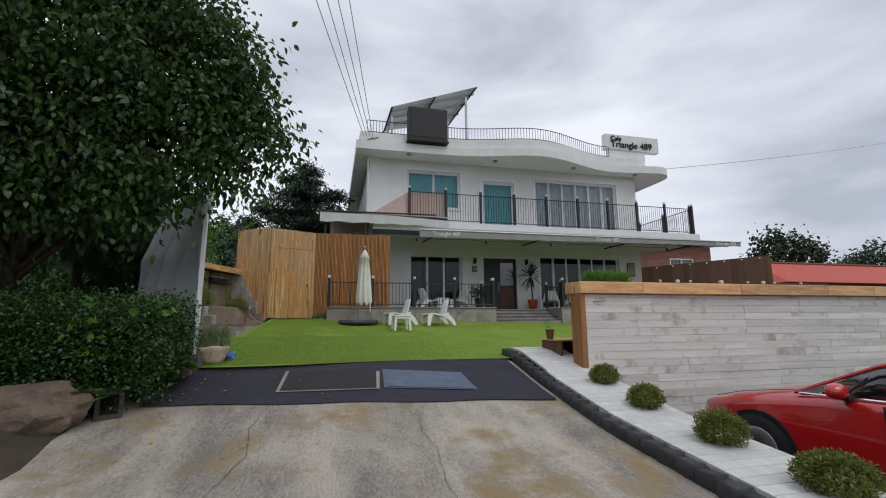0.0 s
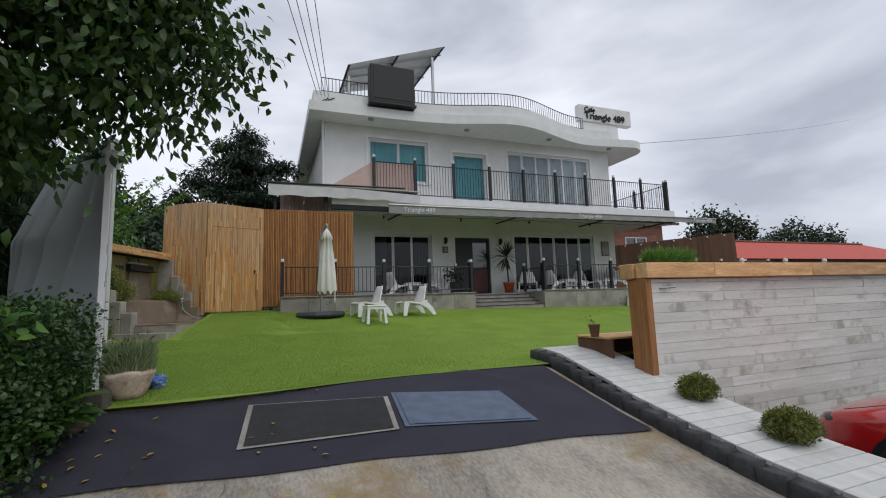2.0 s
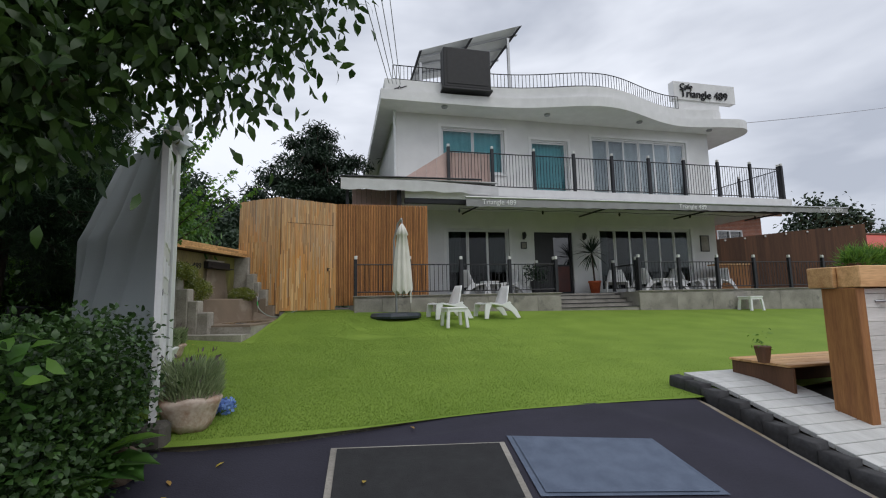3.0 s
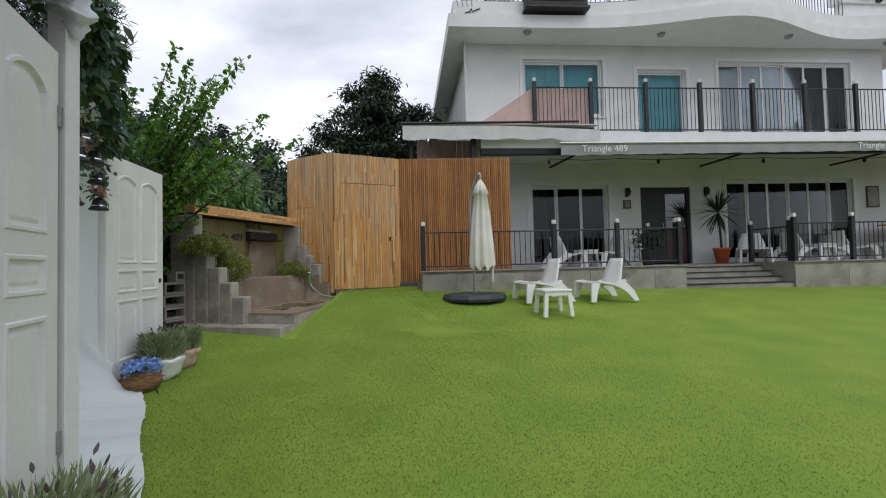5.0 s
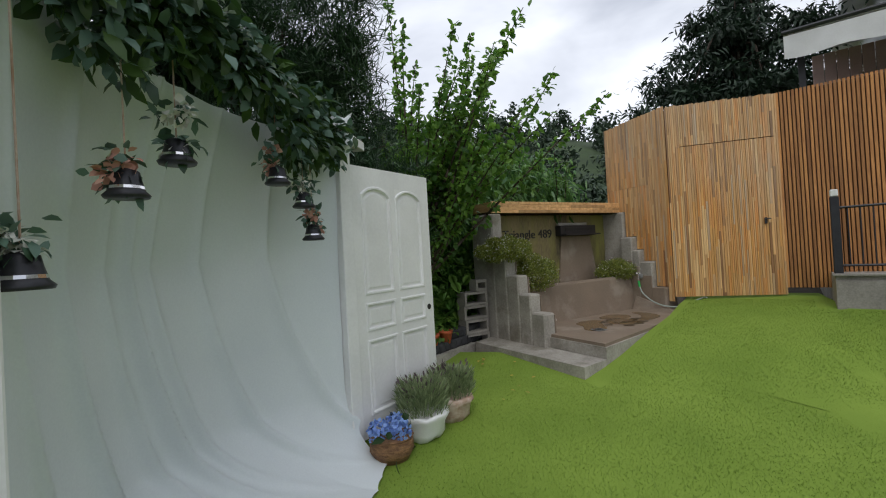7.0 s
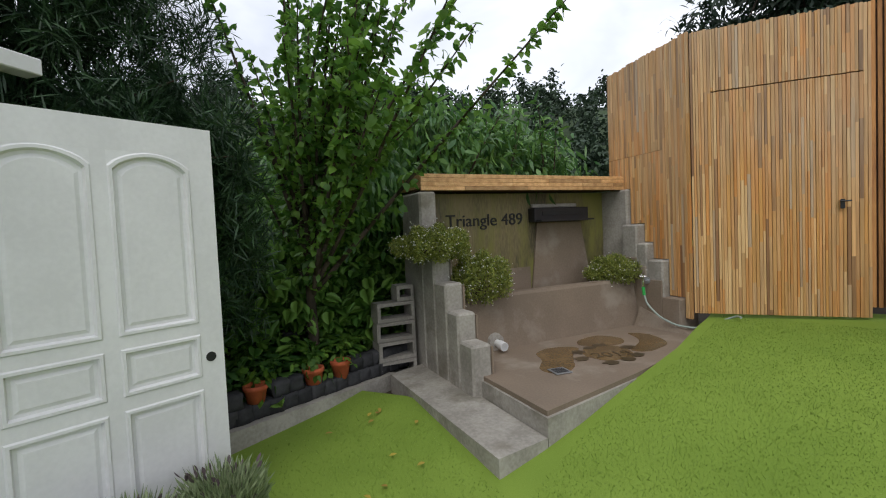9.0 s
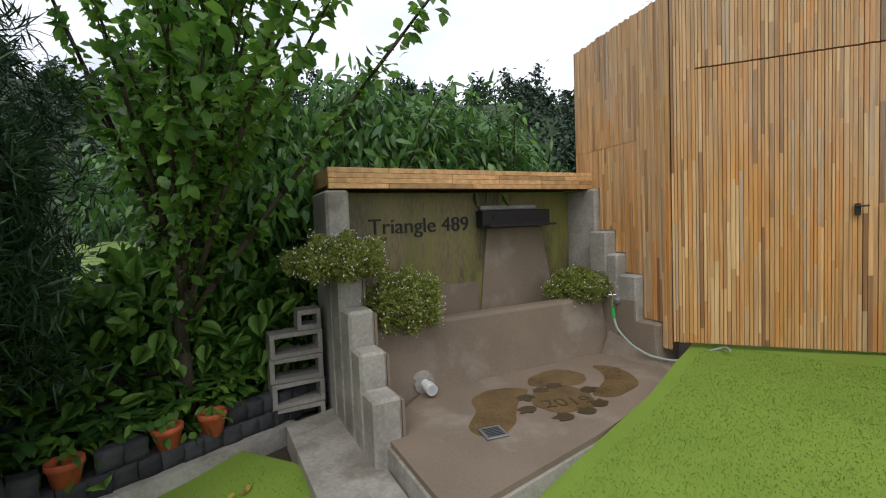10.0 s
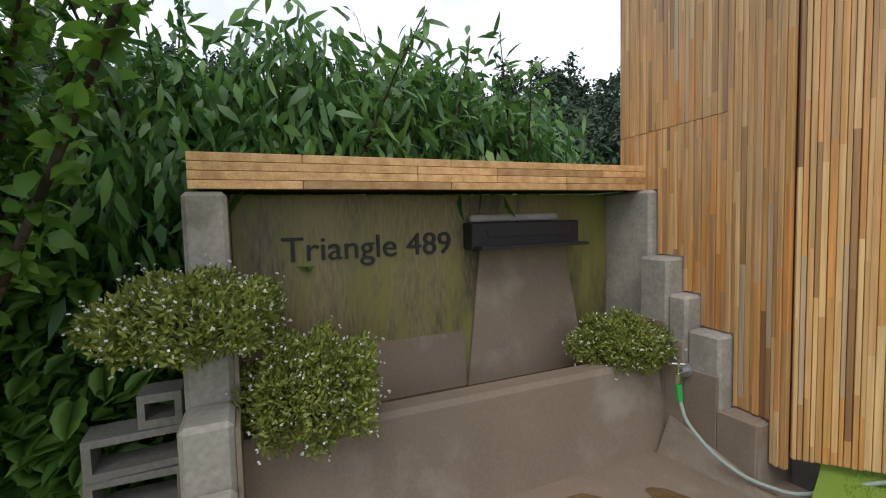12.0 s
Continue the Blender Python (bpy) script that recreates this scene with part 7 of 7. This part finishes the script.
# overhead wires
ow = thing("overhead_wire", (0, 10, 12), "thin grey overhead wires running to the roof", "wire")
for i in range(4):
    a, c = Vector((1.05 + 0.12 * i, 17.0, 9.35)), Vector((-4.0 + 0.75 * i, 2.5 + 0.3 * i, 15.5))
    pts = [a.lerp(c, f) - Vector((0, 0, 1.2 * f * (1 - f))) for f in [k / 10 for k in range(11)]]
    part("wire", tube(bmesh.new(), pts, 0.012, 5), M_steel, ow)
tube_pts = [Vector((1.2, 17.05, 9.2)) + 0.12 * Vector(noise.noise_vector((k * 0.9, 0, 0))) + Vector((0.05 * k, 0, 0.02 * k)) for k in range(9)]
part("cable_coil", tube(bmesh.new(), tube_pts, 0.015, 5), M_black, ow)
a, c = Vector((15.2, 17.8, 9.3)), Vector((60, 30, 21.0))
part("wire", tube(bmesh.new(), [a.lerp(c, k / 10) - Vector((0, 0, 1.2 * (k / 10) * (1 - k / 10))) for k in range(11)], 0.014, 5), M_steel, ow)

# things on the terrace wall
for x in (5.82, 8.15):
    t = thing("wall_lamp", (x, FY - 0.1, 4.5), "small dark wall lamp beside the front door", "lamp", "lamps beside the door")
    part("plate", cube(x - 0.04, x + 0.04, FY - 0.03, FY - 0.002, 4.45, 4.7), M_black, t)
    part("shade", lathe(bmesh.new(), [(0.04, -0.12), (0.07, 0), (0.03, 0.1)], 12, (x, FY - 0.11, 4.6)), M_black, t)
for x0, x1, z0, z1 in ((5.70, 5.92, 4.12, 4.36), (13.14, 13.54, 4.05, 4.68)):
    t = thing("wall_plaque", (x0, FY, z0), "dark framed plaque on the white wall", "plaque")
    part("board", cube(x0, x1, FY - 0.03, FY - 0.002, z0, z1, bevel=0.004), M_black, t)
    part("face", cube(x0 + 0.03, x1 - 0.03, FY - 0.034, FY - 0.031, z0 + 0.03, z1 - 0.03), M_concrete, t)
t = thing("potted_palm", (8.1, 17.2, 2.53), "spiky palm in a terracotta pot by the door", "potted plant")
part("pot", lathe(bmesh.new(), [(0.14, 0), (0.2, 0.35), (0.22, 0.36), (0.22, 0.42), (0.17, 0.42)], 16, (8.1, 17.2, 2.52)), M_terracotta, t, smooth=True)
part("stem", rod(bmesh.new(), (8.1, 17.2, 2.9), (8.05, 17.2, 3.9), 0.035, 0.025), M_bark, t)
r2 = np.random.default_rng(77)
d = rand_dirs(r2, 90, (0, 0, 0.5), 0.8)
part("leaves", leaf_mesh("leaves", np.tile([8.05, 17.2, 3.9], (90, 1)), d, rand_dirs(r2, 90, (0, 0, 1), 0.3), 0.65, 0.04, L_conifer, 0.35), None, t)
t = thing("potted_shrub", (5.4, 16.2, 2.52), "dark bushy plant in a black pot on the terrace", "potted plant")
part("pot", lathe(bmesh.new(), [(0.12, 0), (0.16, 0.4), (0.14, 0.4)], 14, (5.4, 16.1, 2.52)), M_black, t)
part("leaves", foliage(np.random.default_rng(78), np.array([(5.4, 16.1, 3.15), (5.25, 16.1, 3.2), (5.55, 16.1, 3.1)]), 120, 0.11, 0.09, 0.05, L_conifer, "leaves"), None, t)
t = thing("string_lights", (9, 17, 5), "thin cable with small hanging bulbs under the awning", "lights")
part("cable", tube(bmesh.new(), [(3.0 + k * 0.9, 16.0, 5.12 - 0.04 * (k % 2)) for k in range(13)], 0.008, 5), M_black, t)
for k in range(0, 13, 3):
    part("bulb", lathe(bmesh.new(), [(0.02, 0.0), (0.04, -0.06), (0.02, -0.12)], 8, (3.0 + k * 0.9, 16.0, 5.1)), M_black, t)

# fallen leaves on the fabric, drive and lawn corner
r2 = np.random.default_rng(88)
fl = thing("fallen_leaves", (-1, 6, 1.2), "scattered yellow and brown fallen leaves", "leaves", kind="stuff")
pts = []
for k in range(46):
    x, y = r2.uniform(-1.9, 0.2), r2.uniform(4.2, 7.0)
    pts.append((x, y, drive_z(x, y) + 0.035))
for k in range(12):
    x, y = r2.uniform(-3.6, -2.4), r2.uniform(11.0, 12.4)
    pts.append((x, y, lawn_z(x, y) + 0.03))
pts = np.array(pts)
d = rand_dirs(r2, len(pts)) * np.array([1, 1, 0.15])
part("leaves", leaf_mesh("leaves", pts, d, np.tile([0.1, 0.1, 1.0], (len(pts), 1)), 0.06, 0.03, L_yellow, 0.1), None, fl, kind="stuff")

# short blades of the artificial lawn nearest the path
r2 = np.random.default_rng(99)
n = 330000
y = 7.0 + 8.6 * r2.random(n) ** 1.2
x = -0.5 + r2.normal(size=n) * 2.0
ok = x > np.interp(y, [p[0] for p in LAWN_LEFT], [p[1] for p in LAWN_LEFT]) + 0.1
ok &= ~((y > 12.0) & (y > 12.12 + (-2.1 - x) * 0.4) & (x < -2.0))
ok &= ((y < 15.0) | (x < -0.3)) & (y > 7.02 + 0.12 * np.sin(x * 1.3) + np.maximum(0, x - 1.5) * 0.08)
x, y = x[ok], y[ok]
z = np.array([lawn_z(a, c) for a, c in zip(x, y)])
turf = thing("turf_blades", (0, 9, 1.5), "short curled green blades of artificial turf", "grass", kind="stuff")
part("blades", leaf_mesh("blades", np.column_stack([x, y, z - 0.004]), rand_dirs(r2, len(x), (0, 0, 1.0), 0.8), rand_dirs(r2, len(x)), 0.018 * r2.uniform(0.6, 1.2, len(x)), 0.0045, M_blade, 0.3, 0.0), None, turf, kind="stuff")

# fine cracks and joints in the drive
for i, path in enumerate((((1.02, 5.1), (0.98, 4.7), (1.04, 4.3), (0.95, 3.6), (1.0, 2.6)), ((-0.62, 5.6), (-0.70, 5.0), (-0.62, 4.4), (-0.78, 3.7), (-0.7, 2.8)), ((1.0, 2.6), (1.05, 2.2)))):
    b = bmesh.new()
    prev = None
    for k in range(len(path) * 6 - 5):
        j, f = min(k // 6, len(path) - 2), k / 6 - min(k // 6, len(path) - 2)
        x = path[j][0] * (1 - f) + path[j + 1][0] * f + 0.03 * noise.noise((k * 0.7, i, 0))
        y = path[j][1] * (1 - f) + path[j + 1][1] * f
        w = 0.0015 + 0.0025 * abs(noise.noise((k * 0.9, i, 3)))
        cur = (b.verts.new((x - w, y, drive_z(x, y) + 0.011)), b.verts.new((x + w, y, drive_z(x, y) + 0.011)))
        if prev:
            b.faces.new((prev[0], prev[1], cur[1], cur[0]))
        prev = cur
    part("drive_crack", b, M_soil, None, "narrow dark crack in the concrete drive", kind="structure", category="crack")
